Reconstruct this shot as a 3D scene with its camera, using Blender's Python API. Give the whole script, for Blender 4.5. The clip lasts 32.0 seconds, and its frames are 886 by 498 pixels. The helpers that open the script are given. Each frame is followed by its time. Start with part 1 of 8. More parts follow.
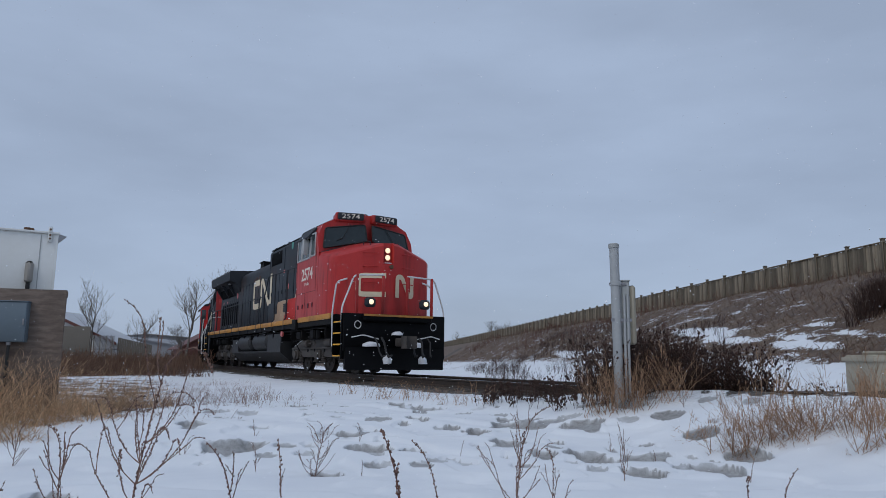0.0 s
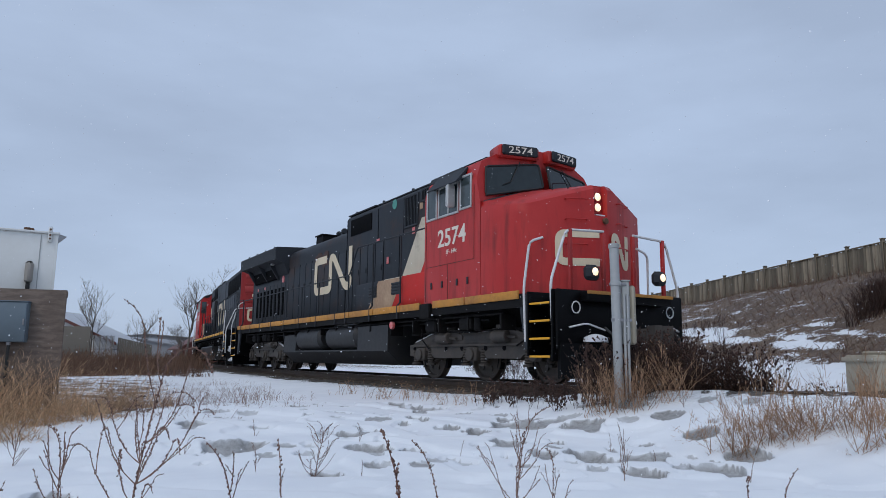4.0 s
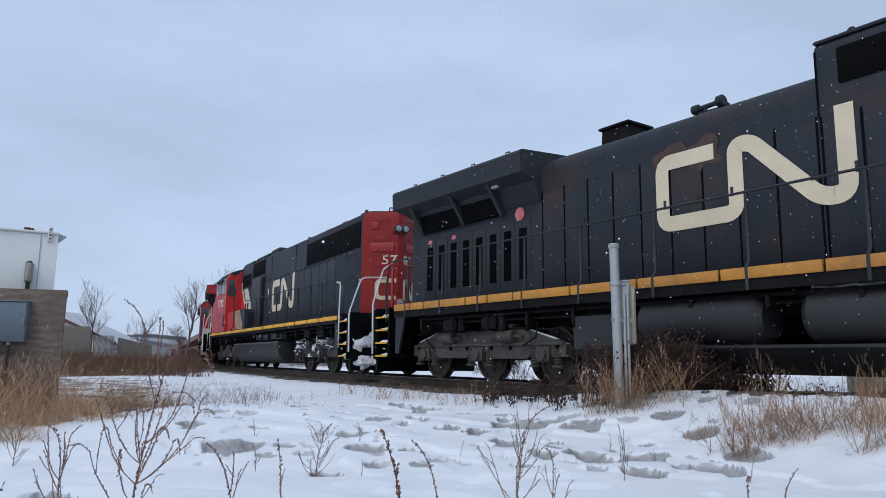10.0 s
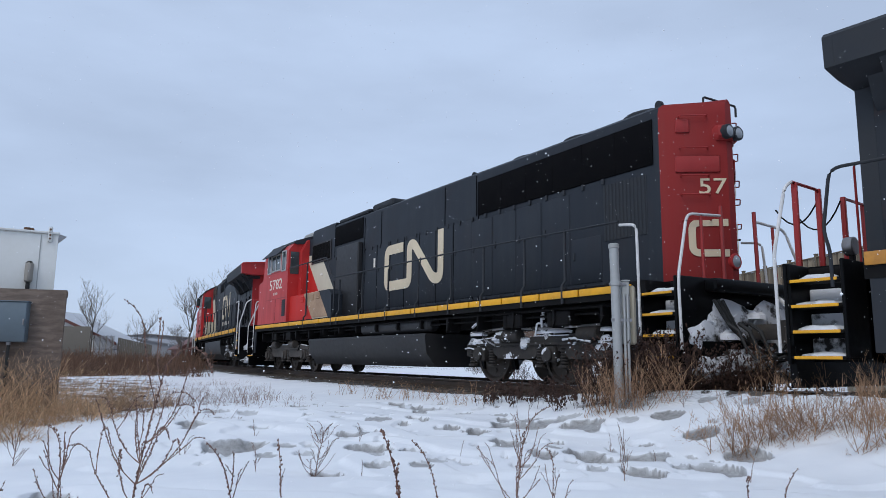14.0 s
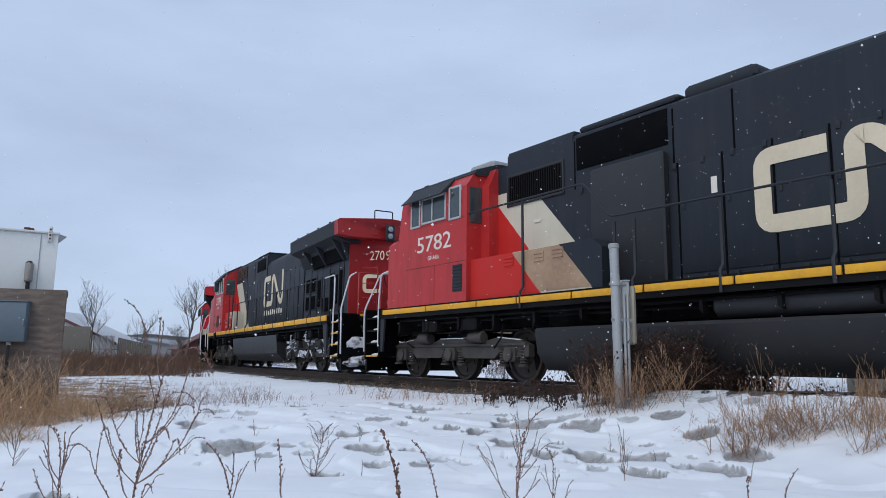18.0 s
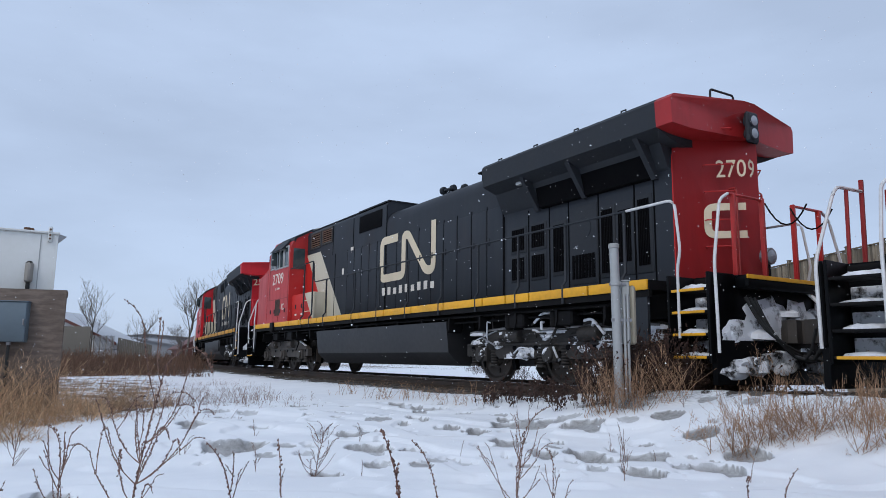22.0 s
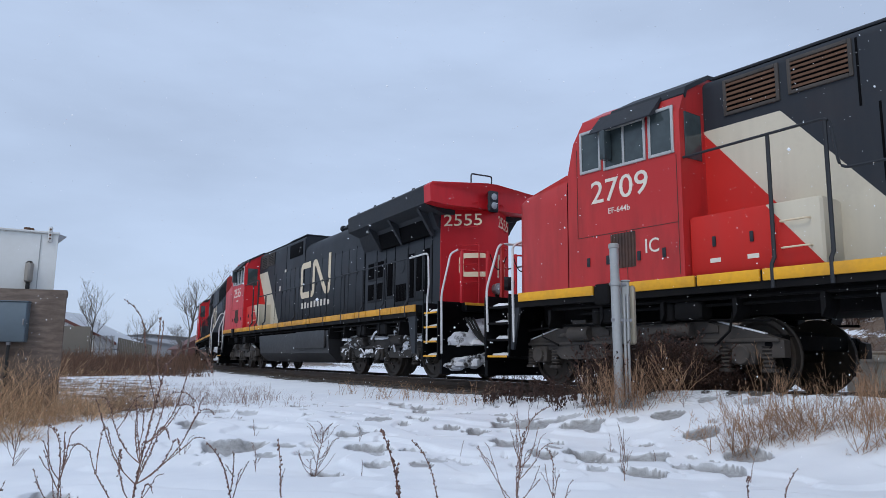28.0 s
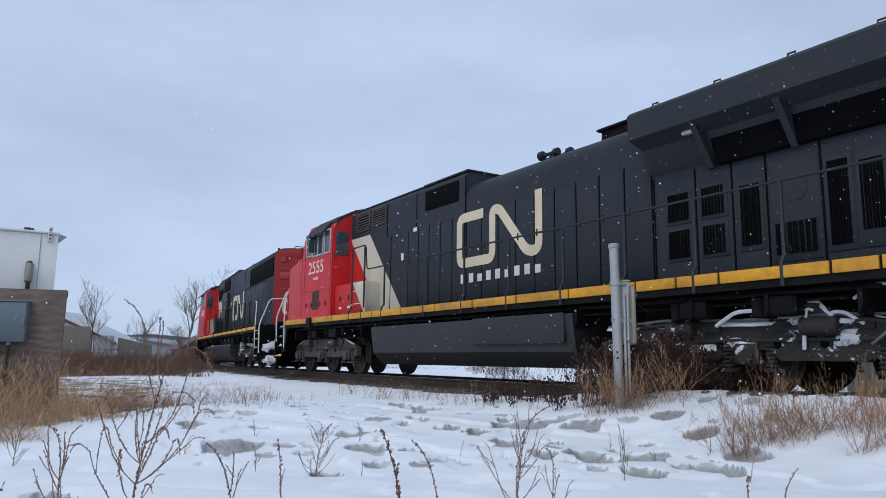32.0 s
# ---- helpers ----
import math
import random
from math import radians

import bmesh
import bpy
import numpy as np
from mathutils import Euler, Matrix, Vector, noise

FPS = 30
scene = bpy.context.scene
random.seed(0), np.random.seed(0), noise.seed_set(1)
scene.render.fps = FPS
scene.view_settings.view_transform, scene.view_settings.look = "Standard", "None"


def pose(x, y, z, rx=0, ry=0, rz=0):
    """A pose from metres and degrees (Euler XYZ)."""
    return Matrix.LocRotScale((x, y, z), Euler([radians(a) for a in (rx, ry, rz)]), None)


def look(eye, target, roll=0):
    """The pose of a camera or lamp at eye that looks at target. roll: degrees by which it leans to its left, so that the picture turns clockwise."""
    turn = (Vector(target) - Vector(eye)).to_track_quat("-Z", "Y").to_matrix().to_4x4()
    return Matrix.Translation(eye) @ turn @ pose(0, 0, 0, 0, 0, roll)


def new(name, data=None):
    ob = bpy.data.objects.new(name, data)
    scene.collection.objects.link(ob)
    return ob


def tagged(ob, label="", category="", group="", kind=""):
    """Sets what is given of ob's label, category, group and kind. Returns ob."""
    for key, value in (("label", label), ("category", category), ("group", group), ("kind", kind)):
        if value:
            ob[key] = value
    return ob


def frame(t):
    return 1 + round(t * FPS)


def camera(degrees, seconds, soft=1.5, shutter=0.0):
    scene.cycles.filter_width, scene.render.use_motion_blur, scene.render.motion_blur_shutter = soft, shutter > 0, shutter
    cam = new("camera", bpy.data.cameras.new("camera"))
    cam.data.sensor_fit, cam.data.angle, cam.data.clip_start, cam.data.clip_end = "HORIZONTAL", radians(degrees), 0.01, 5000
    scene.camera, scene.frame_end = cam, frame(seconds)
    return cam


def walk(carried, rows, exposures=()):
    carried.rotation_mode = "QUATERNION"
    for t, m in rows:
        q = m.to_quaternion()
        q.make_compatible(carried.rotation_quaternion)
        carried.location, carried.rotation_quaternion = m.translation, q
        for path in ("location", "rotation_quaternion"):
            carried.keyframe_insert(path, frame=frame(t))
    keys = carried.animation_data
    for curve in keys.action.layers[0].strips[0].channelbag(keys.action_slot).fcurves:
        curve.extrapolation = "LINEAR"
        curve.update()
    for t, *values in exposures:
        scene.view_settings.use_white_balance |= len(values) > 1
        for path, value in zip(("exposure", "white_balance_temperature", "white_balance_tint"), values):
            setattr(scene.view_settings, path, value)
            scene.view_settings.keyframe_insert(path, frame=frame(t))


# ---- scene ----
# ================= camera =================
EYE = (0.0, 0.0, 0.425)
PITCH = 8.823
cam = camera(63.70, 32.0, soft=0.5)
AIM = (0.0, math.cos(radians(PITCH)), EYE[2] + math.sin(radians(PITCH)))
walk(cam, [(0, look(EYE, AIM, 0.657)), (32, look(EYE, AIM, 0.657))],
     exposures=[(0, -0.38), (1.5, -0.31), (3.0, -0.18), (6, -0.02), (8, 0.11), (32, 0.11)])

# ================= world, sun =================
SUN_ELEV, SUN_ROT = radians(48), radians(-146)
world = bpy.data.worlds.new("overcast_sky")
scene.world = world
world.use_nodes = True
wn, wl = world.node_tree.nodes, world.node_tree.links
wn.clear()
w_out = wn.new("ShaderNodeOutputWorld")
w_bg = wn.new("ShaderNodeBackground")
w_sky = wn.new("ShaderNodeTexSky")
w_sky.sky_type = "NISHITA"
w_sky.sun_disc = False
w_sky.sun_elevation, w_sky.sun_rotation = SUN_ELEV, SUN_ROT
w_co = wn.new("ShaderNodeTexCoord")
w_map = wn.new("ShaderNodeMapping")
w_map.inputs["Scale"].default_value = (1.0, 1.0, 3.2)
w_noise = wn.new("ShaderNodeTexNoise")
w_noise.inputs["Scale"].default_value = 2.1
w_noise.inputs["Detail"].default_value = 6
w_noise.inputs["Roughness"].default_value = 0.52
w_ramp = wn.new("ShaderNodeValToRGB")
w_ramp.color_ramp.elements[0].position, w_ramp.color_ramp.elements[0].color = 0.33, (4.3, 5.3, 7.15, 1)
w_ramp.color_ramp.elements[1].position, w_ramp.color_ramp.elements[1].color = 0.62, (5.2, 6.42, 8.62, 1)
w_mix = wn.new("ShaderNodeMixRGB")
w_mix.inputs[0].default_value = 0.88
wl.new(w_co.outputs["Generated"], w_map.inputs["Vector"])
wl.new(w_map.outputs[0], w_noise.inputs["Vector"])
wl.new(w_noise.outputs["Fac"], w_ramp.inputs[0])
wl.new(w_sky.outputs[0], w_mix.inputs[1])
wl.new(w_ramp.outputs[0], w_mix.inputs[2])
wl.new(w_mix.outputs[0], w_bg.inputs[0])
w_bg.inputs[1].default_value = 0.1
wl.new(w_bg.outputs[0], w_out.inputs[0])

sun_data = bpy.data.lights.new("sun", "SUN")
sun_data.energy, sun_data.angle, sun_data.color = 0.95, radians(28), (1.0, 0.95, 0.88)
sun = new("sun", sun_data)
sun.matrix_world = look((-27, -30, 54), (0, 10, 0))

# ================= materials =================
def nodes_of(name):
    m = bpy.data.materials.new(name)
    m.use_nodes = True
    n, l = m.node_tree.nodes, m.node_tree.links
    return m, n, l, n["Principled BSDF"]


def noise_node(n, l, coord, scale, detail=4, rough=0.55, stretch=None):
    t = n.new("ShaderNodeTexNoise")
    t.inputs["Scale"].default_value, t.inputs["Detail"].default_value, t.inputs["Roughness"].default_value = scale, detail, rough
    src = coord
    if stretch:
        mp = n.new("ShaderNodeMapping")
        mp.inputs["Scale"].default_value = stretch
        l.new(coord, mp.inputs["Vector"])
        src = mp.outputs[0]
    l.new(src, t.inputs["Vector"])
    return t.outputs["Fac"]


def ramp(n, l, fac, stops, constant=False):
    r = n.new("ShaderNodeValToRGB")
    e = r.color_ramp.elements
    while len(e) < len(stops):
        e.new(0.5)
    for k, (p, c) in zip(e, stops):
        k.position = p
        k.color = (*c, 1) if len(c) == 3 else c
    if constant:
        r.color_ramp.interpolation = "CONSTANT"
    if fac is not None:
        l.new(fac, r.inputs[0])
    return r.outputs[0]


def mix(n, l, fac, a, b, kind="MIX"):
    m = n.new("ShaderNodeMixRGB")
    m.blend_type = kind
    for i, v in enumerate((fac, a, b)):
        if isinstance(v, (int, float)):
            m.inputs[i].default_value = v
        elif isinstance(v, tuple):
            m.inputs[i].default_value = (*v, 1)
        else:
            l.new(v, m.inputs[i])
    return m.outputs[0]


def calc(n, l, op, a, b=None, c=None):
    m = n.new("ShaderNodeMath")
    m.operation = op
    for i, v in enumerate((a, b, c)):
        if v is None:
            continue
        if isinstance(v, (int, float)):
            m.inputs[i].default_value = v
        else:
            l.new(v, m.inputs[i])
    return m.outputs[0]


def bump(n, l, bsdf, height, strength, dist):
    b = n.new("ShaderNodeBump")
    b.inputs["Strength"].default_value, b.inputs["Distance"].default_value = strength, dist
    l.new(height, b.inputs["Height"])
    l.new(b.outputs[0], bsdf.inputs["Normal"])


def worn(name, base, dirt, fine=14.0, broad=1.6, amount=0.5, rough=(0.45, 0.75), metal=0.0, relief=0.15, dist=0.004, stretch=None):
    """Paint, metal, wood or stone: two scales of stain over a base, with grain in the relief."""
    m, n, l, b = nodes_of(name)
    co = n.new("ShaderNodeTexCoord").outputs["Object"]
    a = noise_node(n, l, co, broad, 5, 0.6, stretch)
    g = noise_node(n, l, co, fine, 6, 0.65, stretch)
    st = ramp(n, l, a, [(0.38, (0, 0, 0)), (0.72, (1, 1, 1))])
    gr = ramp(n, l, g, [(0.35, (0, 0, 0)), (0.75, (1, 1, 1))])
    f = calc(n, l, "MULTIPLY", calc(n, l, "ADD", calc(n, l, "MULTIPLY", st, 0.65), calc(n, l, "MULTIPLY", gr, 0.35)), amount)
    l.new(mix(n, l, f, base, dirt), b.inputs["Base Color"])
    rr = n.new("ShaderNodeMapRange")
    rr.inputs["To Min"].default_value, rr.inputs["To Max"].default_value = rough
    l.new(g, rr.inputs["Value"])
    l.new(rr.outputs[0], b.inputs["Roughness"])
    b.inputs["Metallic"].default_value = metal
    if relief:
        bump(n, l, b, g, relief, dist)
    return m


RED, BLACK, CREAM = (0.56, 0.028, 0.022), (0.0235, 0.0280, 0.0350), (0.62, 0.56, 0.44)


def livery(name, red_at=3.88, cream_at=2.67, end_red=-9.72, rust=0.25, red=RED, lean=0.86, cap=3.83, black=BLACK, end_col=None):
    """Hood paint: red by the cab, a leaning cream band, then black, with a red hood end; road grime and streaks over it."""
    m, n, l, b = nodes_of(name)
    co = n.new("ShaderNodeTexCoord").outputs["Object"]
    xyz = n.new("ShaderNodeSeparateXYZ")
    l.new(co, xyz.inputs[0])
    x, z = xyz.outputs["X"], xyz.outputs["Z"]
    d = calc(n, l, "SUBTRACT", x, calc(n, l, "MULTIPLY", calc(n, l, "SUBTRACT", z, 1.65), lean))
    is_cream = calc(n, l, "GREATER_THAN", d, cream_at)
    below = calc(n, l, "LESS_THAN", z, cap)
    is_red = calc(n, l, "MAXIMUM", calc(n, l, "MULTIPLY", calc(n, l, "GREATER_THAN", d, red_at), below), calc(n, l, "LESS_THAN", x, end_red))
    is_cream = calc(n, l, "MULTIPLY", is_cream, below)
    col = mix(n, l, is_cream, black, CREAM)
    col = mix(n, l, is_red, col, red)
    if end_col:
        col = mix(n, l, calc(n, l, "LESS_THAN", x, end_red), col, end_col)
    streak = noise_node(n, l, co, 1.0, 5, 0.6, (5.0, 5.0, 0.5))
    broad = noise_node(n, l, co, 0.9, 5, 0.6)
    fine = noise_node(n, l, co, 22, 5, 0.6)
    dust = ramp(n, l, streak, [(0.45, (0, 0, 0)), (0.8, (1, 1, 1))])
    col = mix(n, l, calc(n, l, "MULTIPLY", dust, 0.10), col, (0.10, 0.095, 0.09))
    low = ramp(n, l, calc(n, l, "ADD", calc(n, l, "MULTIPLY", broad, 1.0), calc(n, l, "MULTIPLY", fine, 0.25)), [(0.66, (0, 0, 0)), (0.86, (1, 1, 1))])
    col = mix(n, l, calc(n, l, "MULTIPLY", low, rust), col, (0.10, 0.05, 0.03))
    l.new(col, b.inputs["Base Color"])
    rr = n.new("ShaderNodeMapRange")
    rr.inputs["To Min"].default_value, rr.inputs["To Max"].default_value = 0.42, 0.7
    b.inputs["Specular IOR Level"].default_value = 0.2
    l.new(broad, rr.inputs["Value"])
    l.new(rr.outputs[0], b.inputs["Roughness"])
    bump(n, l, b, mix(n, l, 0.5, fine, broad), 0.12, 0.01)
    return m


def glass_mat(name, tint, rough=0.06):
    m, n, l, b = nodes_of(name)
    co = n.new("ShaderNodeTexCoord").outputs["Object"]
    g = noise_node(n, l, co, 6, 4)
    l.new(mix(n, l, ramp(n, l, g, [(0.4, (0, 0, 0)), (0.8, (1, 1, 1))]), tint, tuple(min(1, c * 1.25 + 0.004) for c in tint)), b.inputs["Base Color"])
    b.inputs["Roughness"].default_value = rough
    b.inputs["IOR"].default_value = 1.5
    return m


def lamp_mat(name, colour, power):
    m, n, l, b = nodes_of(name)
    b.inputs["Emission Color"].default_value = (*colour, 1)
    b.inputs["Emission Strength"].default_value = power
    return m


M_HOOD_WARM = livery("paint_hood_weathered", 3.84, 2.88, end_red=-20.0, rust=0.42, lean=0.72, cap=3.84)
M_HOOD_DUST = livery("paint_hood_dusty", rust=0.10, black=(0.027, 0.0315, 0.039))
M_HOOD_LATE = livery("paint_hood_clean", rust=0.1, black=(0.026, 0.0305, 0.0375))
M_HOOD_EMD = livery("paint_hood_flat", 3.91, 2.68, end_red=-9.385, rust=0.08, lean=0.94, cap=3.80, black=(0.022, 0.027, 0.035), end_col=(0.25, 0.020, 0.019))


def red_paint(name, base, soot, grime, faded):
    """Cab paint: faded patches, sooty runs and chips."""
    m, n, l, b = nodes_of(name)
    co = n.new("ShaderNodeTexCoord").outputs["Object"]
    runs = noise_node(n, l, co, 1.0, 6, 0.62, (4.5, 4.5, 0.7))
    blot = noise_node(n, l, co, 0.8, 5, 0.6)
    fine = noise_node(n, l, co, 26, 5, 0.6)
    chip = noise_node(n, l, co, 9, 6, 0.75)
    col = mix(n, l, ramp(n, l, blot, [(0.35, (0, 0, 0)), (0.7, (1, 1, 1))]), base, faded)
    k = calc(n, l, "MULTIPLY", ramp(n, l, calc(n, l, "ADD", calc(n, l, "MULTIPLY", runs, 0.6), calc(n, l, "MULTIPLY", blot, 0.4)), [(0.48, (0, 0, 0)), (0.68, (1, 1, 1))]), grime)
    col = mix(n, l, k, col, soot)
    col = mix(n, l, calc(n, l, "MULTIPLY", ramp(n, l, chip, [(0.70, (0, 0, 0)), (0.74, (1, 1, 1))]), min(1.0, grime * 1.2)), col, (0.06, 0.025, 0.02))
    l.new(col, b.inputs["Base Color"])
    rr = n.new("ShaderNodeMapRange")
    rr.inputs["To Min"].default_value, rr.inputs["To Max"].default_value = 0.32, 0.6
    l.new(runs, rr.inputs["Value"])
    l.new(rr.outputs[0], b.inputs["Roughness"])
    b.inputs["Specular IOR Level"].default_value = 0.4
    bump(n, l, b, mix(n, l, 0.5, fine, blot), 0.08, 0.008)
    return m


M_RED = red_paint("paint_red", (0.47, 0.024, 0.024), (0.12, 0.018, 0.016), 0.42, (0.52, 0.036, 0.034))
M_RED_WORN = red_paint("paint_red_faded", (0.44, 0.022, 0.020), (0.05, 0.012, 0.011), 0.72, (0.50, 0.035, 0.03))
M_RED_BRIGHT = red_paint("paint_red_fresh", (0.56, 0.012, 0.02), (0.22, 0.014, 0.018), 0.3, (0.60, 0.02, 0.028))
# a darker base red, used only for the hood end of 2709
M_RED_DARK = red_paint("paint_red_dark", (0.37, 0.02, 0.021), (0.12, 0.016, 0.015), 0.4, (0.42, 0.026, 0.028))
M_RED_DULL = red_paint("paint_red_dull", (0.30, 0.020, 0.019), (0.09, 0.016, 0.015), 0.4, (0.36, 0.03, 0.028))
M_BLACK = worn("paint_black", BLACK, (0.038, 0.037, 0.037), 16, 1.3, 0.55, (0.5, 0.8), 0, 0.08)
M_BLACK.node_tree.nodes["Principled BSDF"].inputs["Specular IOR Level"].default_value = 0.3
M_PLOW = worn("plow_black", (0.0025, 0.0028, 0.0036), (0.008, 0.008, 0.008), 10, 2.0, 0.5, (0.3, 0.55), 0, 0.15)
M_PLOW.node_tree.nodes["Principled BSDF"].inputs["Specular IOR Level"].default_value = 0.1
M_FRAME = worn("underframe_black", (0.004, 0.004, 0.005), (0.016, 0.014, 0.012), 12, 2.2, 0.7, (0.55, 0.85), 0, 0.2)
M_FRAME.node_tree.nodes["Principled BSDF"].inputs["Specular IOR Level"].default_value = 0.15
M_TRUCK = worn("truck_grime", (0.038, 0.034, 0.031), (0.10, 0.082, 0.069), 10, 2.6, 0.8, (0.6, 0.9), 0, 0.3, 0.01)


def caked(name):
    """Black running gear with crisp patches of packed snow."""
    m, n, l, b = nodes_of(name)
    co = n.new("ShaderNodeTexCoord").outputs["Object"]
    a = noise_node(n, l, co, 3.4, 6, 0.62)
    g = noise_node(n, l, co, 14, 5, 0.6)
    k = ramp(n, l, calc(n, l, "ADD", calc(n, l, "MULTIPLY", a, 0.8), calc(n, l, "MULTIPLY", g, 0.2)), [(0.585, (0, 0, 0)), (0.61, (1, 1, 1))])
    dark = mix(n, l, g, (0.010, 0.010, 0.011), (0.045, 0.038, 0.032))
    l.new(mix(n, l, k, dark, (0.72, 0.74, 0.78)), b.inputs["Base Color"])
    b.inputs["Roughness"].default_value = 0.8
    bump(n, l, b, calc(n, l, "ADD", k, calc(n, l, "MULTIPLY", g, 0.4)), 0.5, 0.02)
    return m


M_TRUCK_SNOW = caked("truck_with_packed_snow")
M_TANK = worn("tank_black", (0.013, 0.0135, 0.016), (0.034, 0.032, 0.031), 9, 1.0, 0.6, (0.42, 0.7), 0, 0.1)
M_YELLOW_DIRTY = worn("stripe_yellow_scuffed", (0.80, 0.37, 0.012), (0.16, 0.075, 0.03), 10, 0.9, 0.95, (0.4, 0.7), 0, 0.08)
M_YELLOW = worn("stripe_yellow", (0.90, 0.44, 0.008), (0.36, 0.17, 0.03), 14, 1.5, 0.6, (0.4, 0.6), 0, 0.05)
M_YELLOW_WORN = worn("stripe_yellow_dirty", (0.62, 0.27, 0.03), (0.16, 0.075, 0.04), 14, 0.8, 0.85, (0.45, 0.7), 0, 0.08)
M_CREAM = worn("letter_cream", (0.76, 0.64, 0.45), (0.38, 0.31, 0.22), 16, 1.6, 0.4, (0.4, 0.6), 0, 0.03)
M_WHITE = worn("letter_white", (0.80, 0.74, 0.64), (0.45, 0.4, 0.36), 18, 2.5, 0.4, (0.4, 0.6), 0, 0.03)
M_RAILWHITE = worn("handrail_white", (0.74, 0.74, 0.74), (0.25, 0.23, 0.21), 25, 4, 0.5, (0.35, 0.6), 0, 0.05)
M_SCREEN = worn("screen_black", (0.002, 0.002, 0.003), (0.006, 0.006, 0.006), 60, 3, 0.6, (0.7, 0.95), 0, 0.4, 0.006)
M_SCREEN.node_tree.nodes["Principled BSDF"].inputs["Specular IOR Level"].default_value = 0.08
M_STEEL = worn("bare_steel", (0.32, 0.32, 0.33), (0.12, 0.10, 0.09), 20, 3, 0.6, (0.3, 0.5), 0.8, 0.1)
M_ALU = worn("window_frame_alu", (0.55, 0.55, 0.54), (0.3, 0.29, 0.27), 20, 3, 0.5, (0.35, 0.55), 0.6, 0.05)
M_WHEEL = worn("wheel_steel", (0.05, 0.045, 0.04), (0.12, 0.08, 0.055), 14, 3, 0.6, (0.5, 0.8), 0.3, 0.15)
M_RUST = worn("rust_brown", (0.13, 0.065, 0.035), (0.06, 0.03, 0.02), 14, 3, 0.7, (0.7, 0.95), 0, 0.3)
M_RUSTBURN = worn("scorched_paint", (0.085, 0.042, 0.03), (0.018, 0.017, 0.018), 9, 2.4, 0.95, (0.6, 0.9), 0, 0.15)
M_RAIL = worn("rail_steel", (0.05, 0.038, 0.03), (0.10, 0.06, 0.04), 10, 2, 0.6, (0.5, 0.8), 0.4, 0.15)
M_RAILTOP = worn("rail_head", (0.5, 0.5, 0.52), (0.25, 0.22, 0.2), 8, 1, 0.4, (0.18, 0.35), 1.0, 0.03)
M_TIE = worn("tie_wood", (0.05, 0.04, 0.032), (0.13, 0.11, 0.09), 9, 1.2, 0.6, (0.75, 0.95), 0, 0.5, 0.01, (1, 6, 1))
M_GLASS = glass_mat("cab_glass", (0.045, 0.06, 0.064))
M_WIND = glass_mat("windshield_glass", (0.012, 0.020, 0.022), 0.08)
M_LAMP = lamp_mat("headlight_lit", (1.0, 0.70, 0.36), 1.35)
M_LAMPOFF = glass_mat("headlight_off", (0.30, 0.33, 0.36), 0.12)
M_STICKER = worn("sticker_red", (0.60, 0.06, 0.06), (0.7, 0.6, 0.58), 30, 9, 0.5, (0.4, 0.5), 0, 0)
M_PATCH = worn("patched_tan", (0.46, 0.31, 0.19), (0.20, 0.10, 0.06), 12, 1.6, 0.75, (0.5, 0.7), 0, 0.06)
M_GREEN = worn("green_disc", (0.08, 0.30, 0.25), (0.05, 0.2, 0.16), 20, 4, 0.4)
M_SNOWCAP = worn("caked_snow", (0.80, 0.82, 0.86), (0.42, 0.42, 0.44), 12, 3, 0.5, (0.6, 0.85), 0, 0.5, 0.02)
M_PACKED = caked("packed_snow_and_grime")
for _n in M_PACKED.node_tree.nodes:
    if _n.type == "VALTORGB":
        _n.color_ramp.elements[0].position, _n.color_ramp.elements[1].position = 0.40, 0.50
M_GALV = worn("galvanised", (0.42, 0.43, 0.43), (0.28, 0.28, 0.27), 16, 2.2, 0.6, (0.4, 0.6), 0.3, 0.06)
M_BOXGREY = worn("cabinet_grey", (0.36, 0.37, 0.36), (0.25, 0.25, 0.24), 14, 1.6, 0.5, (0.45, 0.65), 0, 0.05)
M_BLUEGREY = worn("enclosure_blue_grey", (0.115, 0.155, 0.185), (0.08, 0.105, 0.125), 14, 1.3, 0.5, (0.4, 0.6), 0, 0.05)
M_OFFWHITE = worn("bungalow_white", (0.70, 0.71, 0.69), (0.52, 0.51, 0.47), 10, 0.9, 0.5, (0.4, 0.6), 0, 0.04)
M_LAMPTAN = worn("lamp_tan_grey", (0.30, 0.28, 0.25), (0.2, 0.19, 0.17), 16, 3, 0.5, (0.4, 0.6), 0, 0.05)
M_TAN = worn("concrete_tan", (0.40, 0.36, 0.28), (0.26, 0.23, 0.18), 18, 2.2, 0.6, (0.75, 0.95), 0, 0.3)
M_FENCE = worn("fence_board", (0.27, 0.22, 0.155), (0.11, 0.09, 0.065), 9, 1.6, 0.85, (0.75, 0.95), 0, 0.3, 0.006, (3, 3, 0.5))


def vary_islands(m, low, high):
    """Each separate piece of a joined mesh takes a tone of its own."""
    n, l = m.node_tree.nodes, m.node_tree.links
    b = n["Principled BSDF"]
    src = b.inputs["Base Color"].links[0].from_socket
    g = n.new("ShaderNodeNewGeometry")
    mr = n.new("ShaderNodeMapRange")
    mr.inputs["To Min"].default_value, mr.inputs["To Max"].default_value = low, high
    l.new(g.outputs["Random Per Island"], mr.inputs["Value"])
    x = n.new("ShaderNodeVectorMath")
    x.operation = "SCALE"
    l.new(src, x.inputs[0])
    l.new(mr.outputs[0], x.inputs["Scale"])
    l.new(x.outputs[0], b.inputs["Base Color"])


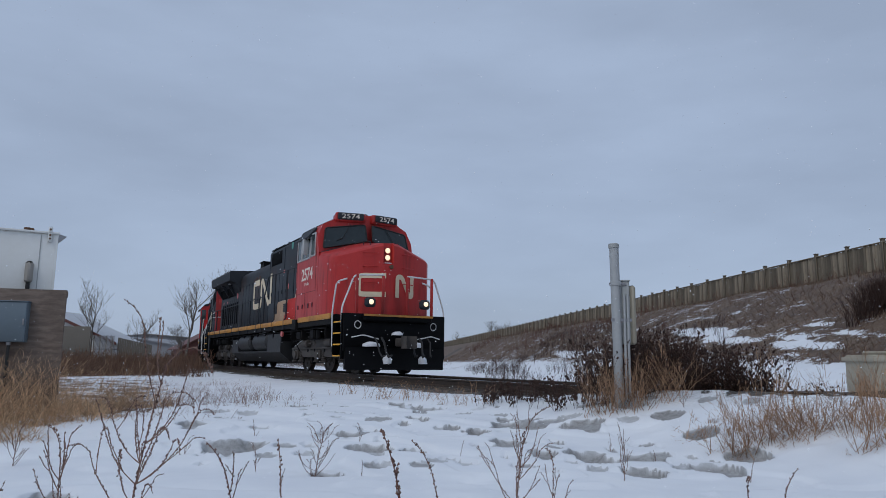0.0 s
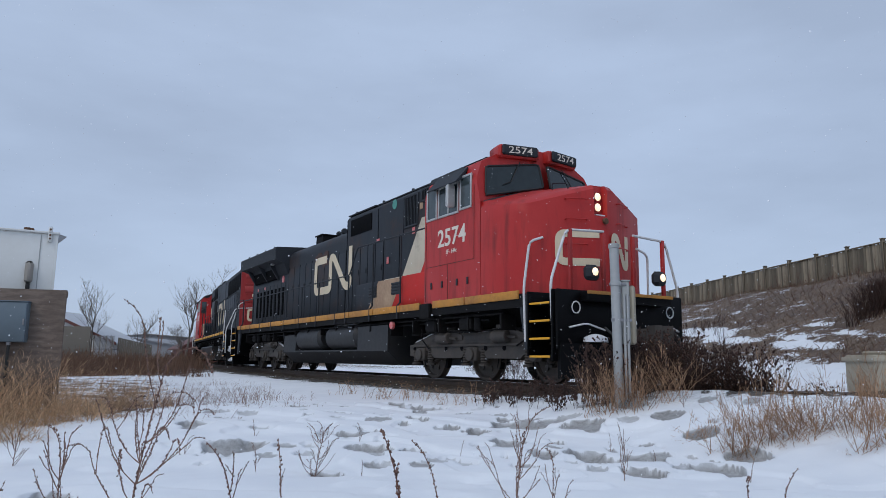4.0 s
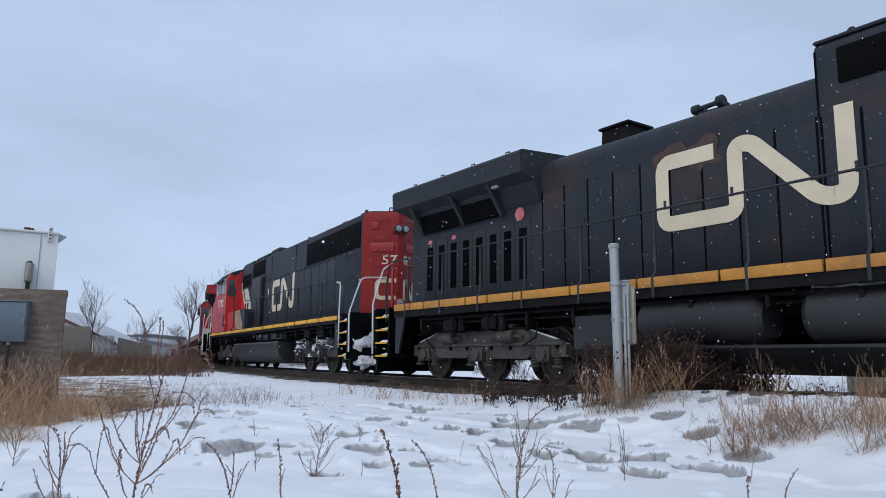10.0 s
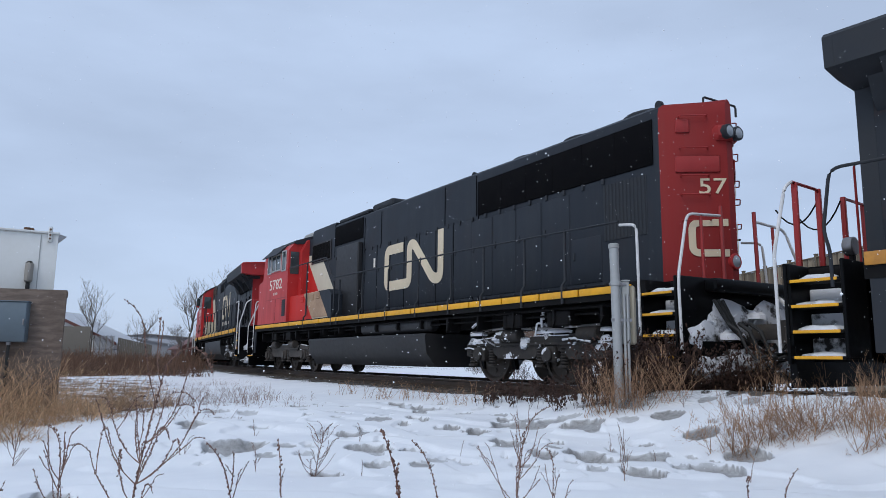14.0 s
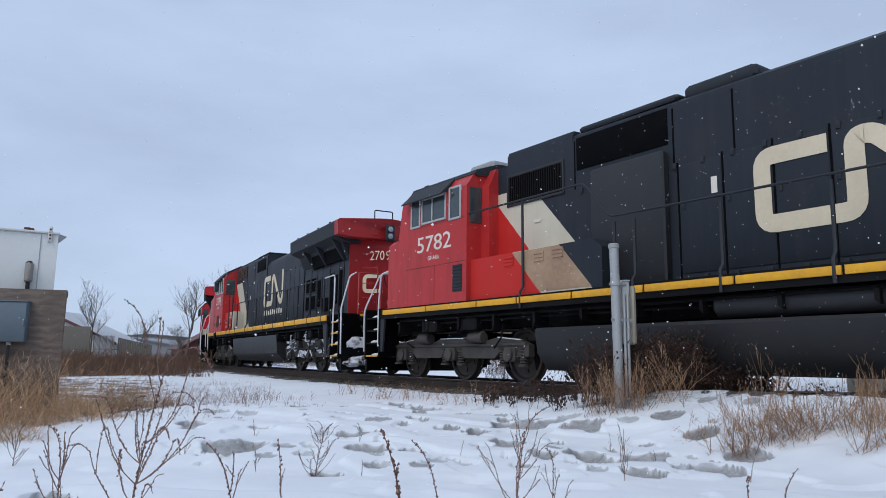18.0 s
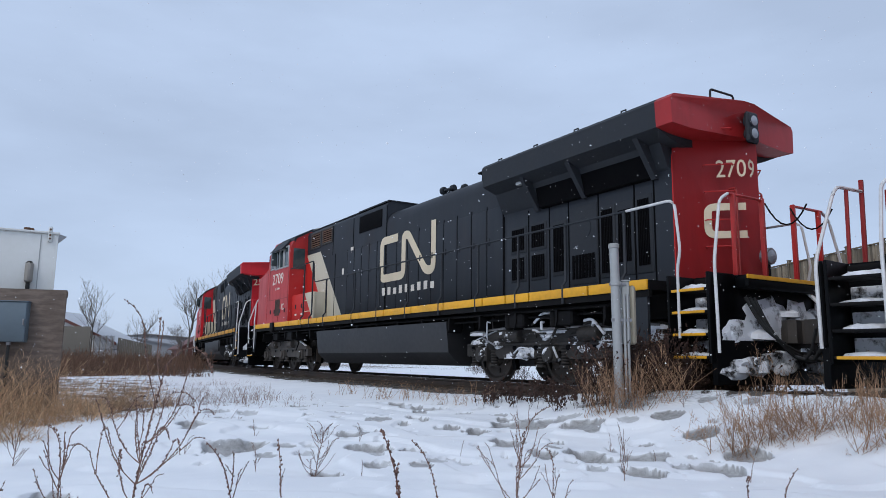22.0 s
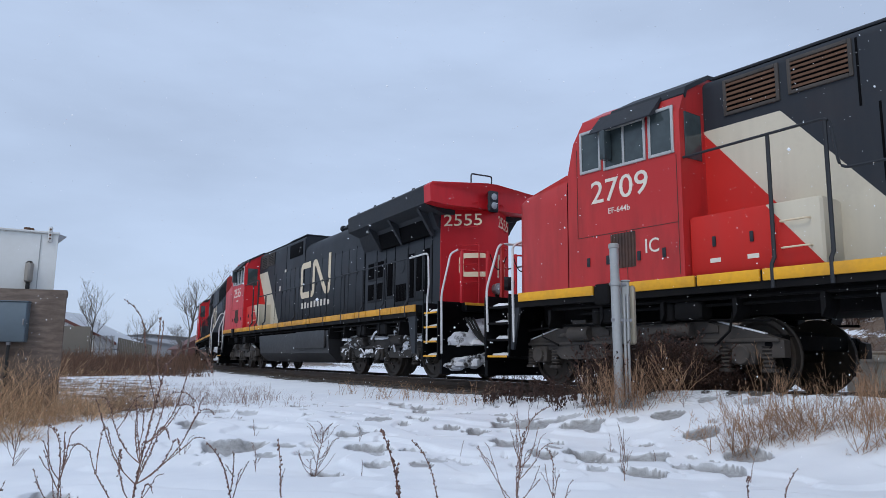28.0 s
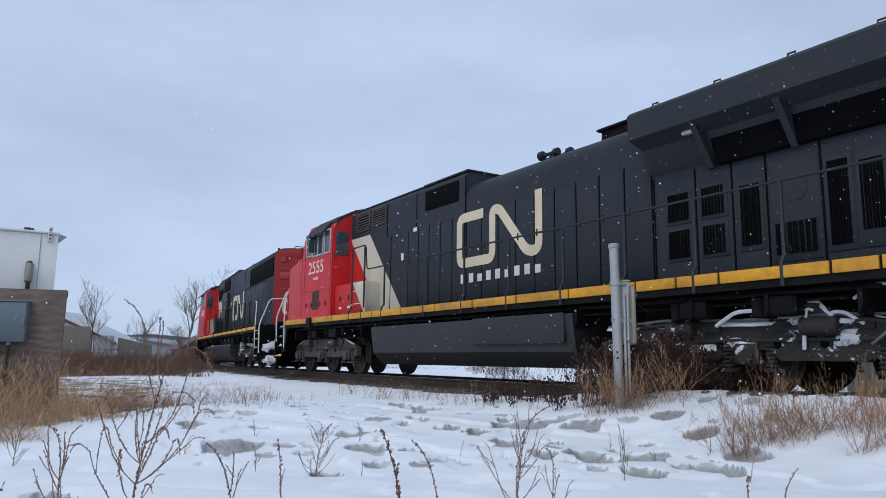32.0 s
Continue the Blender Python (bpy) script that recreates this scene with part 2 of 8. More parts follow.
vary_islands(M_FENCE, 0.42, 1.5)
M_WEED = worn("dry_stalk", (0.19, 0.105, 0.08), (0.30, 0.19, 0.13), 30, 5, 0.6, (0.7, 0.95), 0, 0)
M_WEED_RED = worn("dry_stalk_red", (0.11, 0.045, 0.032), (0.20, 0.095, 0.06), 30, 5, 0.6, (0.7, 0.95), 0, 0)
M_STRAW = worn("straw", (0.66, 0.44, 0.26), (0.38, 0.22, 0.125), 12, 0.8, 0.7, (0.75, 0.95), 0, 0)
M_BRUSH = worn("brown_brush", (0.13, 0.068, 0.042), (0.22, 0.13, 0.08), 8, 0.6, 0.7, (0.8, 0.95), 0, 0)
M_WEED_DARK = worn("dead_leaf_dark", (0.044, 0.022, 0.016), (0.095, 0.048, 0.033), 30, 5, 0.6, (0.75, 0.95), 0, 0)
M_TWIG = worn("tan_twig", (0.44, 0.27, 0.16), (0.25, 0.14, 0.085), 12, 0.9, 0.7, (0.75, 0.95), 0, 0)
M_BANKTAN = worn("bank_tan", (0.25, 0.18, 0.125), (0.15, 0.10, 0.07), 8, 0.4, 0.7, (0.8, 0.95), 0, 0)
M_BARK = worn("bark_grey", (0.13, 0.115, 0.10), (0.22, 0.2, 0.18), 9, 2, 0.6, (0.8, 0.95), 0, 0.3)
M_RUBBER = worn("hose_rubber", (0.012, 0.012, 0.012), (0.05, 0.05, 0.05), 20, 4, 0.5, (0.6, 0.85), 0, 0.1)
M_FLAKE = worn("snowflake", (0.9, 0.92, 0.95), (0.85, 0.88, 0.92), 30, 5, 0.5, (0.7, 0.9), 0, 0)
for _m in (M_STRAW, M_WEED_RED, M_BRUSH, M_WEED_DARK, M_TWIG, M_BANKTAN):
    vary_islands(_m, 0.55, 1.45)

# ================= mesh helpers =================
class Shape:
    """Collects the verts and faces of one mesh."""

    def __init__(self):
        self.v, self.f = [], []

    def add(self, verts, faces):
        o = len(self.v)
        self.v += [tuple(p) for p in verts]
        self.f += [tuple(i + o for i in q) for q in faces]
        return self

    def box(self, x0, x1, y0, y1, z0, z1, c=0.0):
        """A box, its edges cut by c."""
        x0, x1, y0, y1, z0, z1 = min(x0, x1), max(x0, x1), min(y0, y1), max(y0, y1), min(z0, z1), max(z0, z1)
        if c <= 0:
            v = [(x, y, z) for z in (z0, z1) for x, y in ((x0, y0), (x1, y0), (x1, y1), (x0, y1))]
            return self.add(v, [(3, 2, 1, 0), (4, 5, 6, 7), (0, 1, 5, 4), (1, 2, 6, 5), (2, 3, 7, 6), (3, 0, 4, 7)])
        c = min(c, (x1 - x0) * 0.45, (y1 - y0) * 0.45, (z1 - z0) * 0.45)

        def ring(z, k):
            a, b, p, q = x0 + k, x1 - k, y0 + k, y1 - k
            e = c
            return [(a + e, p, z), (b - e, p, z), (b, p + e, z), (b, q - e, z), (b - e, q, z), (a + e, q, z), (a, q - e, z), (a, p + e, z)]
        return self.loft([ring(z0, c * 0.7), ring(z0 + c, 0), ring(z1 - c, 0), ring(z1, c * 0.7)])

    def loft(self, rings, caps=True):
        n = len(rings[0])
        v = [p for r in rings for p in r]
        f = [(k * n + i, k * n + (i + 1) % n, (k + 1) * n + (i + 1) % n, (k + 1) * n + i) for k in range(len(rings) - 1) for i in range(n)]
        if caps:
            f += [tuple(range(n))[::-1], tuple(range((len(rings) - 1) * n, len(rings) * n))]
        return self.add(v, f)

    def prism_x(self, poly, x0, x1):
        """A (y, z) outline drawn out along x."""
        return self.loft([[(x0, y, z) for y, z in poly], [(x1, y, z) for y, z in poly]])

    def prism_y(self, poly, y0, y1):
        """An (x, z) outline drawn out along y."""
        return self.loft([[(x, y0, z) for x, z in poly], [(x, y1, z) for x, z in poly]])

    def prism_z(self, poly, z0, z1):
        return self.loft([[(x, y, z0) for x, y in poly], [(x, y, z1) for x, y in poly]])

    def tube(self, pts, r, n=6, taper=None):
        """A round bar along a line of points."""
        pts = [Vector(p) for p in pts]
        rings = []
        for i, p in enumerate(pts):
            d = (pts[min(i + 1, len(pts) - 1)] - pts[max(i - 1, 0)])
            d = d.normalized() if d.length > 1e-9 else Vector((0, 0, 1))
            a = d.cross(Vector((0, 0, 1)) if abs(d.z) < 0.9 else Vector((1, 0, 0))).normalized()
            b = d.cross(a)
            k = r if taper is None else r * (1 + (taper - 1) * i / max(1, len(pts) - 1))
            rings.append([p + a * (k * math.cos(t)) + b * (k * math.sin(t)) for t in [math.tau * j / n for j in range(n)]])
        return self.loft(rings)

    def cyl(self, p, q, r, n=14, edge=0.0):
        """A cylinder from p to q; edge rounds its rims."""
        p, q = Vector(p), Vector(q)
        d = (q - p).normalized()
        a = d.cross(Vector((0, 0, 1)) if abs(d.z) < 0.9 else Vector((1, 0, 0))).normalized()
        b = d.cross(a)
        rows = [(p, r), (q, r)] if edge <= 0 else [(p, r - edge), (p + d * edge, r), (q - d * edge, r), (q, r - edge)]
        return self.loft([[c + a * (k * math.cos(t)) + b * (k * math.sin(t)) for t in [math.tau * j / n for j in range(n)]] for c, k in rows])

    def lathe_y(self, cx, cz, prof, n=20):
        """Rings (y, radius) turned round an axle along y."""
        return self.loft([[(cx + r * math.cos(t), y, cz + r * math.sin(t)) for t in [math.tau * j / n for j in range(n)]] for y, r in prof])

    def mesh(self, name):
        me = bpy.data.meshes.new(name)
        me.from_pydata(self.v, [], self.f)
        b = bmesh.new()
        b.from_mesh(me)
        bmesh.ops.recalc_face_normals(b, faces=b.faces)
        b.to_mesh(me)
        b.free()
        return me


def smooth(me, angle=35):
    """Round faces shade smooth, sharp edges stay."""
    me.polygons.foreach_set("use_smooth", [True] * len(me.polygons))
    me.set_sharp_from_angle(angle=radians(angle))
    return me


def part(name, shape, material, parent, label="", shade=True):
    me = shape.mesh(name) if isinstance(shape, Shape) else shape
    if not me.materials:
        me.materials.append(material)
    if shade:
        smooth(me)
    ob = new(name, me)
    ob.parent = parent
    if label:
        ob["label"] = label
    return ob


def single(name, shape, material, label, category, group="", kind=""):
    """A thing of one mesh."""
    return tagged(part(name, shape, material, None), label, category, group, kind)


def empty(name, label, category, group=""):
    e = new(name)
    e.empty_display_size = 0.3
    return tagged(e, label, category, group)


def lettering(text, size, depth=0.006, bold=0.003):
    """A mesh of upright letters in the x-z plane, from x = 0, facing -y."""
    cu = bpy.data.curves.new("lettering", "FONT")
    cu.body, cu.size, cu.extrude, cu.resolution_u = text, size, depth / 2, 3
    cu.offset = size * bold
    ob = bpy.data.objects.new("lettering", cu)
    scene.collection.objects.link(ob)
    dg = bpy.context.evaluated_depsgraph_get()
    me = bpy.data.meshes.new_from_object(ob.evaluated_get(dg))
    bpy.data.objects.remove(ob)
    me.transform(Matrix.Rotation(radians(90), 4, "X"))
    return me


def fitted(me, m, width):
    """Scales letters to a width, then poses them."""
    xs = [v.co.x for v in me.vertices]
    k = width / (max(xs) - min(xs))
    me.transform(Matrix.Translation((-min(xs), 0, 0)))
    me.transform(Matrix.Diagonal((k, 1, 1, 1)))
    me.transform(m)
    me.materials.clear()
    return me


def figures(name, me, mat, parent, label):
    """Each figure of a painted number as a part of its own."""
    bm = bmesh.new()
    bm.from_mesh(me)
    bmesh.ops.remove_doubles(bm, verts=bm.verts, dist=1e-5)
    left = set(bm.verts)
    while left:
        todo, island = [left.pop()], []
        while todo:
            v = todo.pop()
            island.append(v)
            for e in v.link_edges:
                w = e.other_vert(v)
                if w in left:
                    left.remove(w)
                    todo.append(w)
        at = {v: i for i, v in enumerate(island)}
        own = bpy.data.meshes.new(name)
        own.from_pydata([tuple(v.co) for v in island], [], [tuple(at[v] for v in f.verts) for f in {f for v in island for f in v.link_faces}])
        part(name, own, mat, parent, label, shade=False)
    bm.free()


# ================= track line =================
CURVE_S = (-110, -80, -60, -45, -30, -15, 0, 15)
CURVE_K = (0.0131, 0.0116, 0.0102, 0.0088, 0.00734, 0.00588, 0.0061, 0.00397)
STEP = 0.5
LINE_S = np.arange(-190, 60, STEP)
_turn = np.cumsum(np.interp(LINE_S, CURVE_S, CURVE_K)) * STEP
_zero = int(np.searchsorted(LINE_S, 0))
LINE_A = _turn - _turn[_zero] - 1.01543
LINE_X = np.cumsum(np.cos(LINE_A)) * STEP
LINE_Y = np.cumsum(np.sin(LINE_A)) * STEP
LINE_X = LINE_X - LINE_X[_zero]
LINE_Y = LINE_Y - LINE_Y[_zero] + 17.801


def on_line(s):
    return float(np.interp(s, LINE_S, LINE_X)), float(np.interp(s, LINE_S, LINE_Y)), float(np.interp(s, LINE_S, LINE_A))


def line_distance(x, y):
    """How far points lie from the track's middle (arrays)."""
    best = np.full(x.shape, 1e9)
    for i in range(0, len(LINE_S), 4):
        best = np.minimum(best, (x - LINE_X[i]) ** 2 + (y - LINE_Y[i]) ** 2)
    return np.sqrt(best)

# ================= ground =================
def hash_noise(x, y, seed):
    """Smooth value noise on arrays, about 0 to 1."""
    xi, yi = np.floor(x).astype(np.int64), np.floor(y).astype(np.int64)
    fx, fy = x - xi, y - yi
    fx, fy = fx * fx * (3 - 2 * fx), fy * fy * (3 - 2 * fy)

    def h(a, b):
        n = (a * 374761393 + b * 668265263 + seed * 974711) & 0x7FFFFFFF
        n = ((n ^ (n >> 13)) * 1274126177) & 0x7FFFFFFF
        return ((n ^ (n >> 16)) & 0xFFFF) / 65535.0
    return (h(xi, yi) * (1 - fx) + h(xi + 1, yi) * fx) * (1 - fy) + (h(xi, yi + 1) * (1 - fx) + h(xi + 1, yi + 1) * fx) * fy


def fractal(x, y, seed, octaves=4):
    t, a, k = 0.0, 0.5, 1.0
    for o in range(octaves):
        t = t + a * hash_noise(x * k, y * k, seed + o)
        a, k = a * 0.5, k * 2.03
    return t


def ease(a, b, x):
    t = np.clip((x - a) / (b - a), 0, 1)
    return t * t * (3 - 2 * t)


FENCE_X0, FENCE_Y0, FENCE_SLOPE = 19.47, 31.13, -0.0965
_rng = np.random.RandomState(5)
# hollows of the near snow: (x, y, half width), then smaller ones strewn between them
HOLLOW_SPOTS = [(0.95, 9.3, 0.33), (-0.74, 9.96, 0.2), (-0.69, 7.21, 0.26), (-0.75, 12.0, 0.4), (1.75, 8.9, 0.25), (1.54, 7.24, 0.27), (1.78, 6.36, 0.2), (2.47, 6.62, 0.19), (2.93, 7.04, 0.17), (-1.98, 7.0, 0.33), (-3.0, 10.6, 0.4), (2.81, 7.92, 0.16), (2.7, 8.8, 0.2), (-2.43, 4.61, 0.13), (-0.92, 5.96, 0.14), (2.02, 7.33, 0.2), (0.72, 7.9, 0.2), (0.15, 8.9, 0.1), (0.45, 8.8, 0.16), (-1.0, 7.9, 0.15), (-0.28, 7.2, 0.14), (1.0, 7.2, 0.14), (1.25, 8.0, 0.12), (-0.3, 11.4, 0.3), (-0.3, 9.4, 0.16), (-2.7, 8.2, 0.2)]
HOLLOWS = [(x, y, r, 0.55 * r + 0.10, 0.05 + 0.14 * r, float(_rng.uniform(0.85, 1.0))) for x, y, r in HOLLOW_SPOTS]
for _ in range(210):
    _y = float(_rng.uniform(6.2, 12.2))
    _r = float(_rng.uniform(0.03, 0.15)) * (0.5 + 0.09 * _y / 1.4)
    HOLLOWS.append((float(_rng.uniform(-0.42, 0.40)) * _y + 0.3, _y, _r, 0.6 * _r + 0.05, float(_rng.uniform(0.02, 0.05)), float(_rng.uniform(0.25, 0.9))))


def hollow_fields(x, y):
    """How deep the hollows are, and how grey their floors, at points (arrays)."""
    order = np.argsort(y)
    xo, yo = x[order], y[order]
    jag = 1.25 * (fractal(xo * 2.4, yo * 3.4, 17, 2) - 0.38)
    dip, grey = np.zeros(len(xo)), np.zeros(len(xo))
    for cx, cy, rx, ry, h, tone in HOLLOWS:
        lo, hi = np.searchsorted(yo, (cy - 3 * ry, cy + 3 * ry))
        if hi <= lo:
            continue
        q = np.sqrt(((xo[lo:hi] - cx) / rx) ** 2 + ((yo[lo:hi] - cy) / ry) ** 2) + np.where(np.abs(xo[lo:hi] - cx) < 3 * rx, jag[lo:hi], 0)
        dip[lo:hi] = np.maximum(dip[lo:hi], h * ease(1.08, 0.86, q))
        grey[lo:hi] = np.maximum(grey[lo:hi], tone * ease(1.12, 1.0, q))
    a, b = np.zeros(len(x)), np.zeros(len(x))
    a[order], b[order] = dip, grey
    return a, b


BANK_SNOW = [(10.95, 30.5, 0.75, 4.2), (10.35, 25.2, 0.6, 2.4), (10.6, 27.5, 0.9, 1.6), (10.25, 20.4, 0.55, 2.4), (10.7, 21.6, 0.35, 0.8), (11.5, 21.8, 0.3, 1.0), (11.1, 19.6, 0.25, 0.7), (7.7, 44.0, 0.8, 6.5), (8.3, 39.5, 0.5, 3.0), (8.1, 21.5, 0.9, 5.0), (8.9, 17.0, 0.6, 2.2)]


def ground_height(x, y):
    d = line_distance(x, y)
    base = -0.50 - 0.05 * np.sin(x * 0.7) + 0.10 * (fractal(x * 0.35, y * 0.35, 3, 3) - 0.5)
    near = 1 - ease(18, 60, np.hypot(x, y - 8))
    z = base + 0.16 * ease(5.5, 10, y) * near
    z = z + 0.085 * (fractal(x * 0.9, y * 1.3, 11, 3) - 0.5) * near + 0.012 * (fractal(x * 4.0, y * 5.0, 13, 2) - 0.5) * near
    # crusted ledges and hollows of the near snow
    field = near * ease(3.2, 4.2, y) * ease(13.5, 11, y)
    lump = fractal(x * 0.8 + 0.2 * y, y * 1.5, 23, 3)
    z = z + field * 0.035 * ease(0.455, 0.49, lump)
    z = z - hollow_fields(x, y)[0]
    # ballast bed
    shoulder = -0.05 - 0.17 * ease(8.5, 14, y)
    lift = 1 - ease(1.9, 4.0, d)
    z = z * (1 - lift) + (shoulder + 0.05 * (fractal(x * 2.2, y * 2.2, 15, 3) - 0.5)) * lift
    bed = 1 - ease(1.35, 1.9, d)
    z = z * (1 - bed) + (-0.20 + 0.02 * (fractal(x * 6, y * 6, 5, 3) - 0.5)) * bed
    # a low ridge of snow and stones on the near side of the line
    near_side = ease(0.2, 0.8, np.interp(x, LINE_X, LINE_Y) - y)
    crest = near_side * np.exp(-((d - 1.75) / 0.42) ** 2) * ease(1.2, 3.2, x) * ease(14, 8, x)
    z = z + crest * (0.16 + 0.09 * (fractal(x * 1.6, y * 1.6, 33, 3) - 0.5))
    # flat behind the line and the bank under the fence
    right = FENCE_X0 + FENCE_SLOPE * (y - FENCE_Y0) - x
    bank = ease(15.5, 1.0, right) * ease(8, 20, y + 0.6 * x)
    bumps = 0.55 * (fractal(x * 0.45, y * 0.45, 21, 4) - 0.5)
    z = z * (1 - bank) + bank * (4.15 + bumps * np.where(bank > 0.98, 0.2, 1))
    # far land lies about level with the rails
    far = ease(60, 160, np.hypot(x, y))
    z = z * (1 - far * (1 - bank)) + far * (1 - bank) * (-0.2)
    return z


def height_at(x, y):
    return float(ground_height(np.array([float(x)]), np.array([float(y)]))[0])


def spread(points):
    """Grid lines: (from, to, step) stretches."""
    out = []
    for a, b, s in points:
        out += list(np.arange(a, b - 1e-6, s))
    return np.array(out + [points[-1][1]])


def make_ground():
    left = [-4000, -2000, -1000, -500, -250, -160, -110]
    xs = np.array(left + list(spread([(-80, -30, 2.5), (-30, -9, 0.5), (-9, -5, 0.12), (-5, 6.0, 0.021), (6.0, 12, 0.14), (12, 32, 0.4), (32, 80, 4)])) + [120, 200, 400, 900, 2000, 4000])
    ys = np.array([-3000, -1000, -300, -100, -40, -20, -10, -4, 0, 1.5] + list(spread([(3.6, 5.6, 0.07), (5.6, 11.5, 0.045), (11.5, 26, 0.16), (26, 60, 0.5), (60, 140, 2), (140, 300, 10)])) + [400, 600, 1000, 2000, 4500])
    gx, gy = np.meshgrid(xs, ys)
    gz = ground_height(gx.ravel(), gy.ravel())
    nx, ny = len(xs), len(ys)
    co = np.stack([gx.ravel(), gy.ravel(), gz], 1).astype(np.float32)
    i = np.arange(nx * ny).reshape(ny, nx)
    q = np.stack([i[:-1, :-1], i[:-1, 1:], i[1:, 1:], i[1:, :-1]], -1).reshape(-1, 4)
    me = bpy.data.meshes.new("ground")
    me.vertices.add(len(co))
    me.vertices.foreach_set("co", co.ravel())
    me.loops.add(q.size)
    me.loops.foreach_set("vertex_index", q.ravel().astype(np.int32))
    me.polygons.add(len(q))
    me.polygons.foreach_set("loop_start", np.arange(0, q.size, 4, dtype=np.int32))
    me.update(calc_edges=True)
    me.polygons.foreach_set("use_smooth", np.ones(len(q), dtype=bool))
    # how much snow lies where: a mask for the material
    d = line_distance(gx.ravel(), gy.ravel())
    x, y = gx.ravel(), gy.ravel()
    right = FENCE_X0 + FENCE_SLOPE * (y - FENCE_Y0) - x
    snow = np.ones(len(x))
    snow = snow * ease(1.5, 2.1, d + 0.7 * (fractal(x * 1.1, y * 1.1, 31, 3) - 0.5))
    bankness = ease(12.2, 10.6, right + 1.6 * (fractal(x * 0.6, y * 0.35, 44, 3) - 0.45)) * ease(8, 18, y + 0.6 * x)
    rag = 0.8 * (fractal(x * 1.3, y * 0.6, 43, 4) - 0.5)
    patch = np.zeros(len(x))
    for cx, cy, rx, ry in BANK_SNOW:
        patch = np.maximum(patch, 1 - ((x - cx) / (0.62 * rx)) ** 2 - ((y - cy) / ry) ** 2)
    snow = snow * (1 - bankness * (1 - ease(-0.35, 0.85, patch + rag)))
    leftbrush = np.maximum(ease(-4.5, -5.1, x + 0.04 * y) * ease(7.2, 8.2, y) * ease(14, 12, y), ease(27, 31, y) * ease(70, 55, y) * ease(-0.30, -0.335, x / np.maximum(y, 1.0)))
    snow = snow * (1 - leftbrush * (1 - ease(0.5, 0.58, fractal(x * 0.5, y * 0.5, 51, 4))))
    thin = ease(8.6, 10.5, y) * ease(27, 20, y) * ease(-0.33, -0.44, x / np.maximum(y, 1.0))
    snow = snow * (1 - 0.5 * thin)
    snow = snow * (1 - ease(55, 110, np.hypot(x, y)) * (1 - 0.7 * ease(0.5, 0.56, fractal(x * 0.05, y * 0.02, 61, 3))))
    greyed = hollow_fields(x, y)[1]
    wa = me.attributes.new("hollow_grey", "FLOAT", "POINT")
    wa.data.foreach_set("value", greyed.astype(np.float32))
    at = me.attributes.new("snow", "FLOAT", "POINT")
    at.data.foreach_set("value", snow.astype(np.float32))
    bd = me.attributes.new("ballast", "FLOAT", "POINT")
    bd.data.foreach_set("value", (1 - ease(1.9, 2.6, d)).astype(np.float32))
    return me


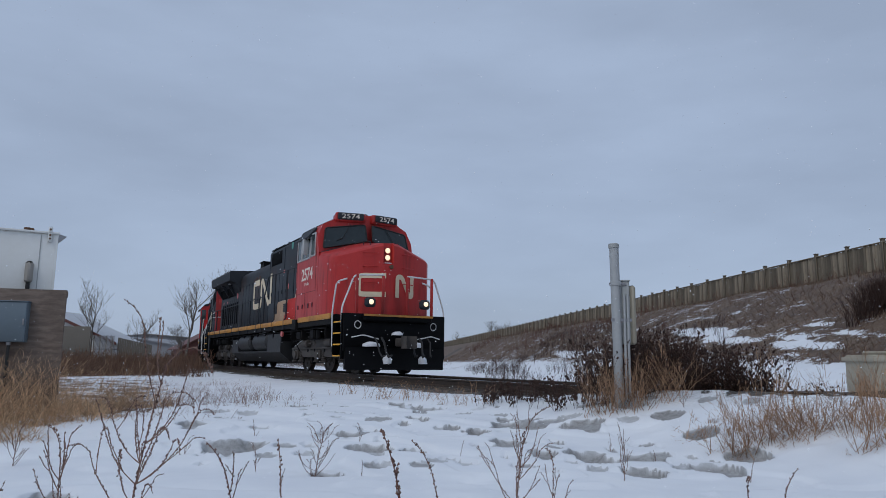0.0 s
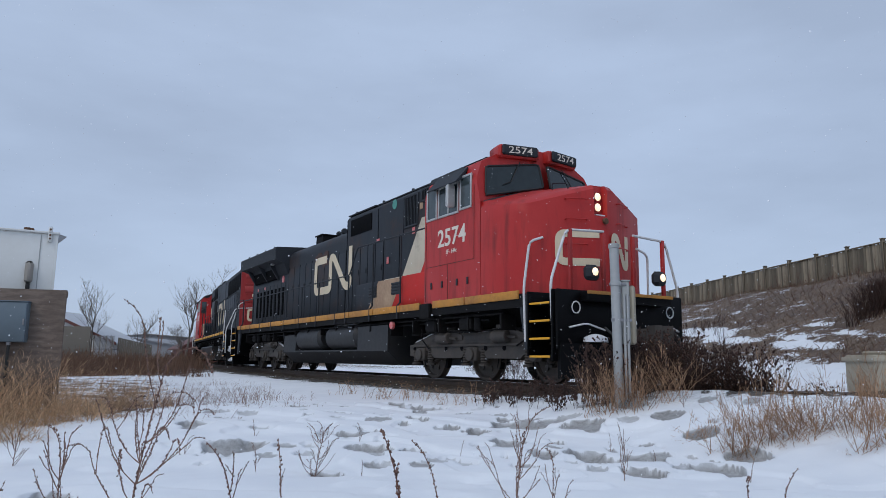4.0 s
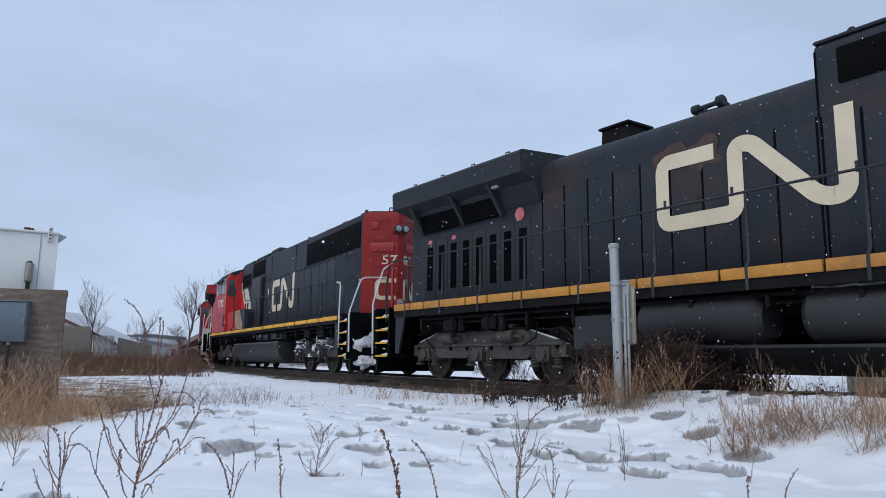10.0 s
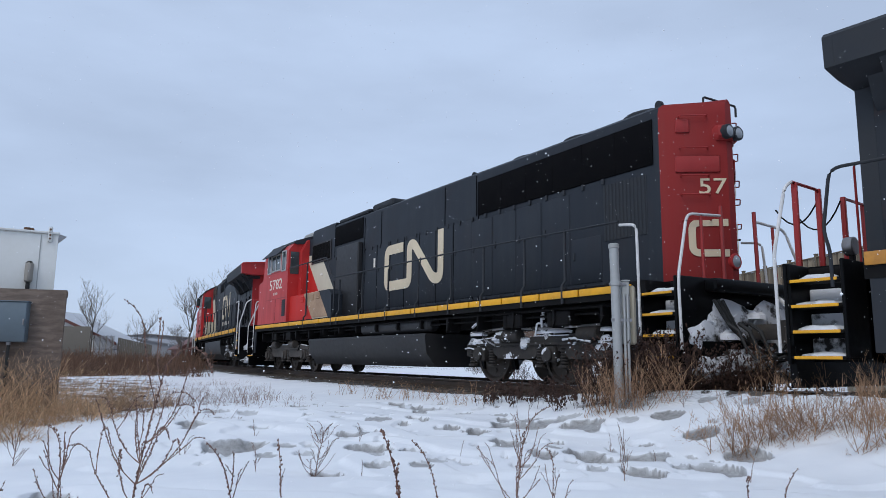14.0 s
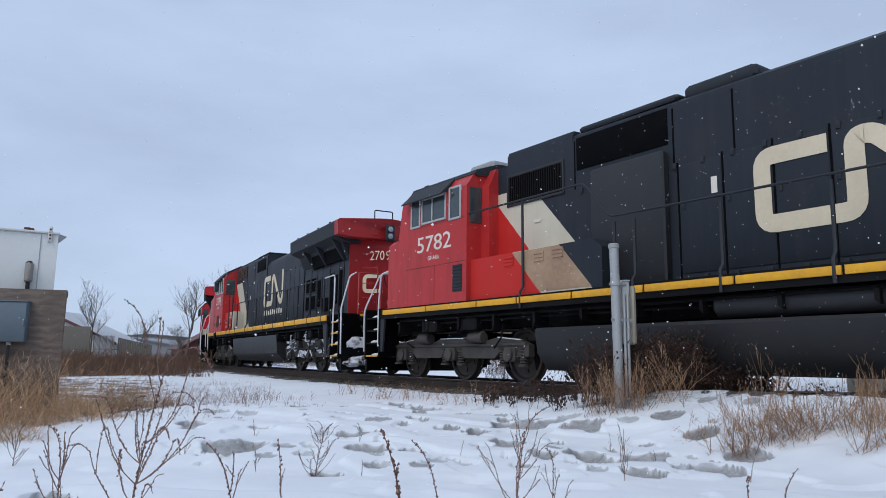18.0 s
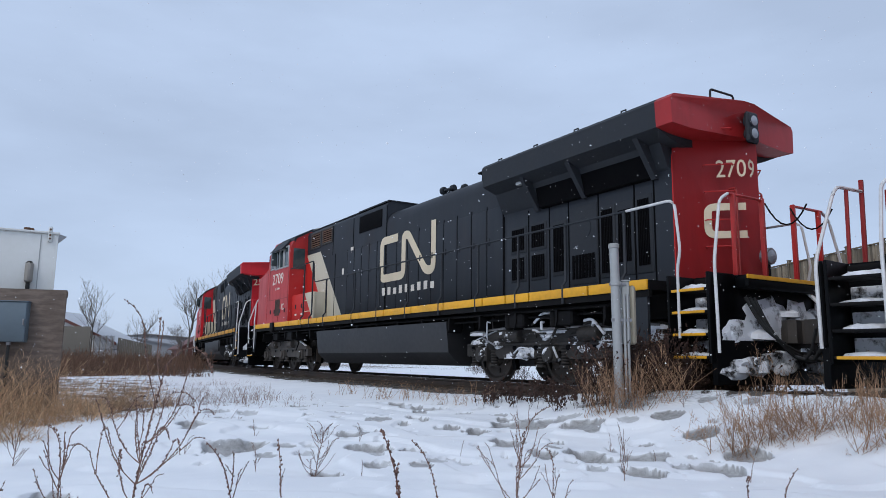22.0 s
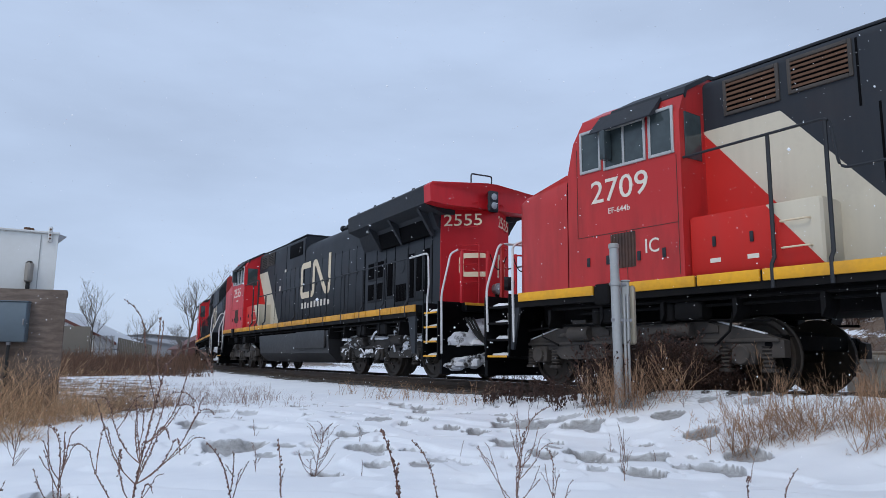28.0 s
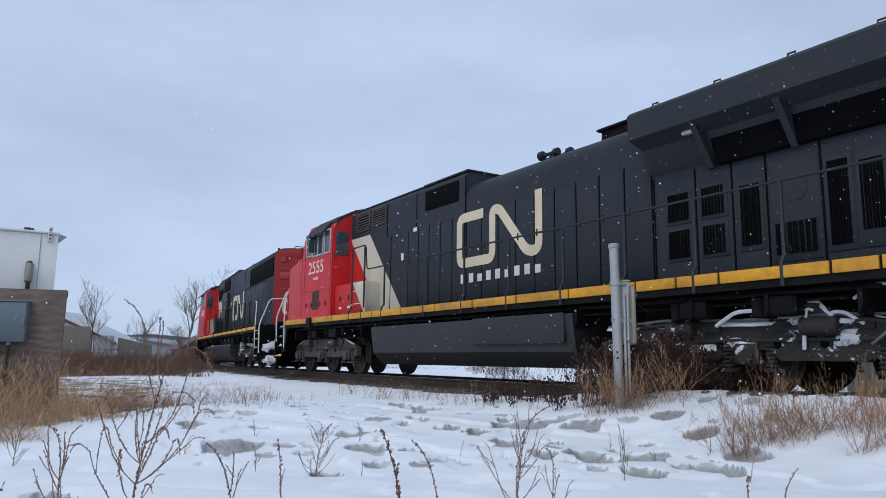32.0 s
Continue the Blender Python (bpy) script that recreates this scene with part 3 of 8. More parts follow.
def ground_material():
    m, n, l, b = nodes_of("snow_and_dry_earth")
    co = n.new("ShaderNodeTexCoord").outputs["Object"]
    sn = n.new("ShaderNodeAttribute")
    sn.attribute_name = "snow"
    ba = n.new("ShaderNodeAttribute")
    ba.attribute_name = "ballast"
    edge = noise_node(n, l, co, 3.6, 9, 0.74)
    streak = noise_node(n, l, co, 1.0, 6, 0.65, (2.2, 0.8, 5.0))
    torn = calc(n, l, "ADD", calc(n, l, "MULTIPLY", calc(n, l, "SUBTRACT", edge, 0.5), 3.2), calc(n, l, "MULTIPLY", calc(n, l, "SUBTRACT", streak, 0.5), 2.2))
    k = ramp(n, l, calc(n, l, "ADD", sn.outputs["Fac"], calc(n, l, "MULTIPLY", torn, calc(n, l, "ADD", 0.2, calc(n, l, "MULTIPLY", calc(n, l, "MULTIPLY", sn.outputs["Fac"], calc(n, l, "SUBTRACT", 1.0, sn.outputs["Fac"])), 4.5)))), [(0.47, (0, 0, 0)), (0.55, (1, 1, 1))])
    broad = noise_node(n, l, co, 0.35, 5, 0.6)
    mid = noise_node(n, l, co, 3.2, 6, 0.6)
    soft = noise_node(n, l, co, 1.7, 3, 0.5)
    fine = noise_node(n, l, co, 60, 4, 0.6)
    crust = ramp(n, l, soft, [(0.3, (0.75, 0.78, 0.82)), (0.7, (0.83, 0.855, 0.88))])
    crust = mix(n, l, calc(n, l, "MULTIPLY", ramp(n, l, broad, [(0.5, (0, 0, 0)), (0.75, (1, 1, 1))]), 0.22), crust, (0.60, 0.64, 0.69))
    # the floors of the hollows turn a mottled grey-brown
    sl = n.new("ShaderNodeAttribute")
    sl.attribute_name = "hollow_grey"
    grey_mix = ramp(n, l, calc(n, l, "ADD", sl.outputs["Fac"], calc(n, l, "MULTIPLY", calc(n, l, "SUBTRACT", edge, 0.5), 0.9)), [(0.34, (0, 0, 0)), (0.52, (0.42, 0.42, 0.42)), (1.0, (0.88, 0.88, 0.88))])
    floor = ramp(n, l, noise_node(n, l, co, 22, 5, 0.7), [(0.35, (0.13, 0.122, 0.11)), (0.62, (0.27, 0.265, 0.255))])
    crust = mix(n, l, grey_mix, crust, floor)
    grass = ramp(n, l, mid, [(0.3, (0.07, 0.048, 0.034)), (0.5, (0.145, 0.098, 0.066)), (0.75, (0.25, 0.18, 0.12))])
    tan = ramp(n, l, broad, [(0.42, (0, 0, 0)), (0.62, (1, 1, 1))])
    grass = mix(n, l, calc(n, l, "MULTIPLY", tan, 0.55), grass, (0.085, 0.052, 0.038))
    stone = n.new("ShaderNodeTexVoronoi")
    stone.inputs["Scale"].default_value = 17
    l.new(co, stone.inputs["Vector"])
    gravel = mix(n, l, stone.outputs["Color"], (0.03, 0.026, 0.023), (0.12, 0.105, 0.09))
    soil = mix(n, l, ba.outputs["Fac"], grass, gravel)
    l.new(mix(n, l, k, soil, crust), b.inputs["Base Color"])
    b.inputs["Roughness"].default_value = 0.75
    rel = calc(n, l, "ADD", calc(n, l, "MULTIPLY", soft, 0.5), calc(n, l, "MULTIPLY", fine, 0.05))
    rough = calc(n, l, "ADD", calc(n, l, "MULTIPLY", mid, 1.6), calc(n, l, "MULTIPLY", fine, 0.25))
    hgt = mix(n, l, k, rough, calc(n, l, "ADD", rel, calc(n, l, "MULTIPLY", grey_mix, -0.3)))
    hgt = calc(n, l, "ADD", hgt, calc(n, l, "MULTIPLY", calc(n, l, "MULTIPLY", stone.outputs["Distance"], ba.outputs["Fac"]), 2.0))
    hgt = calc(n, l, "ADD", hgt, calc(n, l, "MULTIPLY", k, 0.4))
    bump(n, l, b, hgt, 0.6, 0.06)
    return m


ground_mesh = make_ground()
ground_mesh.materials.append(ground_material())
ground = tagged(new("ground", ground_mesh), "snow-covered ground with dry brown grass on a bank", "ground", kind="structure")


# ================= track =================
def offset_line(s0, s1, side, step=1.0):
    out = []
    for s in np.arange(s0, s1 + 1e-6, step):
        x, y, a = on_line(s)
        out.append((x - math.sin(a) * side, y + math.cos(a) * side, a))
    return out


def make_rail(side):
    prof = [(-0.07, -0.17), (0.07, -0.17), (0.07, -0.155), (0.012, -0.13), (0.012, -0.045), (0.036, -0.035), (0.036, -0.006), (0.028, 0.0), (-0.028, 0.0), (-0.036, -0.006), (-0.036, -0.035), (-0.012, -0.045), (-0.012, -0.13), (-0.07, -0.155)]
    sh = Shape()
    rings = [[(x - math.sin(a) * o, y + math.cos(a) * o, z) for o, z in prof] for x, y, a in offset_line(-185, 55, side)]
    sh.loft(rings)
    return sh


track = tagged(new("railway_track"), "curved railway track on dark ballast with snow beside it", "railway track", kind="structure")
for side in (-0.7535, 0.7535):
    part("rail", make_rail(side), M_RAIL, track, "worn steel rail")
    top = Shape()
    top.loft([[(x - math.sin(a) * o, y + math.cos(a) * o, z) for o, z in ((side - 0.024, 0.0005), (side + 0.024, 0.0005), (side + 0.024, 0.004), (side - 0.024, 0.004))] for x, y, a in offset_line(-185, 55, 0)])
    part("rail_head", top, M_RAILTOP, track, "polished running surface")
tie_mesh = Shape().box(-0.115, 0.115, -1.3, 1.3, -0.36, -0.172, 0.015).mesh("tie")
tie_mesh.materials.append(M_TIE)
for i in range(150):
    x, y, a = on_line(-60 + i * 0.52)
    t = part("tie", tie_mesh, M_TIE, track, shade=False)
    t.matrix_basis = pose(x, y, 0.0, 0, 0, math.degrees(a) + random.uniform(-1, 1))

# ================= locomotive parts =================
def rounded(pts, r, n=5):
    """A line of 2D points with its corners rounded."""
    out = [Vector(pts[0])]
    for a, b, c in zip(pts, pts[1:], pts[2:]):
        a, b, c = Vector(a), Vector(b), Vector(c)
        k = min(r, (a - b).length * 0.49, (c - b).length * 0.49)
        p, q = b + (a - b).normalized() * k, b + (c - b).normalized() * k
        for i in range(n + 1):
            t = i / n
            out.append(p * (1 - t) ** 2 + b * (2 * t * (1 - t)) + q * t * t)
    return out + [Vector(pts[-1])]


def band_shape(pts, width, thick=0.005):
    """A flat painted band along 2D points, in the x-z plane, facing -y."""
    sh = Shape()
    rings = []
    for i, p in enumerate(pts):
        d = (pts[min(i + 1, len(pts) - 1)] - pts[max(i - 1, 0)]).normalized()
        nrm = Vector((-d.y, d.x)) * (width / 2)
        a, b = p + nrm, p - nrm
        rings.append([(a.x, -thick, a.y), (b.x, -thick, b.y), (b.x, 0, b.y), (a.x, 0, a.y)])
    return sh.loft(rings)


def emblem(parent, x, y, z, wide, high, face, mat, stroke=0.26, tilt=None):
    """The two bent bands of the painted emblem; face: degrees about z that the side turns."""
    s = stroke / 2
    w, h = wide, high
    c = rounded([(0.345 * w, h - s), (s, h - s), (s, s), (0.455 * w, s), (0.455 * w, h - s), (0.535 * w, h - s), (0.845 * w, s), (w - s, s), (w - s, h + 0.06)], 0.14 * h)
    sh = band_shape(c, stroke)
    me = sh.mesh("emblem")
    me.transform((tilt or Matrix.Identity(4)))
    me.transform(pose(x, y, z, 0, 0, face))
    return part("emblem", me, mat, parent, "cream painted emblem bands", shade=False)


def emblem_half(parent, face, sy, z, wide, high, stroke, gap=0.0):
    """One of the emblem's two bands, on one facet of an end; face: the facet's pose, letters run along its x."""
    s, w, h = stroke / 2, wide, high
    if sy > 0:
        c = rounded([(w, h - s), (s, h - s), (s, s), (w, s)], 0.2 * h)
        at = -wide - 0.04 - gap
    else:
        c = rounded([(s, 0), (s, h - s), (0.35 * w, h - s), (0.75 * w, s), (w - s, s), (w - s, h)], 0.2 * h)
        at = 0.02 + gap
    me = band_shape(c, stroke).mesh("emblem")
    me.transform(face @ pose(at, -0.005, z))
    return part("emblem", me, M_CREAM, parent, "cream painted emblem band", shade=False)


def wheel_mesh():
    sh = Shape()
    for s in (-1, 1):
        prof = [(s * 0.66, 0.14), (s * 0.67, 0.40), (s * 0.665, 0.47), (s * 0.665, 0.545), (s * 0.69, 0.545), (s * 0.70, 0.52), (s * 0.80, 0.515), (s * 0.805, 0.46), (s * 0.76, 0.42), (s * 0.74, 0.2), (s * 0.80, 0.14)]
        sh.lathe_y(0, 0, prof, 28)
        for k in range(6):
            a = math.tau * k / 6
            sh.cyl((0.3 * math.cos(a), s * 0.74, 0.3 * math.sin(a)), (0.3 * math.cos(a), s * 0.775, 0.3 * math.sin(a)), 0.05, 8)
    sh.cyl((0, -1.02, 0), (0, 1.02, 0), 0.09, 12)
    me = sh.mesh("wheelset")
    me.materials.append(M_WHEEL)
    return me


WHEELSET = wheel_mesh()
SPINNING, TRUCKS = [], []


def truck(loco, xc, axles, style, snowy=False):
    """A three-axle truck: frame, side frames, boxes, springs, brake gear and its wheelsets."""
    mat = M_TRUCK_SNOW if snowy else M_TRUCK
    sh = Shape()
    sh.box(-2.3, 2.3, -0.45, 0.45, 0.62, 0.86, 0.04)
    sh.box(-0.5, 0.5, -0.95, 0.95, 0.66, 1.0, 0.04)
    sh.box(-2.45, -2.25, -1.0, 1.0, 0.6, 0.8, 0.03).box(2.25, 2.45, -1.0, 1.0, 0.6, 0.8, 0.03)
    base = part("truck", sh, M_FRAME, loco, "three-axle truck with grimy side frames")
    base.location = (xc, 0, 0)
    for s in (-1, 1):
        fr = Shape()
        top = 0.98 if style == "ge" else 0.86
        poly = [(-2.55, 0.50), (-2.55, 0.72), (-2.30, 0.80), (-1.55, top), (-0.9, top - 0.10), (-0.5, top), (0.5, top), (0.9, top - 0.10), (1.55, top), (2.30, 0.80), (2.55, 0.72), (2.55, 0.50), (2.2, 0.50), (2.12, 0.62), (1.72, 0.62), (1.5, 0.46), (0.45, 0.46), (0.30, 0.60), (-0.30, 0.60), (-0.45, 0.46), (-1.5, 0.46), (-1.72, 0.62), (-2.12, 0.62), (-2.2, 0.50)]
        half = [(x, z) for x, z in poly]
        fr.prism_y(half, s * 0.98, s * 1.12)
        fr.box(-2.5, 2.5, s * 1.12, s * 1.16, 0.70, 0.75, 0.01)
        part("side_frame", fr, mat, base)
        if style == "ge":
            # black discs on the uncut frame stand in for the shade inside its holes
            hole = Shape()
            for hx in (-2.34, -1.02, -0.42, 0.42, 1.02, 2.34):
                hole.cyl((hx, s * 1.118, 0.665), (hx, s * 1.128, 0.665), 0.055, 12)
            part("dark_hole_disc", hole, M_SCREEN, base)
            for hx in (-1.0, 1.0):
                ped = Shape().prism_y([(hx - 0.62, 0.93), (hx - 0.30, 1.05), (hx + 0.30, 1.05), (hx + 0.62, 0.93), (hx + 0.62, 0.84), (hx - 0.62, 0.84)], s * 1.0, s * 1.15)
                ped.box(hx - 0.16, hx + 0.16, s * 0.98, s * 1.2, 1.04, 1.11, 0.015)
                part("spring_pedestal", ped, mat, base)
        for a, b, za, zb in ((-2.3, -1.6, 0.80, top), (-0.46, 0.46, top, top), (1.6, 2.3, top, 0.80)):
            frost = Shape().add([(a, s * 1.06, za + 0.004), (b, s * 1.06, zb + 0.004), (b, s * 1.13, zb + 0.004), (a, s * 1.13, za + 0.004), (a, s * 1.06, za + 0.022), (b, s * 1.06, zb + 0.02), (b, s * 1.125, zb + 0.018), (a, s * 1.125, za + 0.02)], [(3, 2, 1, 0), (4, 5, 6, 7), (0, 1, 5, 4), (1, 2, 6, 5), (2, 3, 7, 6), (3, 0, 4, 7)])
            part("snow_line", frost, M_SNOWCAP, base, "thin snow along the truck frame", shade=False)
        for k, ax in enumerate(axles):
            bx = Shape()
            bx.box(ax - 0.17, ax + 0.17, s * 1.0, s * 1.2, 0.40, 0.68, 0.03)
            bx.cyl((ax, s * 1.2, 0.53), (ax, s * 1.25, 0.53), 0.13, 14, 0.015)
            part("axle_box", bx, mat, base)
            for dx in (-0.31, 0.31):
                sp = Shape()
                prof = [(0.31, 0.11), (0.35, 0.11)] + [(0.36 + j * 0.026, 0.088 if j % 2 else 0.062) for j in range(12)]
                sp.loft([[(ax + dx + q * math.cos(t), s * 1.08 + q * math.sin(t), z) for t in [math.tau * j / 10 for j in range(10)]] for z, q in prof])
                part("spring", sp, mat, base)
        for dx in (-1.0, 1.0):
            bc = Shape()
            bc.cyl((dx - 0.24, s * 1.18, 0.88), (dx + 0.22, s * 1.18, 0.88), 0.12, 14, 0.02)
            bc.cyl((dx + 0.22, s * 1.18, 0.88), (dx + 0.45, s * 1.18, 0.86), 0.03, 8)
            part("brake_cylinder", bc, mat, base)
        for dx in (-2.42, -1.5, 0.42, 1.42, 2.42):
            br = Shape()
            br.prism_y([(dx - 0.06, 0.25), (dx + 0.05, 0.25), (dx + 0.10, 0.5), (dx + 0.06, 0.78), (dx - 0.03, 0.78), (dx, 0.5)], s * 0.70, s * 0.8)
            br.cyl((dx, s * 0.9, 0.75), (dx, s * 1.0, 0.75), 0.05, 8)
            part("brake_shoe", br, M_FRAME, base)
        pp = Shape()
        pp.tube([(-2.4, s * 1.14, 0.98), (-1.2, s * 1.17, 1.02), (0, s * 1.2, 0.99), (1.3, s * 1.17, 1.03), (2.4, s * 1.14, 0.97)], 0.022, 6)
        pp.tube([(-1.9, s * 1.2, 1.10), (-1.85, s * 1.22, 0.85), (-1.6, s * 1.2, 0.66)], 0.018, 6)
        pp.tube([(1.9, s * 1.2, 1.12), (1.88, s * 1.22, 0.85), (1.5, s * 1.2, 0.70)], 0.018, 6)
        part("brake_pipe", pp, M_STEEL if snowy else M_FRAME, base)
        if snowy:
            for dx, w in ((-2.2, 0.35), (-1.15, 0.5), (0.0, 0.55), (1.2, 0.45), (2.2, 0.3)):
                cap = Shape()
                rr = [[(dx + w * math.cos(t) * k * random.uniform(0.8, 1.1), s * (1.08 + 0.1 * math.sin(t) * k), z + random.uniform(-0.008, 0.008)) for t in [math.tau * j / 10 for j in range(10)]] for k, z in ((1, 0.91), (0.95, 0.955), (0.6, 0.985))]
                cap.loft(rr)
                part("snow_cap", cap, M_SNOWCAP, base, "caked snow")
    for ax in axles:
        w = part("wheelset", WHEELSET, M_WHEEL, base, "steel wheels on an axle")
        w.location = (ax, 0, 0.525)
        SPINNING.append((w, loco))
    if snowy:
        r = random.Random(int(xc * 100) + len(TRUCKS))
        for k in range(26):
            sd = -1 if k % 2 else 1
            x0, z0 = r.uniform(-2.5, 2.2), r.uniform(0.62, 1.2)
            x1, z1 = x0 + r.uniform(-0.75, 0.75), z0 + r.uniform(-0.3, 0.22)
            y0 = sd * r.uniform(1.14, 1.26)
            part("brake_rod", Shape().tube(bent([(x0, y0, z0), ((x0 + x1) / 2, y0 * 1.02, max(z0, z1) + r.uniform(-0.02, 0.06)), (x1, y0 * 0.97, z1)], 0.1), r.uniform(0.014, 0.03), 6), M_SNOWCAP if k % 3 else M_TRUCK_SNOW, base, "rod caked with snow")
        for k in range(7):
            sd = -1 if k % 2 else 1
            snow_lump(base, (-2.3 + k * 0.75, sd * 1.1, random.uniform(0.55, 1.0)), (random.uniform(0.12, 0.3), 0.09, random.uniform(0.06, 0.14)), k + xc)
            snow_lump(base, (-2.0 + k * 0.7, -sd * 1.08, random.uniform(0.55, 1.0)), (random.uniform(0.12, 0.28), 0.09, random.uniform(0.06, 0.14)), k + 20 + xc)
    TRUCKS.append((base, loco, xc))
    return base


def coupler(loco, x, d):
    sh = Shape()
    sh.box(x - d * 0.75, x - d * 0.28, -0.11, 0.11, 0.76, 0.98, 0.02)
    sh.prism_z([(x - d * 0.3, -0.13), (x - d * 0.05, -0.2), (x + d * 0.02, -0.12), (x - d * 0.1, -0.05), (x - d * 0.1, 0.06), (x - d * 0.02, 0.2), (x - d * 0.14, 0.22), (x - d * 0.3, 0.13)], 0.7, 1.02)
    part("coupler", sh, M_TRUCK, loco, "dark rusty knuckle coupler")
    for k, (y, r) in enumerate(((-0.55, 0.03), (-0.75, 0.022), (0.55, 0.03), (0.8, 0.022), (0.3, 0.03))):
        h = Shape()
        h.tube([(x - d * 0.62, y, 0.98), (x - d * 0.45, y, 0.86), (x - d * 0.36, y * 0.95, 0.6), (x - d * 0.26, y * 0.9, 0.48), (x - d * 0.12, y * 0.85, 0.52)], r, 7)
        part("air_hose", h, M_RUBBER, loco)


def steps(loco, x, d, yellow=True, snow=False):
    """A corner stairwell on both sides; d: the way out along the unit."""
    for s in (-1, 1):
        w = Shape()
        w.box(x - d * 0.04, x, s * 0.95, s * 1.54, 0.5, 1.62, 0.01)
        w.box(x + d * 0.62, x + d * 0.66, s * 0.95, s * 1.54, 0.42, 1.62, 0.01)
        w.box(x, x + d * 0.62, s * 0.95, s * 0.99, 0.45, 1.62, 0.0)
        part("step_well", w, M_PLOW, loco)
        for k in range(4):
            z = 0.48 + k * 0.30
            t = Shape().box(x, x + d * 0.62, s * (1.12 + 0.05), s * 1.52, z, z + 0.035, 0.006)
            tr = part("step", t, M_FRAME, loco)
            if yellow or k == 0:
                e = Shape().box(x + d * 0.04, x + d * 0.58, s * 1.522, s * 1.54, z - 0.002, z + 0.034, 0.004)
                part("step_edge", e, M_YELLOW, tr, "yellow step edge")
            if snow and k < 3:
                bk = Shape().box(x + d * 0.03, x + d * 0.59, s * 1.0, s * 1.04, z + 0.02, z + 0.25, 0.01)
                part("snow_riser", bk, M_PACKED, tr, "packed snow behind the step")
            if snow:
                c = Shape()
                wob = [random.uniform(0.62, 1.06) for _ in range(16)]
                c.loft([[(x + d * 0.31 + 0.30 * q * wob[j] * math.cos(math.tau * j / 16), s * (1.34 + 0.16 * q * wob[j] * math.sin(math.tau * j / 16)), zz + random.uniform(-0.008, 0.008)) for j in range(16)] for q, zz in ((1.0, z + 0.032), (0.95, z + 0.06), (0.6, z + 0.075 + 0.02 * (k % 2)), (0.2, z + 0.085))])
                part("snow_cap", c, M_SNOWCAP, tr, "snow on the step")


def grab(loco, pts, r=0.02, mat=None, name="handrail", label="white bent handrail"):
    return part(name, Shape().tube([tuple(p) for p in pts], r, 7), mat or M_RAILWHITE, loco, label)


def bent(pts, r=0.1, n=4):
    """3D points with rounded corners."""
    out = [Vector(pts[0])]
    for a, b, c in zip(pts, pts[1:], pts[2:]):
        a, b, c = Vector(a), Vector(b), Vector(c)
        k = min(r, (a - b).length * 0.45, (c - b).length * 0.45)
        p, q = b + (a - b).normalized() * k, b + (c - b).normalized() * k
        for i in range(n + 1):
            t = i / n
            out.append(p * (1 - t) ** 2 + b * (2 * t * (1 - t)) + q * t * t)
    return out + [Vector(pts[-1])]


def side_rail(loco, pts, posts, y=1.47):
    """A walkway handrail on both sides with its stanchions; pts: (x, z)."""
    for s in (-1, 1):
        part("handrail", Shape().tube(bent([(x, s * y, z) for x, z in pts], 0.12), 0.019, 7), M_BLACK, loco, "black walkway handrail")
        for x, z in posts:
            st = Shape().tube([(x, s * 1.54, 1.36), (x, s * 1.54, 1.66), (x, s * y, 1.75), (x, s * y, z)], 0.026, 6)
            part("stanchion", st, M_BLACK, loco)


def stripe(loco, cuts, z0, z1, mat, y=1.552):
    for s in (-1, 1):
        for a, b in zip(cuts, cuts[1:]):
            part("sill_stripe", Shape().box(a + 0.02, b - 0.02, s * (y - 0.05), s * y, z0, z1, 0.006), mat, loco, "yellow sill stripe")


def ribbed(x0, x1, z0, z1, s, y, ribs, upright=True):
    """A plate with ribs, standing proud of y on side s."""
    out = []
    span = (x1 - x0) if upright else (z1 - z0)
    o = x0 if upright else z0
    for k in range(ribs):
        a = o + span * k / ribs
        w = span / ribs
        out += [(a, 0.002), (a + w * 0.3, 0.002), (a + w * 0.42, 0.016), (a + w * 0.88, 0.016)]
    out += [(o + span, 0.002), (o + span, -0.012), (o, -0.012)]
    if upright:
        return Shape().loft([[(a, s * (y + d), z) for a, d in out] for z in (z0, z1)])
    return Shape().loft([[(x, s * (y + d), a) for a, d in out] for x in (x0, x1)])


def seams(loco, xs, z0, z1, y):
    """Dark gaps between hood doors."""
    for s in (-1, 1):
        for x in xs:
            part("door_gap", Shape().box(x - 0.014, x + 0.014, s * (y - 0.005), s * (y + 0.005), z0, z1), M_SCREEN, loco, shade=False)


def door(loco, x0, x1, z0, z1, y, mat, screen=None, latch=True, inset=0.05):
    """A hood door on both sides, a little proud; screen: (z0, z1) of a dark grille in it."""
    for s in (-1, 1):
        sh = Shape().box(x0, x1, s * (y - 0.02), s * (y + 0.016), z0, z1, 0.012)
        dd = part("hood_door", sh, mat, loco)
        if screen:
            part("door_screen", ribbed(x0 + inset, x1 - inset, screen[0], screen[1], s, y + 0.014, 7), M_SCREEN, dd, "black ribbed screen")
        elif latch:
            g = Shape()
            zz = z0 + 0.62 * (z1 - z0)
            g.box(x1 - 0.10, x1 - 0.05, s * (y + 0.014), s * (y + 0.036), zz - 0.07, zz + 0.07, 0.006)
            part("door_latch", g, M_BLACK, dd)


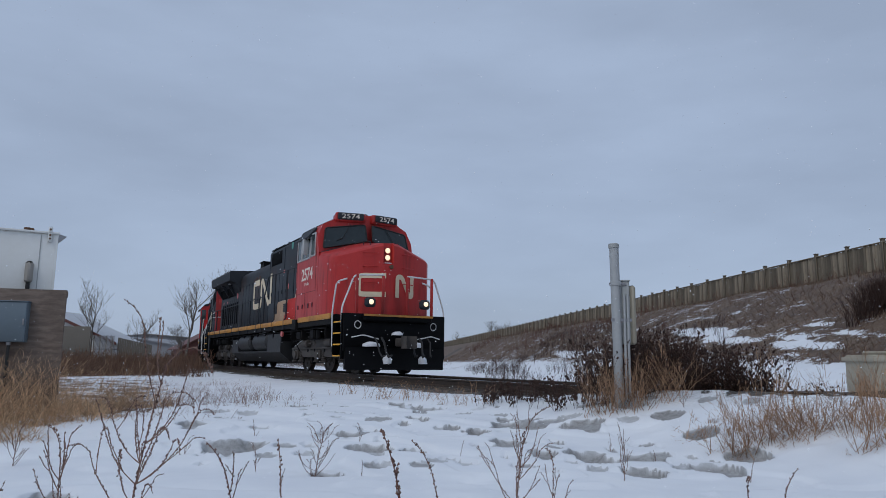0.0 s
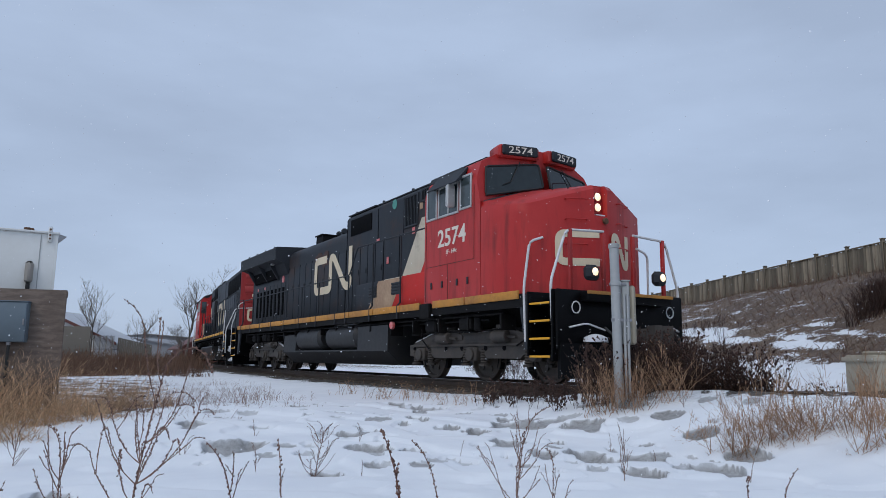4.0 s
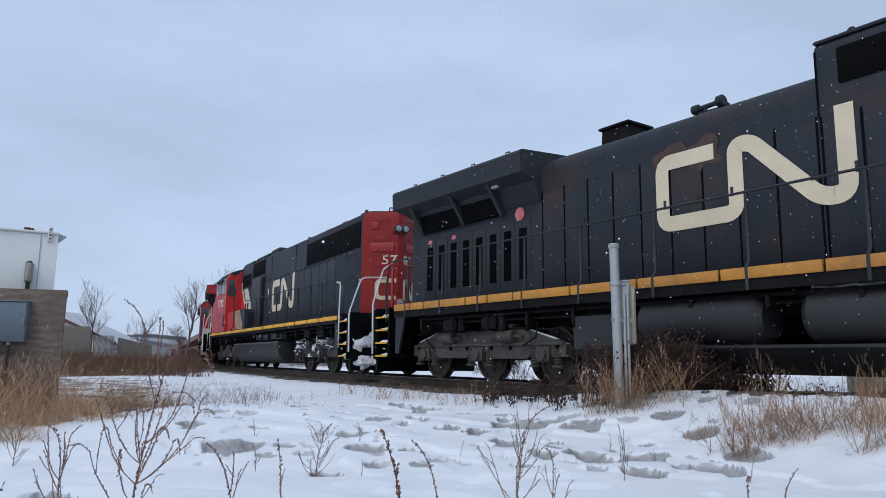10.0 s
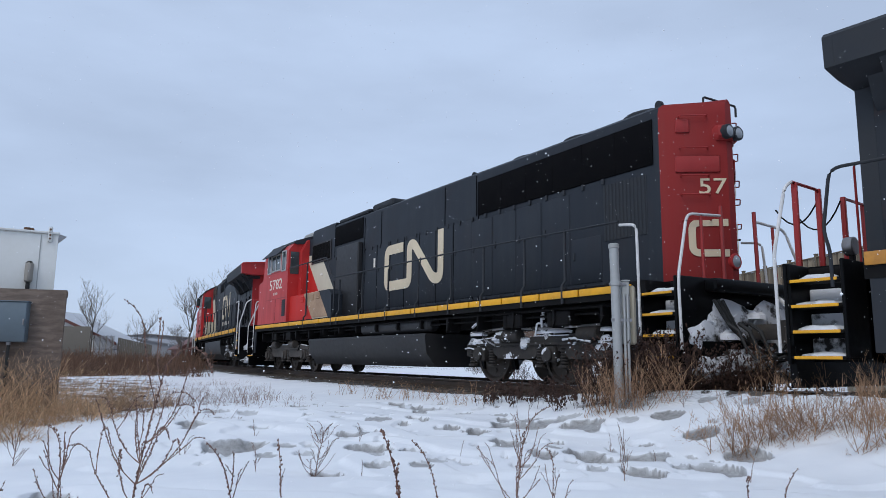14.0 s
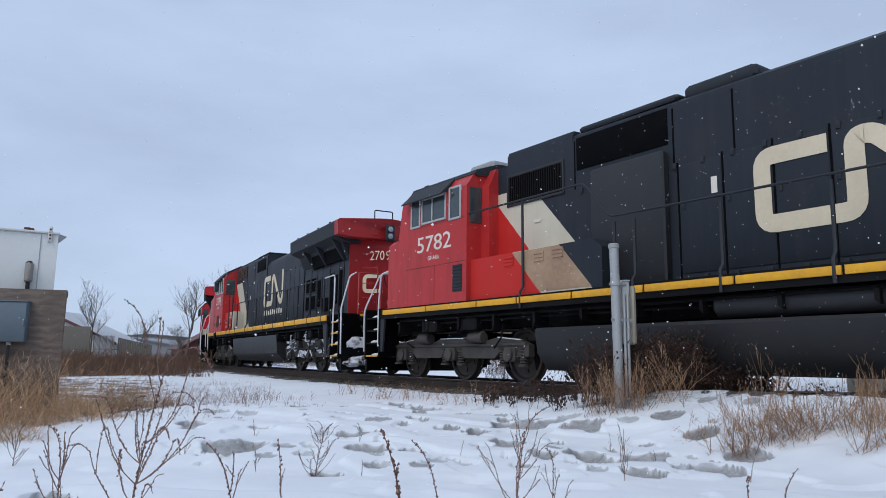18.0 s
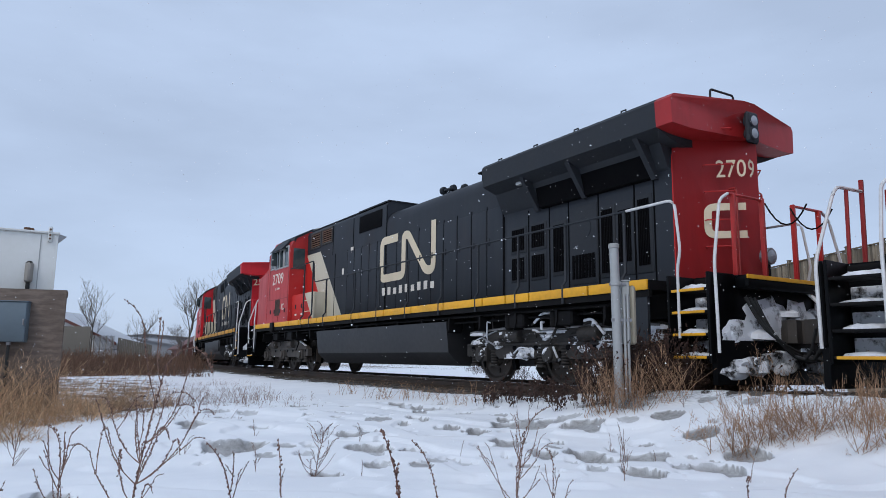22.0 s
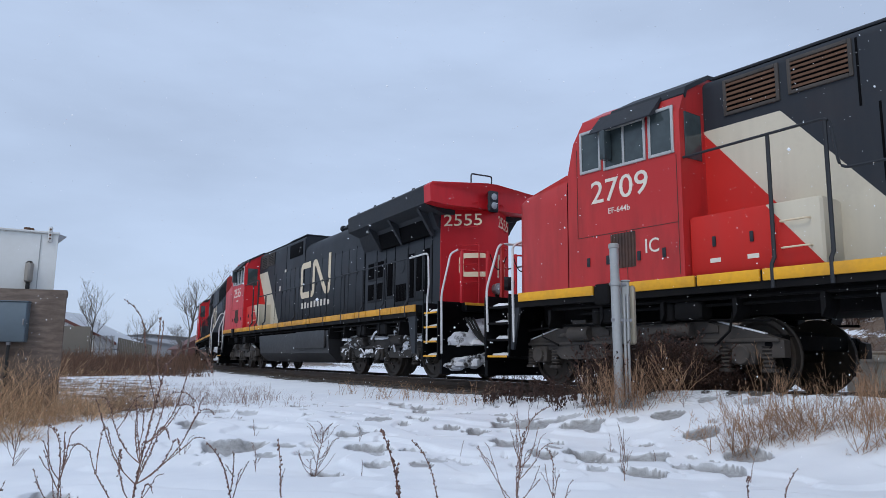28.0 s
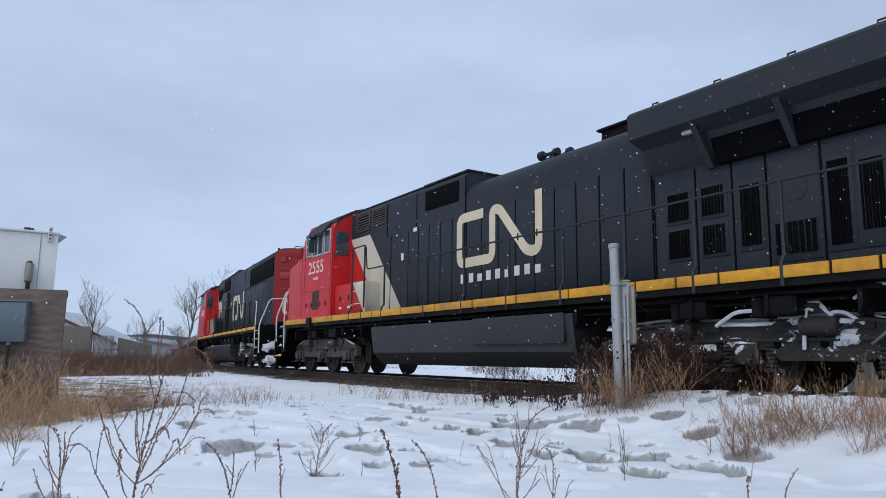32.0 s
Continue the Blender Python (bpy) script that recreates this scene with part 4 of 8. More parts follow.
def louvre(loco, x0, x1, z0, z1, y, slats, mat, frame_mat=None, upright=False):
    for s in (-1, 1):
        bk = part("louvre", Shape().box(x0, x1, s * (y - 0.03), s * (y + 0.006), z0, z1), M_SCREEN, loco, "black louvred intake")
        fr = Shape()
        for a, b, c, e in ((x0 - 0.05, x0, z0 - 0.05, z1 + 0.05), (x1, x1 + 0.05, z0 - 0.05, z1 + 0.05), (x0, x1, z0 - 0.05, z0), (x0, x1, z1, z1 + 0.05)):
            fr.box(a, b, s * (y - 0.01), s * (y + 0.03), c, e, 0.006)
        part("louvre_frame", fr, frame_mat or mat, bk)
        for k in range(slats):
            sl = Shape()
            if upright:
                c = x0 + (x1 - x0) * (k + 0.5) / slats
                sl.box(c - 0.012, c + 0.012, s * (y + 0.004), s * (y + 0.024), z0, z1)
            else:
                c = z0 + (z1 - z0) * (k + 0.5) / slats
                h = (z1 - z0) / slats * 0.42
                sl.prism_x([(s * (y + 0.004), c + h), (s * (y + 0.012), c + h), (s * (y + 0.032), c - h * 0.5), (s * (y + 0.022), c - h * 0.6)], x0, x1)
            part("slat", sl, mat, bk)


def side_window(loco, x0, x1, z0, z1, y, bars=()):
    for s in (-1, 1):
        w = part("side_window", Shape().box(x0, x1, s * (y - 0.02), s * (y + 0.006), z0, z1), M_GLASS, loco, "dark cab side window")
        fr = Shape()
        for a, b, c, e in ((x0 - 0.045, x0, z0 - 0.045, z1 + 0.045), (x1, x1 + 0.045, z0 - 0.045, z1 + 0.045), (x0, x1, z0 - 0.045, z0), (x0, x1, z1, z1 + 0.045), *((q - 0.02, q + 0.02, z0, z1) for q in bars)):
            fr.box(a, b, s * (y - 0.01), s * (y + 0.028), c, e, 0.008)
        part("window_frame", fr, M_ALU, w, "aluminium window frame")


def headlight(loco, x, y, z, d, lit, r=0.1, name="headlight", case=None):
    h = Shape()
    h.cyl((x - d * 0.08, y, z), (x + d * 0.05, y, z), r + 0.025, 18, 0.01)
    b = part(name, h, case or M_BLACK, loco)
    l = Shape()
    l.loft([[(x + d * (0.046 + 0.03 * (1 - q * q)), y + r * q * math.cos(t), z + r * q * math.sin(t)) for t in [math.tau * j / 16 for j in range(16)]] for q in (1.0, 0.75, 0.4, 0.05)])
    part("lens", l, M_LAMP if lit else M_LAMPOFF, b, "lit warm lamp" if lit else "unlit clear lamp")


def numbers(loco, text, x, z, width, size, y, mat, name="road_number", bold=0.003):
    """The same figures on both sides, read from outside."""
    for s in (-1, 1):
        me = lettering(text, size, bold=bold)
        m = pose(x - width / 2, -y, z) if s < 0 else pose(x + width / 2, y, z, 0, 0, 180)
        figures(name, fitted(me, m, width), mat, loco, "painted figure")


def bars(loco, x0, x1, z0, z1, y, count, mat, side=None):
    """Unreadable or brand writing as plain bars."""
    for s in ((-1, 1) if side is None else (side,)):
        sh = Shape()
        w = (x1 - x0) / count
        for k in range(count):
            sh.box(x0 + w * (k + 0.2), x0 + w * (k + 0.7), s * (y - 0.004), s * (y + 0.005), z0, z1 - (0.0 if k % 3 else (z1 - z0) * 0.2))
        part("plain_lettering", sh, mat, loco, "white bars of small lettering", shade=False)


def sill(loco, x0, x1):
    sh = Shape()
    half = [(1.52, 1.60), (1.52, 1.36), (1.46, 1.36), (1.46, 1.46), (0.8, 1.46), (0.75, 1.08)]
    sh.prism_x(half + [(-y, z) for y, z in half[::-1]], x0, x1)
    part("deck", sh, M_FRAME, loco, "black walkway deck")
    for s in (-1, 1):
        p = Shape()
        p.tube([(x0 + 0.8, s * 1.36, 1.30), (x1 - 0.8, s * 1.36, 1.30)], 0.03, 6)
        p.tube([(x0 + 1.2, s * 1.28, 1.20), (-3, s * 1.3, 1.18), (3, s * 1.28, 1.22), (x1 - 1.4, s * 1.28, 1.2)], 0.022, 6)
        part("air_pipe", p, M_FRAME, loco)
        for x in np.arange(x0 + 1.0, x1 - 0.6, 1.15):
            part("deck_bracket", Shape().prism_y([(x - 0.03, 1.28), (x + 0.03, 1.28), (x + 0.03, 0.98 if abs(x) > 3.6 else 1.15), (x - 0.03, 1.1)], s * 1.1, s * 1.44), M_FRAME, loco)
        for x in (x0 + 2.0, x0 + 3.3, x1 - 3.5, x1 - 2.1):
            j = Shape().box(x - 0.22, x + 0.22, s * 1.12, s * 1.42, 1.02, 1.26, 0.03)
            j.cyl((x + 0.34, s * 1.3, 1.0), (x + 0.34, s * 1.3, 1.27), 0.09, 12, 0.02)
            part("valve_box", j, M_FRAME, loco)


def snow_lump(parent, c, size, seed):
    """A ragged lump of packed snow and ice."""
    bm = bmesh.new()
    bmesh.ops.create_icosphere(bm, subdivisions=3, radius=1.0)
    for v in bm.verts:
        k = 1 + 0.55 * noise.noise(v.co * 1.7 + Vector((seed * 3.1, 0, 0))) + 0.25 * noise.noise(v.co * 4.1 + Vector((0, seed * 1.7, 0)))
        v.co = Vector((v.co.x * size[0] * k + c[0], v.co.y * size[1] * k + c[1], v.co.z * size[2] * k + c[2]))
    me = bpy.data.meshes.new("packed_snow")
    bm.to_mesh(me)
    bm.free()
    return part("packed_snow", me, M_PACKED, parent, "dirty packed snow and ice")


def pilot(loco, x, d, plow=True, snow=False):
    sh = Shape()
    sh.box(x - d * 0.06, x, -1.5, 1.5, 0.62, 1.62, 0.02)
    part("end_plate", sh, M_PLOW, loco)
    part("anticlimber", Shape().box(x, x + d * 0.2, -1.0, 1.0, 1.42, 1.6, 0.03), M_PLOW, loco)
    if plow:
        p = Shape()
        p.loft([[(x + d * (0.42 if abs(y) < 0.3 else 0.18 if abs(y) < 1 else 0.02), y, 0.14) for y in (-1.45, -0.7, 0, 0.7, 1.45)] + [(x - d * 0.06, y, 0.14) for y in (1.45, -1.45)],
                [(x + d * (0.22 if abs(y) < 0.3 else 0.10 if abs(y) < 1 else 0.02), y, 0.42) for y in (-1.45, -0.7, 0, 0.7, 1.45)] + [(x - d * 0.06, y, 0.42) for y in (1.45, -1.45)],
                [(x + d * (0.20 if abs(y) < 0.3 else 0.10 if abs(y) < 1 else 0.02), y, 0.72) for y in (-1.45, -0.7, 0, 0.7, 1.45)] + [(x - d * 0.06, y, 0.72) for y in (1.45, -1.45)]])
        part("plow", p, M_PLOW, loco, "black snow plow")
    if snow and d < 0:
        for k, (dx, y, z, a, b, c) in enumerate(((0.0, 0.35, 1.0, 0.07, 0.5, 0.28), (0.05, -0.35, 0.85, 0.08, 0.55, 0.4), (0.0, 0.95, 0.75, 0.06, 0.4, 0.22), (0.0, -1.0, 1.15, 0.06, 0.35, 0.3), (0.16, 0.1, 0.45, 0.12, 0.7, 0.2), (0.1, -0.8, 0.4, 0.1, 0.5, 0.22), (0.08, 0.85, 0.35, 0.09, 0.5, 0.16))):
            snow_lump(loco, (x + d * dx, y, z), (a, b, c), k + abs(x))
        for k in range(3):
            part("air_hose", Shape().tube(bent([(x + d * 0.12, 0.95 - k * 0.09, 1.3), (x + d * 0.22, 0.7 - k * 0.08, 0.85 - k * 0.03), (x + d * 0.34, 0.1, 0.52 - k * 0.05), (x + d * 0.36, -0.55, 0.62 - k * 0.05)], 0.3), 0.026, 7), M_RUBBER, loco, "sagging black air hose")
        part("air_hose", Shape().tube(bent([(x + d * 0.1, -0.5, 1.45), (x + d * 0.42, -0.55, 1.1), (x + d * 0.45, -0.85, 0.8), (x + d * 0.2, -1.0, 1.2)], 0.2), 0.03, 7), M_RAILWHITE, loco, "snow-covered hose")
    if snow:
        for y, z, w, h in ((-0.75, 0.75, 0.5, 0.12), (0.55, 0.74, 0.45, 0.14), (0.0, 1.06, 0.32, 0.10), (-0.3, 0.3, 0.3, 0.22), (0.75, 0.3, 0.28, 0.2)):
            c = Shape()
            c.loft([[(x + d * (0.10 + 0.16 * q * math.cos(a)), y + w * 0.5 * q * math.sin(a), z + zz + random.uniform(-0.01, 0.01)) for a in [math.tau * j / 10 for j in range(10)]] for q, zz in ((1.0, 0.0), (0.95, h * 0.6), (0.5, h))])
            part("snow_cap", c, M_SNOWCAP, loco, "caked snow")


def hood_ring(w, top, shoulder, rise=0.10):
    """Half-symmetric hood outline (y, z) from the deck up, with a rounded shoulder."""
    pts = [(w, 1.60), (w, top - shoulder)]
    for k in range(1, 6):
        a = math.pi / 2 * k / 5
        pts.append((w - shoulder + shoulder * math.cos(a), top - shoulder + shoulder * math.sin(a)))
    pts.append((0, top + rise * 0.3))
    return [(-y, z) for y, z in pts] + [(y, z) for y, z in pts[::-1][1:]]


# ---------------- the wide-nosed unit with overhanging radiators ----------------
def build_wing_unit(number, small, hood_mat, red, stripe_mat, front, air_tanks, web, snowy, label):
    """front: True where its cab end leads the train (lamps lit)."""
    L = empty("locomotive", label, "locomotive", "diesel locomotives of the train")
    sill(L, -9.75, 9.3)
    z0 = 1.46 if web else 1.51
    stripe(L, [-9.75, -9.05, -8.5, -7.0, -6.3, -5.55, -4.1, -2.7, -1.3, 0.1, 1.6, 3.1, 4.6, 5.55] + ([7.0] if web else []), z0, z0 + 0.15, stripe_mat)
    stripe(L, [7.4, 9.2] if web else [6.1, 7.4, 9.2], z0, z0 + 0.15, stripe_mat)
    for s in (-1, 1):
        part("jacking_pad", Shape().box(5.62 if not web else 7.05, 6.05 if not web else 7.35, s * 1.44, s * 1.60, 1.30, 1.62, 0.02), M_FRAME, L)
    # hoods
    part("engine_hood", Shape().prism_x(hood_ring(0.92, 4.37 if web else 4.28, 0.38), -5.5, -0.15), hood_mat, L, "black engine hood")
    part("equipment_hood", Shape().prism_x(hood_ring(0.925, 4.62, 0.14), -0.15, 5.72), hood_mat, L, "black equipment hood with cream and red bands")
    part("hood_lid", Shape().box(-0.18, 1.75, -0.90, 0.90, 4.62, 4.66, 0.015), M_BLACK, L)
    part("hood_lid", Shape().box(1.78, 5.6, -0.86, 0.86, 4.62, 4.66, 0.015), M_BLACK, L)
    low = [(-0.918, 1.6), (-0.918, 3.55), (-0.6, 4.2), (0.6, 4.2), (0.918, 3.55), (0.918, 1.6)]
    part("radiator_hood", Shape().prism_x(low, -9.74, -5.42), hood_mat, L, "black radiator hood")
    dz = 0.13 if web else 0.05
    wing = [(0.90, 3.46 - dz), (0.98, 3.52 - dz), (1.13, 3.86 - dz), (1.45, 3.98 - dz), (1.47, 4.36 - dz), (1.41, 4.42 - dz), (0.0, 4.50 - dz)]
    wing = [(-y, z) for y, z in wing] + [(y, z) for y, z in wing[::-1][1:]]
    part("radiator_wing", Shape().prism_x(wing, -9.70, -5.42), M_BLACK, L, "black overhanging radiator wing")
    tip = [(0.95, 3.80 - dz), (1.13, 3.86 - dz), (1.45, 3.98 - dz), (1.47, 4.36 - dz), (1.41, 4.42 - dz), (0.0, 4.50 - dz)]
    part("wing_tip", Shape().prism_x([(-y, z) for y, z in tip] + [(y, z) for y, z in tip[::-1][1:]], -9.92, -9.70), M_BLACK, L)
    end_paint = M_BLACK if not web else M_RED_DARK if number == "2709" else red
    end = Shape()
    end_x = (lambda y: -10.45 + 0.71 * max(0.0, abs(y) - 0.13) / 0.79) if web else (lambda y: -9.98 + 0.06 * max(0.0, abs(y) - 0.13))
    lowe = [(0.92, 1.60), (0.92, 3.85), (0.13, 4.2), (-0.13, 4.2), (-0.92, 3.85), (-0.92, 1.60), (-0.13, 1.60), (0.13, 1.60)]
    end.loft([[(-9.741, y, z) for y, z in lowe], [(end_x(y) - 0.004, y, z) for y, z in lowe]])
    part("hood_end", end, end_paint, L, "faceted hood end" if web else "flat black hood end")
    wend = [(y, z - dz) for y, z in [(0.95, 3.92), (1.13, 3.93), (1.45, 3.98), (1.47, 4.36), (1.41, 4.42), (0.13, 4.49), (-0.13, 4.49), (-1.41, 4.42), (-1.47, 4.36), (-1.45, 3.98), (-1.13, 3.93), (-0.95, 3.92), (-0.13, 3.90), (0.13, 3.90)]]
    wx = (lambda y: -10.46 + 0.24 * max(0.0, abs(y) - 0.13) / 1.34) if web else (lambda y: -10.08 + 0.03 * max(0.0, abs(y) - 0.13))
    part("wing_end", Shape().loft([[(-9.921, y, z) for y, z in wend], [(wx(y), y, z) for y, z in wend]]), end_paint, L, "radiator wing end")
    for s in (-1, 1):
        for a, b in ((-9.36, -7.88), (-7.80, -6.65)):
            g = Shape()
            g.loft([[(x, s * (0.99 + 0.014), 3.40 - dz), (x, s * (0.93), 3.38 - dz), (x, s * 1.07, 3.76 - dz), (x, s * (1.09), 3.76 - dz)] for x in (a, b)])
            part("radiator_screen", g, M_SCREEN, L, "black radiator intake screen")
        for x in (-9.42, -7.84, -6.55):
            part("wing_bracket", Shape().prism_x([(s * 0.92, 3.36 - dz), (s * 0.98, 3.36 - dz), (s * 1.40, 3.99 - dz), (s * 1.0, 3.9 - dz)], x - 0.05, x + 0.05), M_BLACK, L)
        part("under_wing_lamp", Shape().box(-6.5, -6.3, s * 1.2, s * 1.3, 3.86 - dz, 3.92 - dz, 0.01), M_ALU, L)
    # doors
    if web:
        for x0, x1 in ((-6.15, -5.66), (-6.76, -6.28)):
            for zz in (1.93, 2.50):
                door(L, x0, x1, zz, zz + 0.52, 0.92, M_BLACK, (zz + 0.05, zz + 0.47))
        door(L, -7.32, -6.92, 1.95, 2.95, 0.92, M_BLACK, (2.02, 2.88))
        door(L, -8.10, -7.42, 1.74, 3.12, 0.92, M_BLACK, (1.84, 2.26))
        door(L, -8.52, -8.16, 1.80, 3.02, 0.92, M_BLACK, (1.88, 2.95))
        door(L, -8.93, -8.55, 1.80, 3.02, 0.92, M_BLACK, (2.02, 2.88))
        door(L, -9.32, -8.98, 1.80, 3.05, 0.92, M_BLACK, (1.92, 2.98))
        for s in (-1, 1):
            part("fan_ring", Shape().cyl((-7.77, s * 0.935, 2.72), (-7.77, s * 0.945, 2.72), 0.19, 20), M_BLACK, L)
        seams(L, (-5.44, -6.22, -6.84, -7.37, -8.13, -8.95, -9.36), 1.65, 3.3, 0.92)
    else:
        for k in range(8):
            x = -9.38 + k * 0.46
            door(L, x, x + 0.42, 1.70, 3.16, 0.92, M_BLACK, (1.98, 2.98), inset=0.10)
        for s in (-1, 1):
            part("round_sticker", Shape().cyl((-6.05, s * 0.92, 3.28), (-6.05, s * 0.934, 3.28), 0.13, 18), M_STICKER, L, "round red sticker")
            for k in (0, 2):
                part("door_tag", Shape().box(-9.24 + k * 0.46, -9.10 + k * 0.46, s * 0.93, s * 0.942, 3.06, 3.15, 0.003), M_STICKER, L, "red and white tag", shade=False)
    for k in range(9):
        door(L, -5.38 + k * 0.58, -5.38 + k * 0.58 + 0.545, 1.72, 3.55, 0.92, hood_mat)
    seams(L, [-5.40 + k * 0.58 for k in range(10)], 1.66, 3.62, 0.922)
    for k in range(5):
        door(L, -0.1 + k * 0.50, -0.1 + k * 0.50 + 0.465, 1.72, 3.55, 0.925, hood_mat)
    seams(L, [-0.12, 0.38, 0.88, 1.38, 1.88, 2.38, 3.3], 1.66, 3.6, 0.927)
    seams(L, [-0.14, 2.0, 3.52], 3.6, 4.5, 0.927)
    for s in (-1, 1):
        part("intake_screen", Shape().box(0.14, 1.58, s * 0.91, s * 0.945, 3.98, 4.46, 0.01), M_SCREEN, L, "black intake screen")
    if web:
        slat_mat = M_RUST if number == "2709" else M_TRUCK
        louvre(L, 3.62, 4.36, 4.06, 4.46, 0.925, 6, slat_mat, M_TRUCK)
        louvre(L, 4.58, 5.32, 4.02, 4.46, 0.925, 6, slat_mat, M_TRUCK)
    else:
        louvre(L, 3.62, 4.24, 3.74, 4.46, 0.925, 8, M_BLACK, M_BLACK, True)
        louvre(L, 4.50, 5.02, 4.26, 4.50, 0.925, 6, M_BLACK, M_BLACK, True)
        louvre(L, 5.22, 5.60, 3.86, 4.50, 0.925, 5, M_BLACK, M_BLACK, True)
        for s in (-1, 1):
            for x, z, mt in ((4.36, 4.06, M_PATCH), (4.72, 4.02, M_STICKER), (3.98, 3.50, M_STICKER)):
                part("warning_label", Shape().box(x, x + 0.15, s * 0.926, s * 0.934, z, z + 0.16), mt, L, shade=False)
    # battery boxes by the cab, low on the walkway
    for s in (-1, 1):
        bx = Shape().box(1.7 if not web else 3.85, 5.72, s * 0.9, s * 1.40, 1.61, 2.38 if not web else 2.46, 0.03)
        b = part("battery_box", bx, hood_mat, L, "equipment box beside the walkway")
        if not web:
            for a in (2.55, 3.86):
                part("vent", ribbed(a, a + 0.47, 1.96, 2.26, s, 1.405, 4, False), M_BLACK, b, "louvred vent")
            part("stained_panel", Shape().add([(2.50, s * 1.4055, 1.64), (3.86, s * 1.4055, 1.64), (4.40, s * 1.4055, 2.36), (3.10, s * 1.4055, 2.36), (2.50, s * 1.39, 1.64), (3.86, s * 1.39, 1.64), (4.40, s * 1.39, 2.36), (3.10, s * 1.39, 2.36)], [(0, 1, 2, 3), (4, 7, 6, 5), (0, 4, 5, 1), (1, 5, 6, 2), (2, 6, 7, 3), (3, 7, 4, 0)]), M_PATCH, b, "tan stained band", shade=False)
        else:
            for a in (4.75, 5.3):
                part("box_latch", Shape().box(a, a + 0.05, s * 1.40, s * 1.425, 2.0, 2.14, 0.006), M_BLACK, b)
                part("box_tag", Shape().box(a - 0.06, a + 0.1, s * 1.40, s * 1.406, 1.78, 1.84), M_WHITE, b, shade=False)
            for zz in (1.86, 2.2):
                part("grab_iron", Shape().tube(bent([(4.0, s * 1.39, zz), (4.0, s * 1.47, zz), (4.36, s * 1.47, zz), (4.36, s * 1.39, zz)], 0.03), 0.013, 5), M_CREAM, b)
    # stack, horn, roof gear
    xa, xb, lip = (-4.70, -3.70, 0.05) if web else (-4.45, -3.80, 0.03)
    st = Shape().loft([[(xa - e, -0.32 - e, z), (xb + e, -0.32 - e, z), (xb + e, 0.32 + e, z), (xa - e, 0.32 + e, z)] for e, z in ((0.0, 4.2), (-0.02, 4.66), (lip, 4.67), (lip, 4.71))])
    part("exhaust_outlet", st, M_FRAME, L, "sooty exhaust stack")
    hz = 4.44 if web else 4.34
    hn = Shape().cyl((-2.25, 0, hz - 0.2), (-2.25, 0, hz + 0.06), 0.05, 10)
    hn.box(-2.40, -2.08, -0.30, 0.30, hz + 0.04, hz + 0.10, 0.02)
    for k, y in enumerate((-0.27, 0.0, 0.27)):
        b = 1 if k != 1 else -1
        hn.cyl((-2.25 - b * 0.12, y, hz + 0.17), (-2.25 + b * 0.24, y, hz + 0.18), 0.04, 10)
        hn.cyl((-2.25 + b * 0.22, y, hz + 0.18), (-2.25 + b * 0.34, y, hz + 0.19), 0.10, 14, 0.02)
        hn.cyl((-2.25 - b * 0.24, y, hz + 0.17), (-2.25 - b * 0.11, y, hz + 0.17), 0.08, 12, 0.015)
        hn.cyl((-2.25, y, hz + 0.08), (-2.25, y, hz + 0.16), 0.03, 8)
    part("horn", hn, M_BLACK, L, "black air horn cluster")
    for x in (-9.2, -8.1, -7.0, -5.9):
        for s in (-1, 1):
            e = Shape().tube([(x - 0.05, s * 1.36, 4.42 - dz), (x - 0.05, s * 1.36, 4.47 - dz), (x + 0.05, s * 1.36, 4.47 - dz), (x + 0.05, s * 1.36, 4.42 - dz)], 0.014, 5)
            part("lifting_eye", e, M_BLACK, L)
    for x in (0.3, 2.1, 3.8):
        part("lifting_eye", Shape().cyl((x, -0.84, 4.66), (x, -0.80, 4.66), 0.06, 10), M_BLACK, L)
    gz = (4.80 if web else 4.64) - dz
    part("roof_grab", Shape().tube(bent([(-9.99, -0.28, 4.45 - dz), (-9.99, -0.28, gz), (-9.99, 0.28, gz), (-9.99, 0.28, 4.45 - dz)], 0.05), 0.018, 6), M_BLACK, L)
    # hood end lamps and figures
    lx = -10.46 if web else -10.08
    part("lamp_case", Shape().box(lx - 0.06, lx + 0.02, -0.14, 0.13, 3.84 - dz, 4.32 - dz, 0.03), M_BLACK, L)
    for z in (3.98, 4.18):
        headlight(L, lx - 0.03, 0.0, z - dz, -1, False, 0.085)
    turn = math.degrees(math.atan2(0.71, 0.79))
    rs = -0.42 if web else -0.30
    end_red = M_RED_WORN if number == "2709" else M_RED_DULL if number != "2555" else red
    headlight(L, -10.20 + rs, -0.04, 1.97, -1, False, 0.10, "ditch_light", M_STEEL)
    part("lamp_bracket", Shape().box(-10.20 + rs, -10.14 + rs, -0.08, 0.0, 1.6, 1.88, 0.01), M_FRAME, L)
    for sy in (-1, 1) if web else ():
        face = pose(-10.455, sy * 0.13, 0) @ pose(0, 0, 0, 0, 0, -90 - sy * turn)
        if number == "2709":
            # the figures run across the ridge
            me = fitted(lettering(number[:3] if sy > 0 else number[3:], 0.38), face @ pose(-0.44, -0.004, 3.18) if sy > 0 else pose(-10.459, 0.1, 3.18, 0, 0, -90), 0.43 if sy > 0 else 0.14)
        else:
            me = fitted(lettering(number, 0.38), face @ pose(-1.0 if sy > 0 else 0.1, -0.004, 3.41), 0.88)
        figures("road_number", me, M_CREAM, L, "painted figure")
        emblem_half(L, face, sy, 2.25, 0.60, 0.53, 0.11)
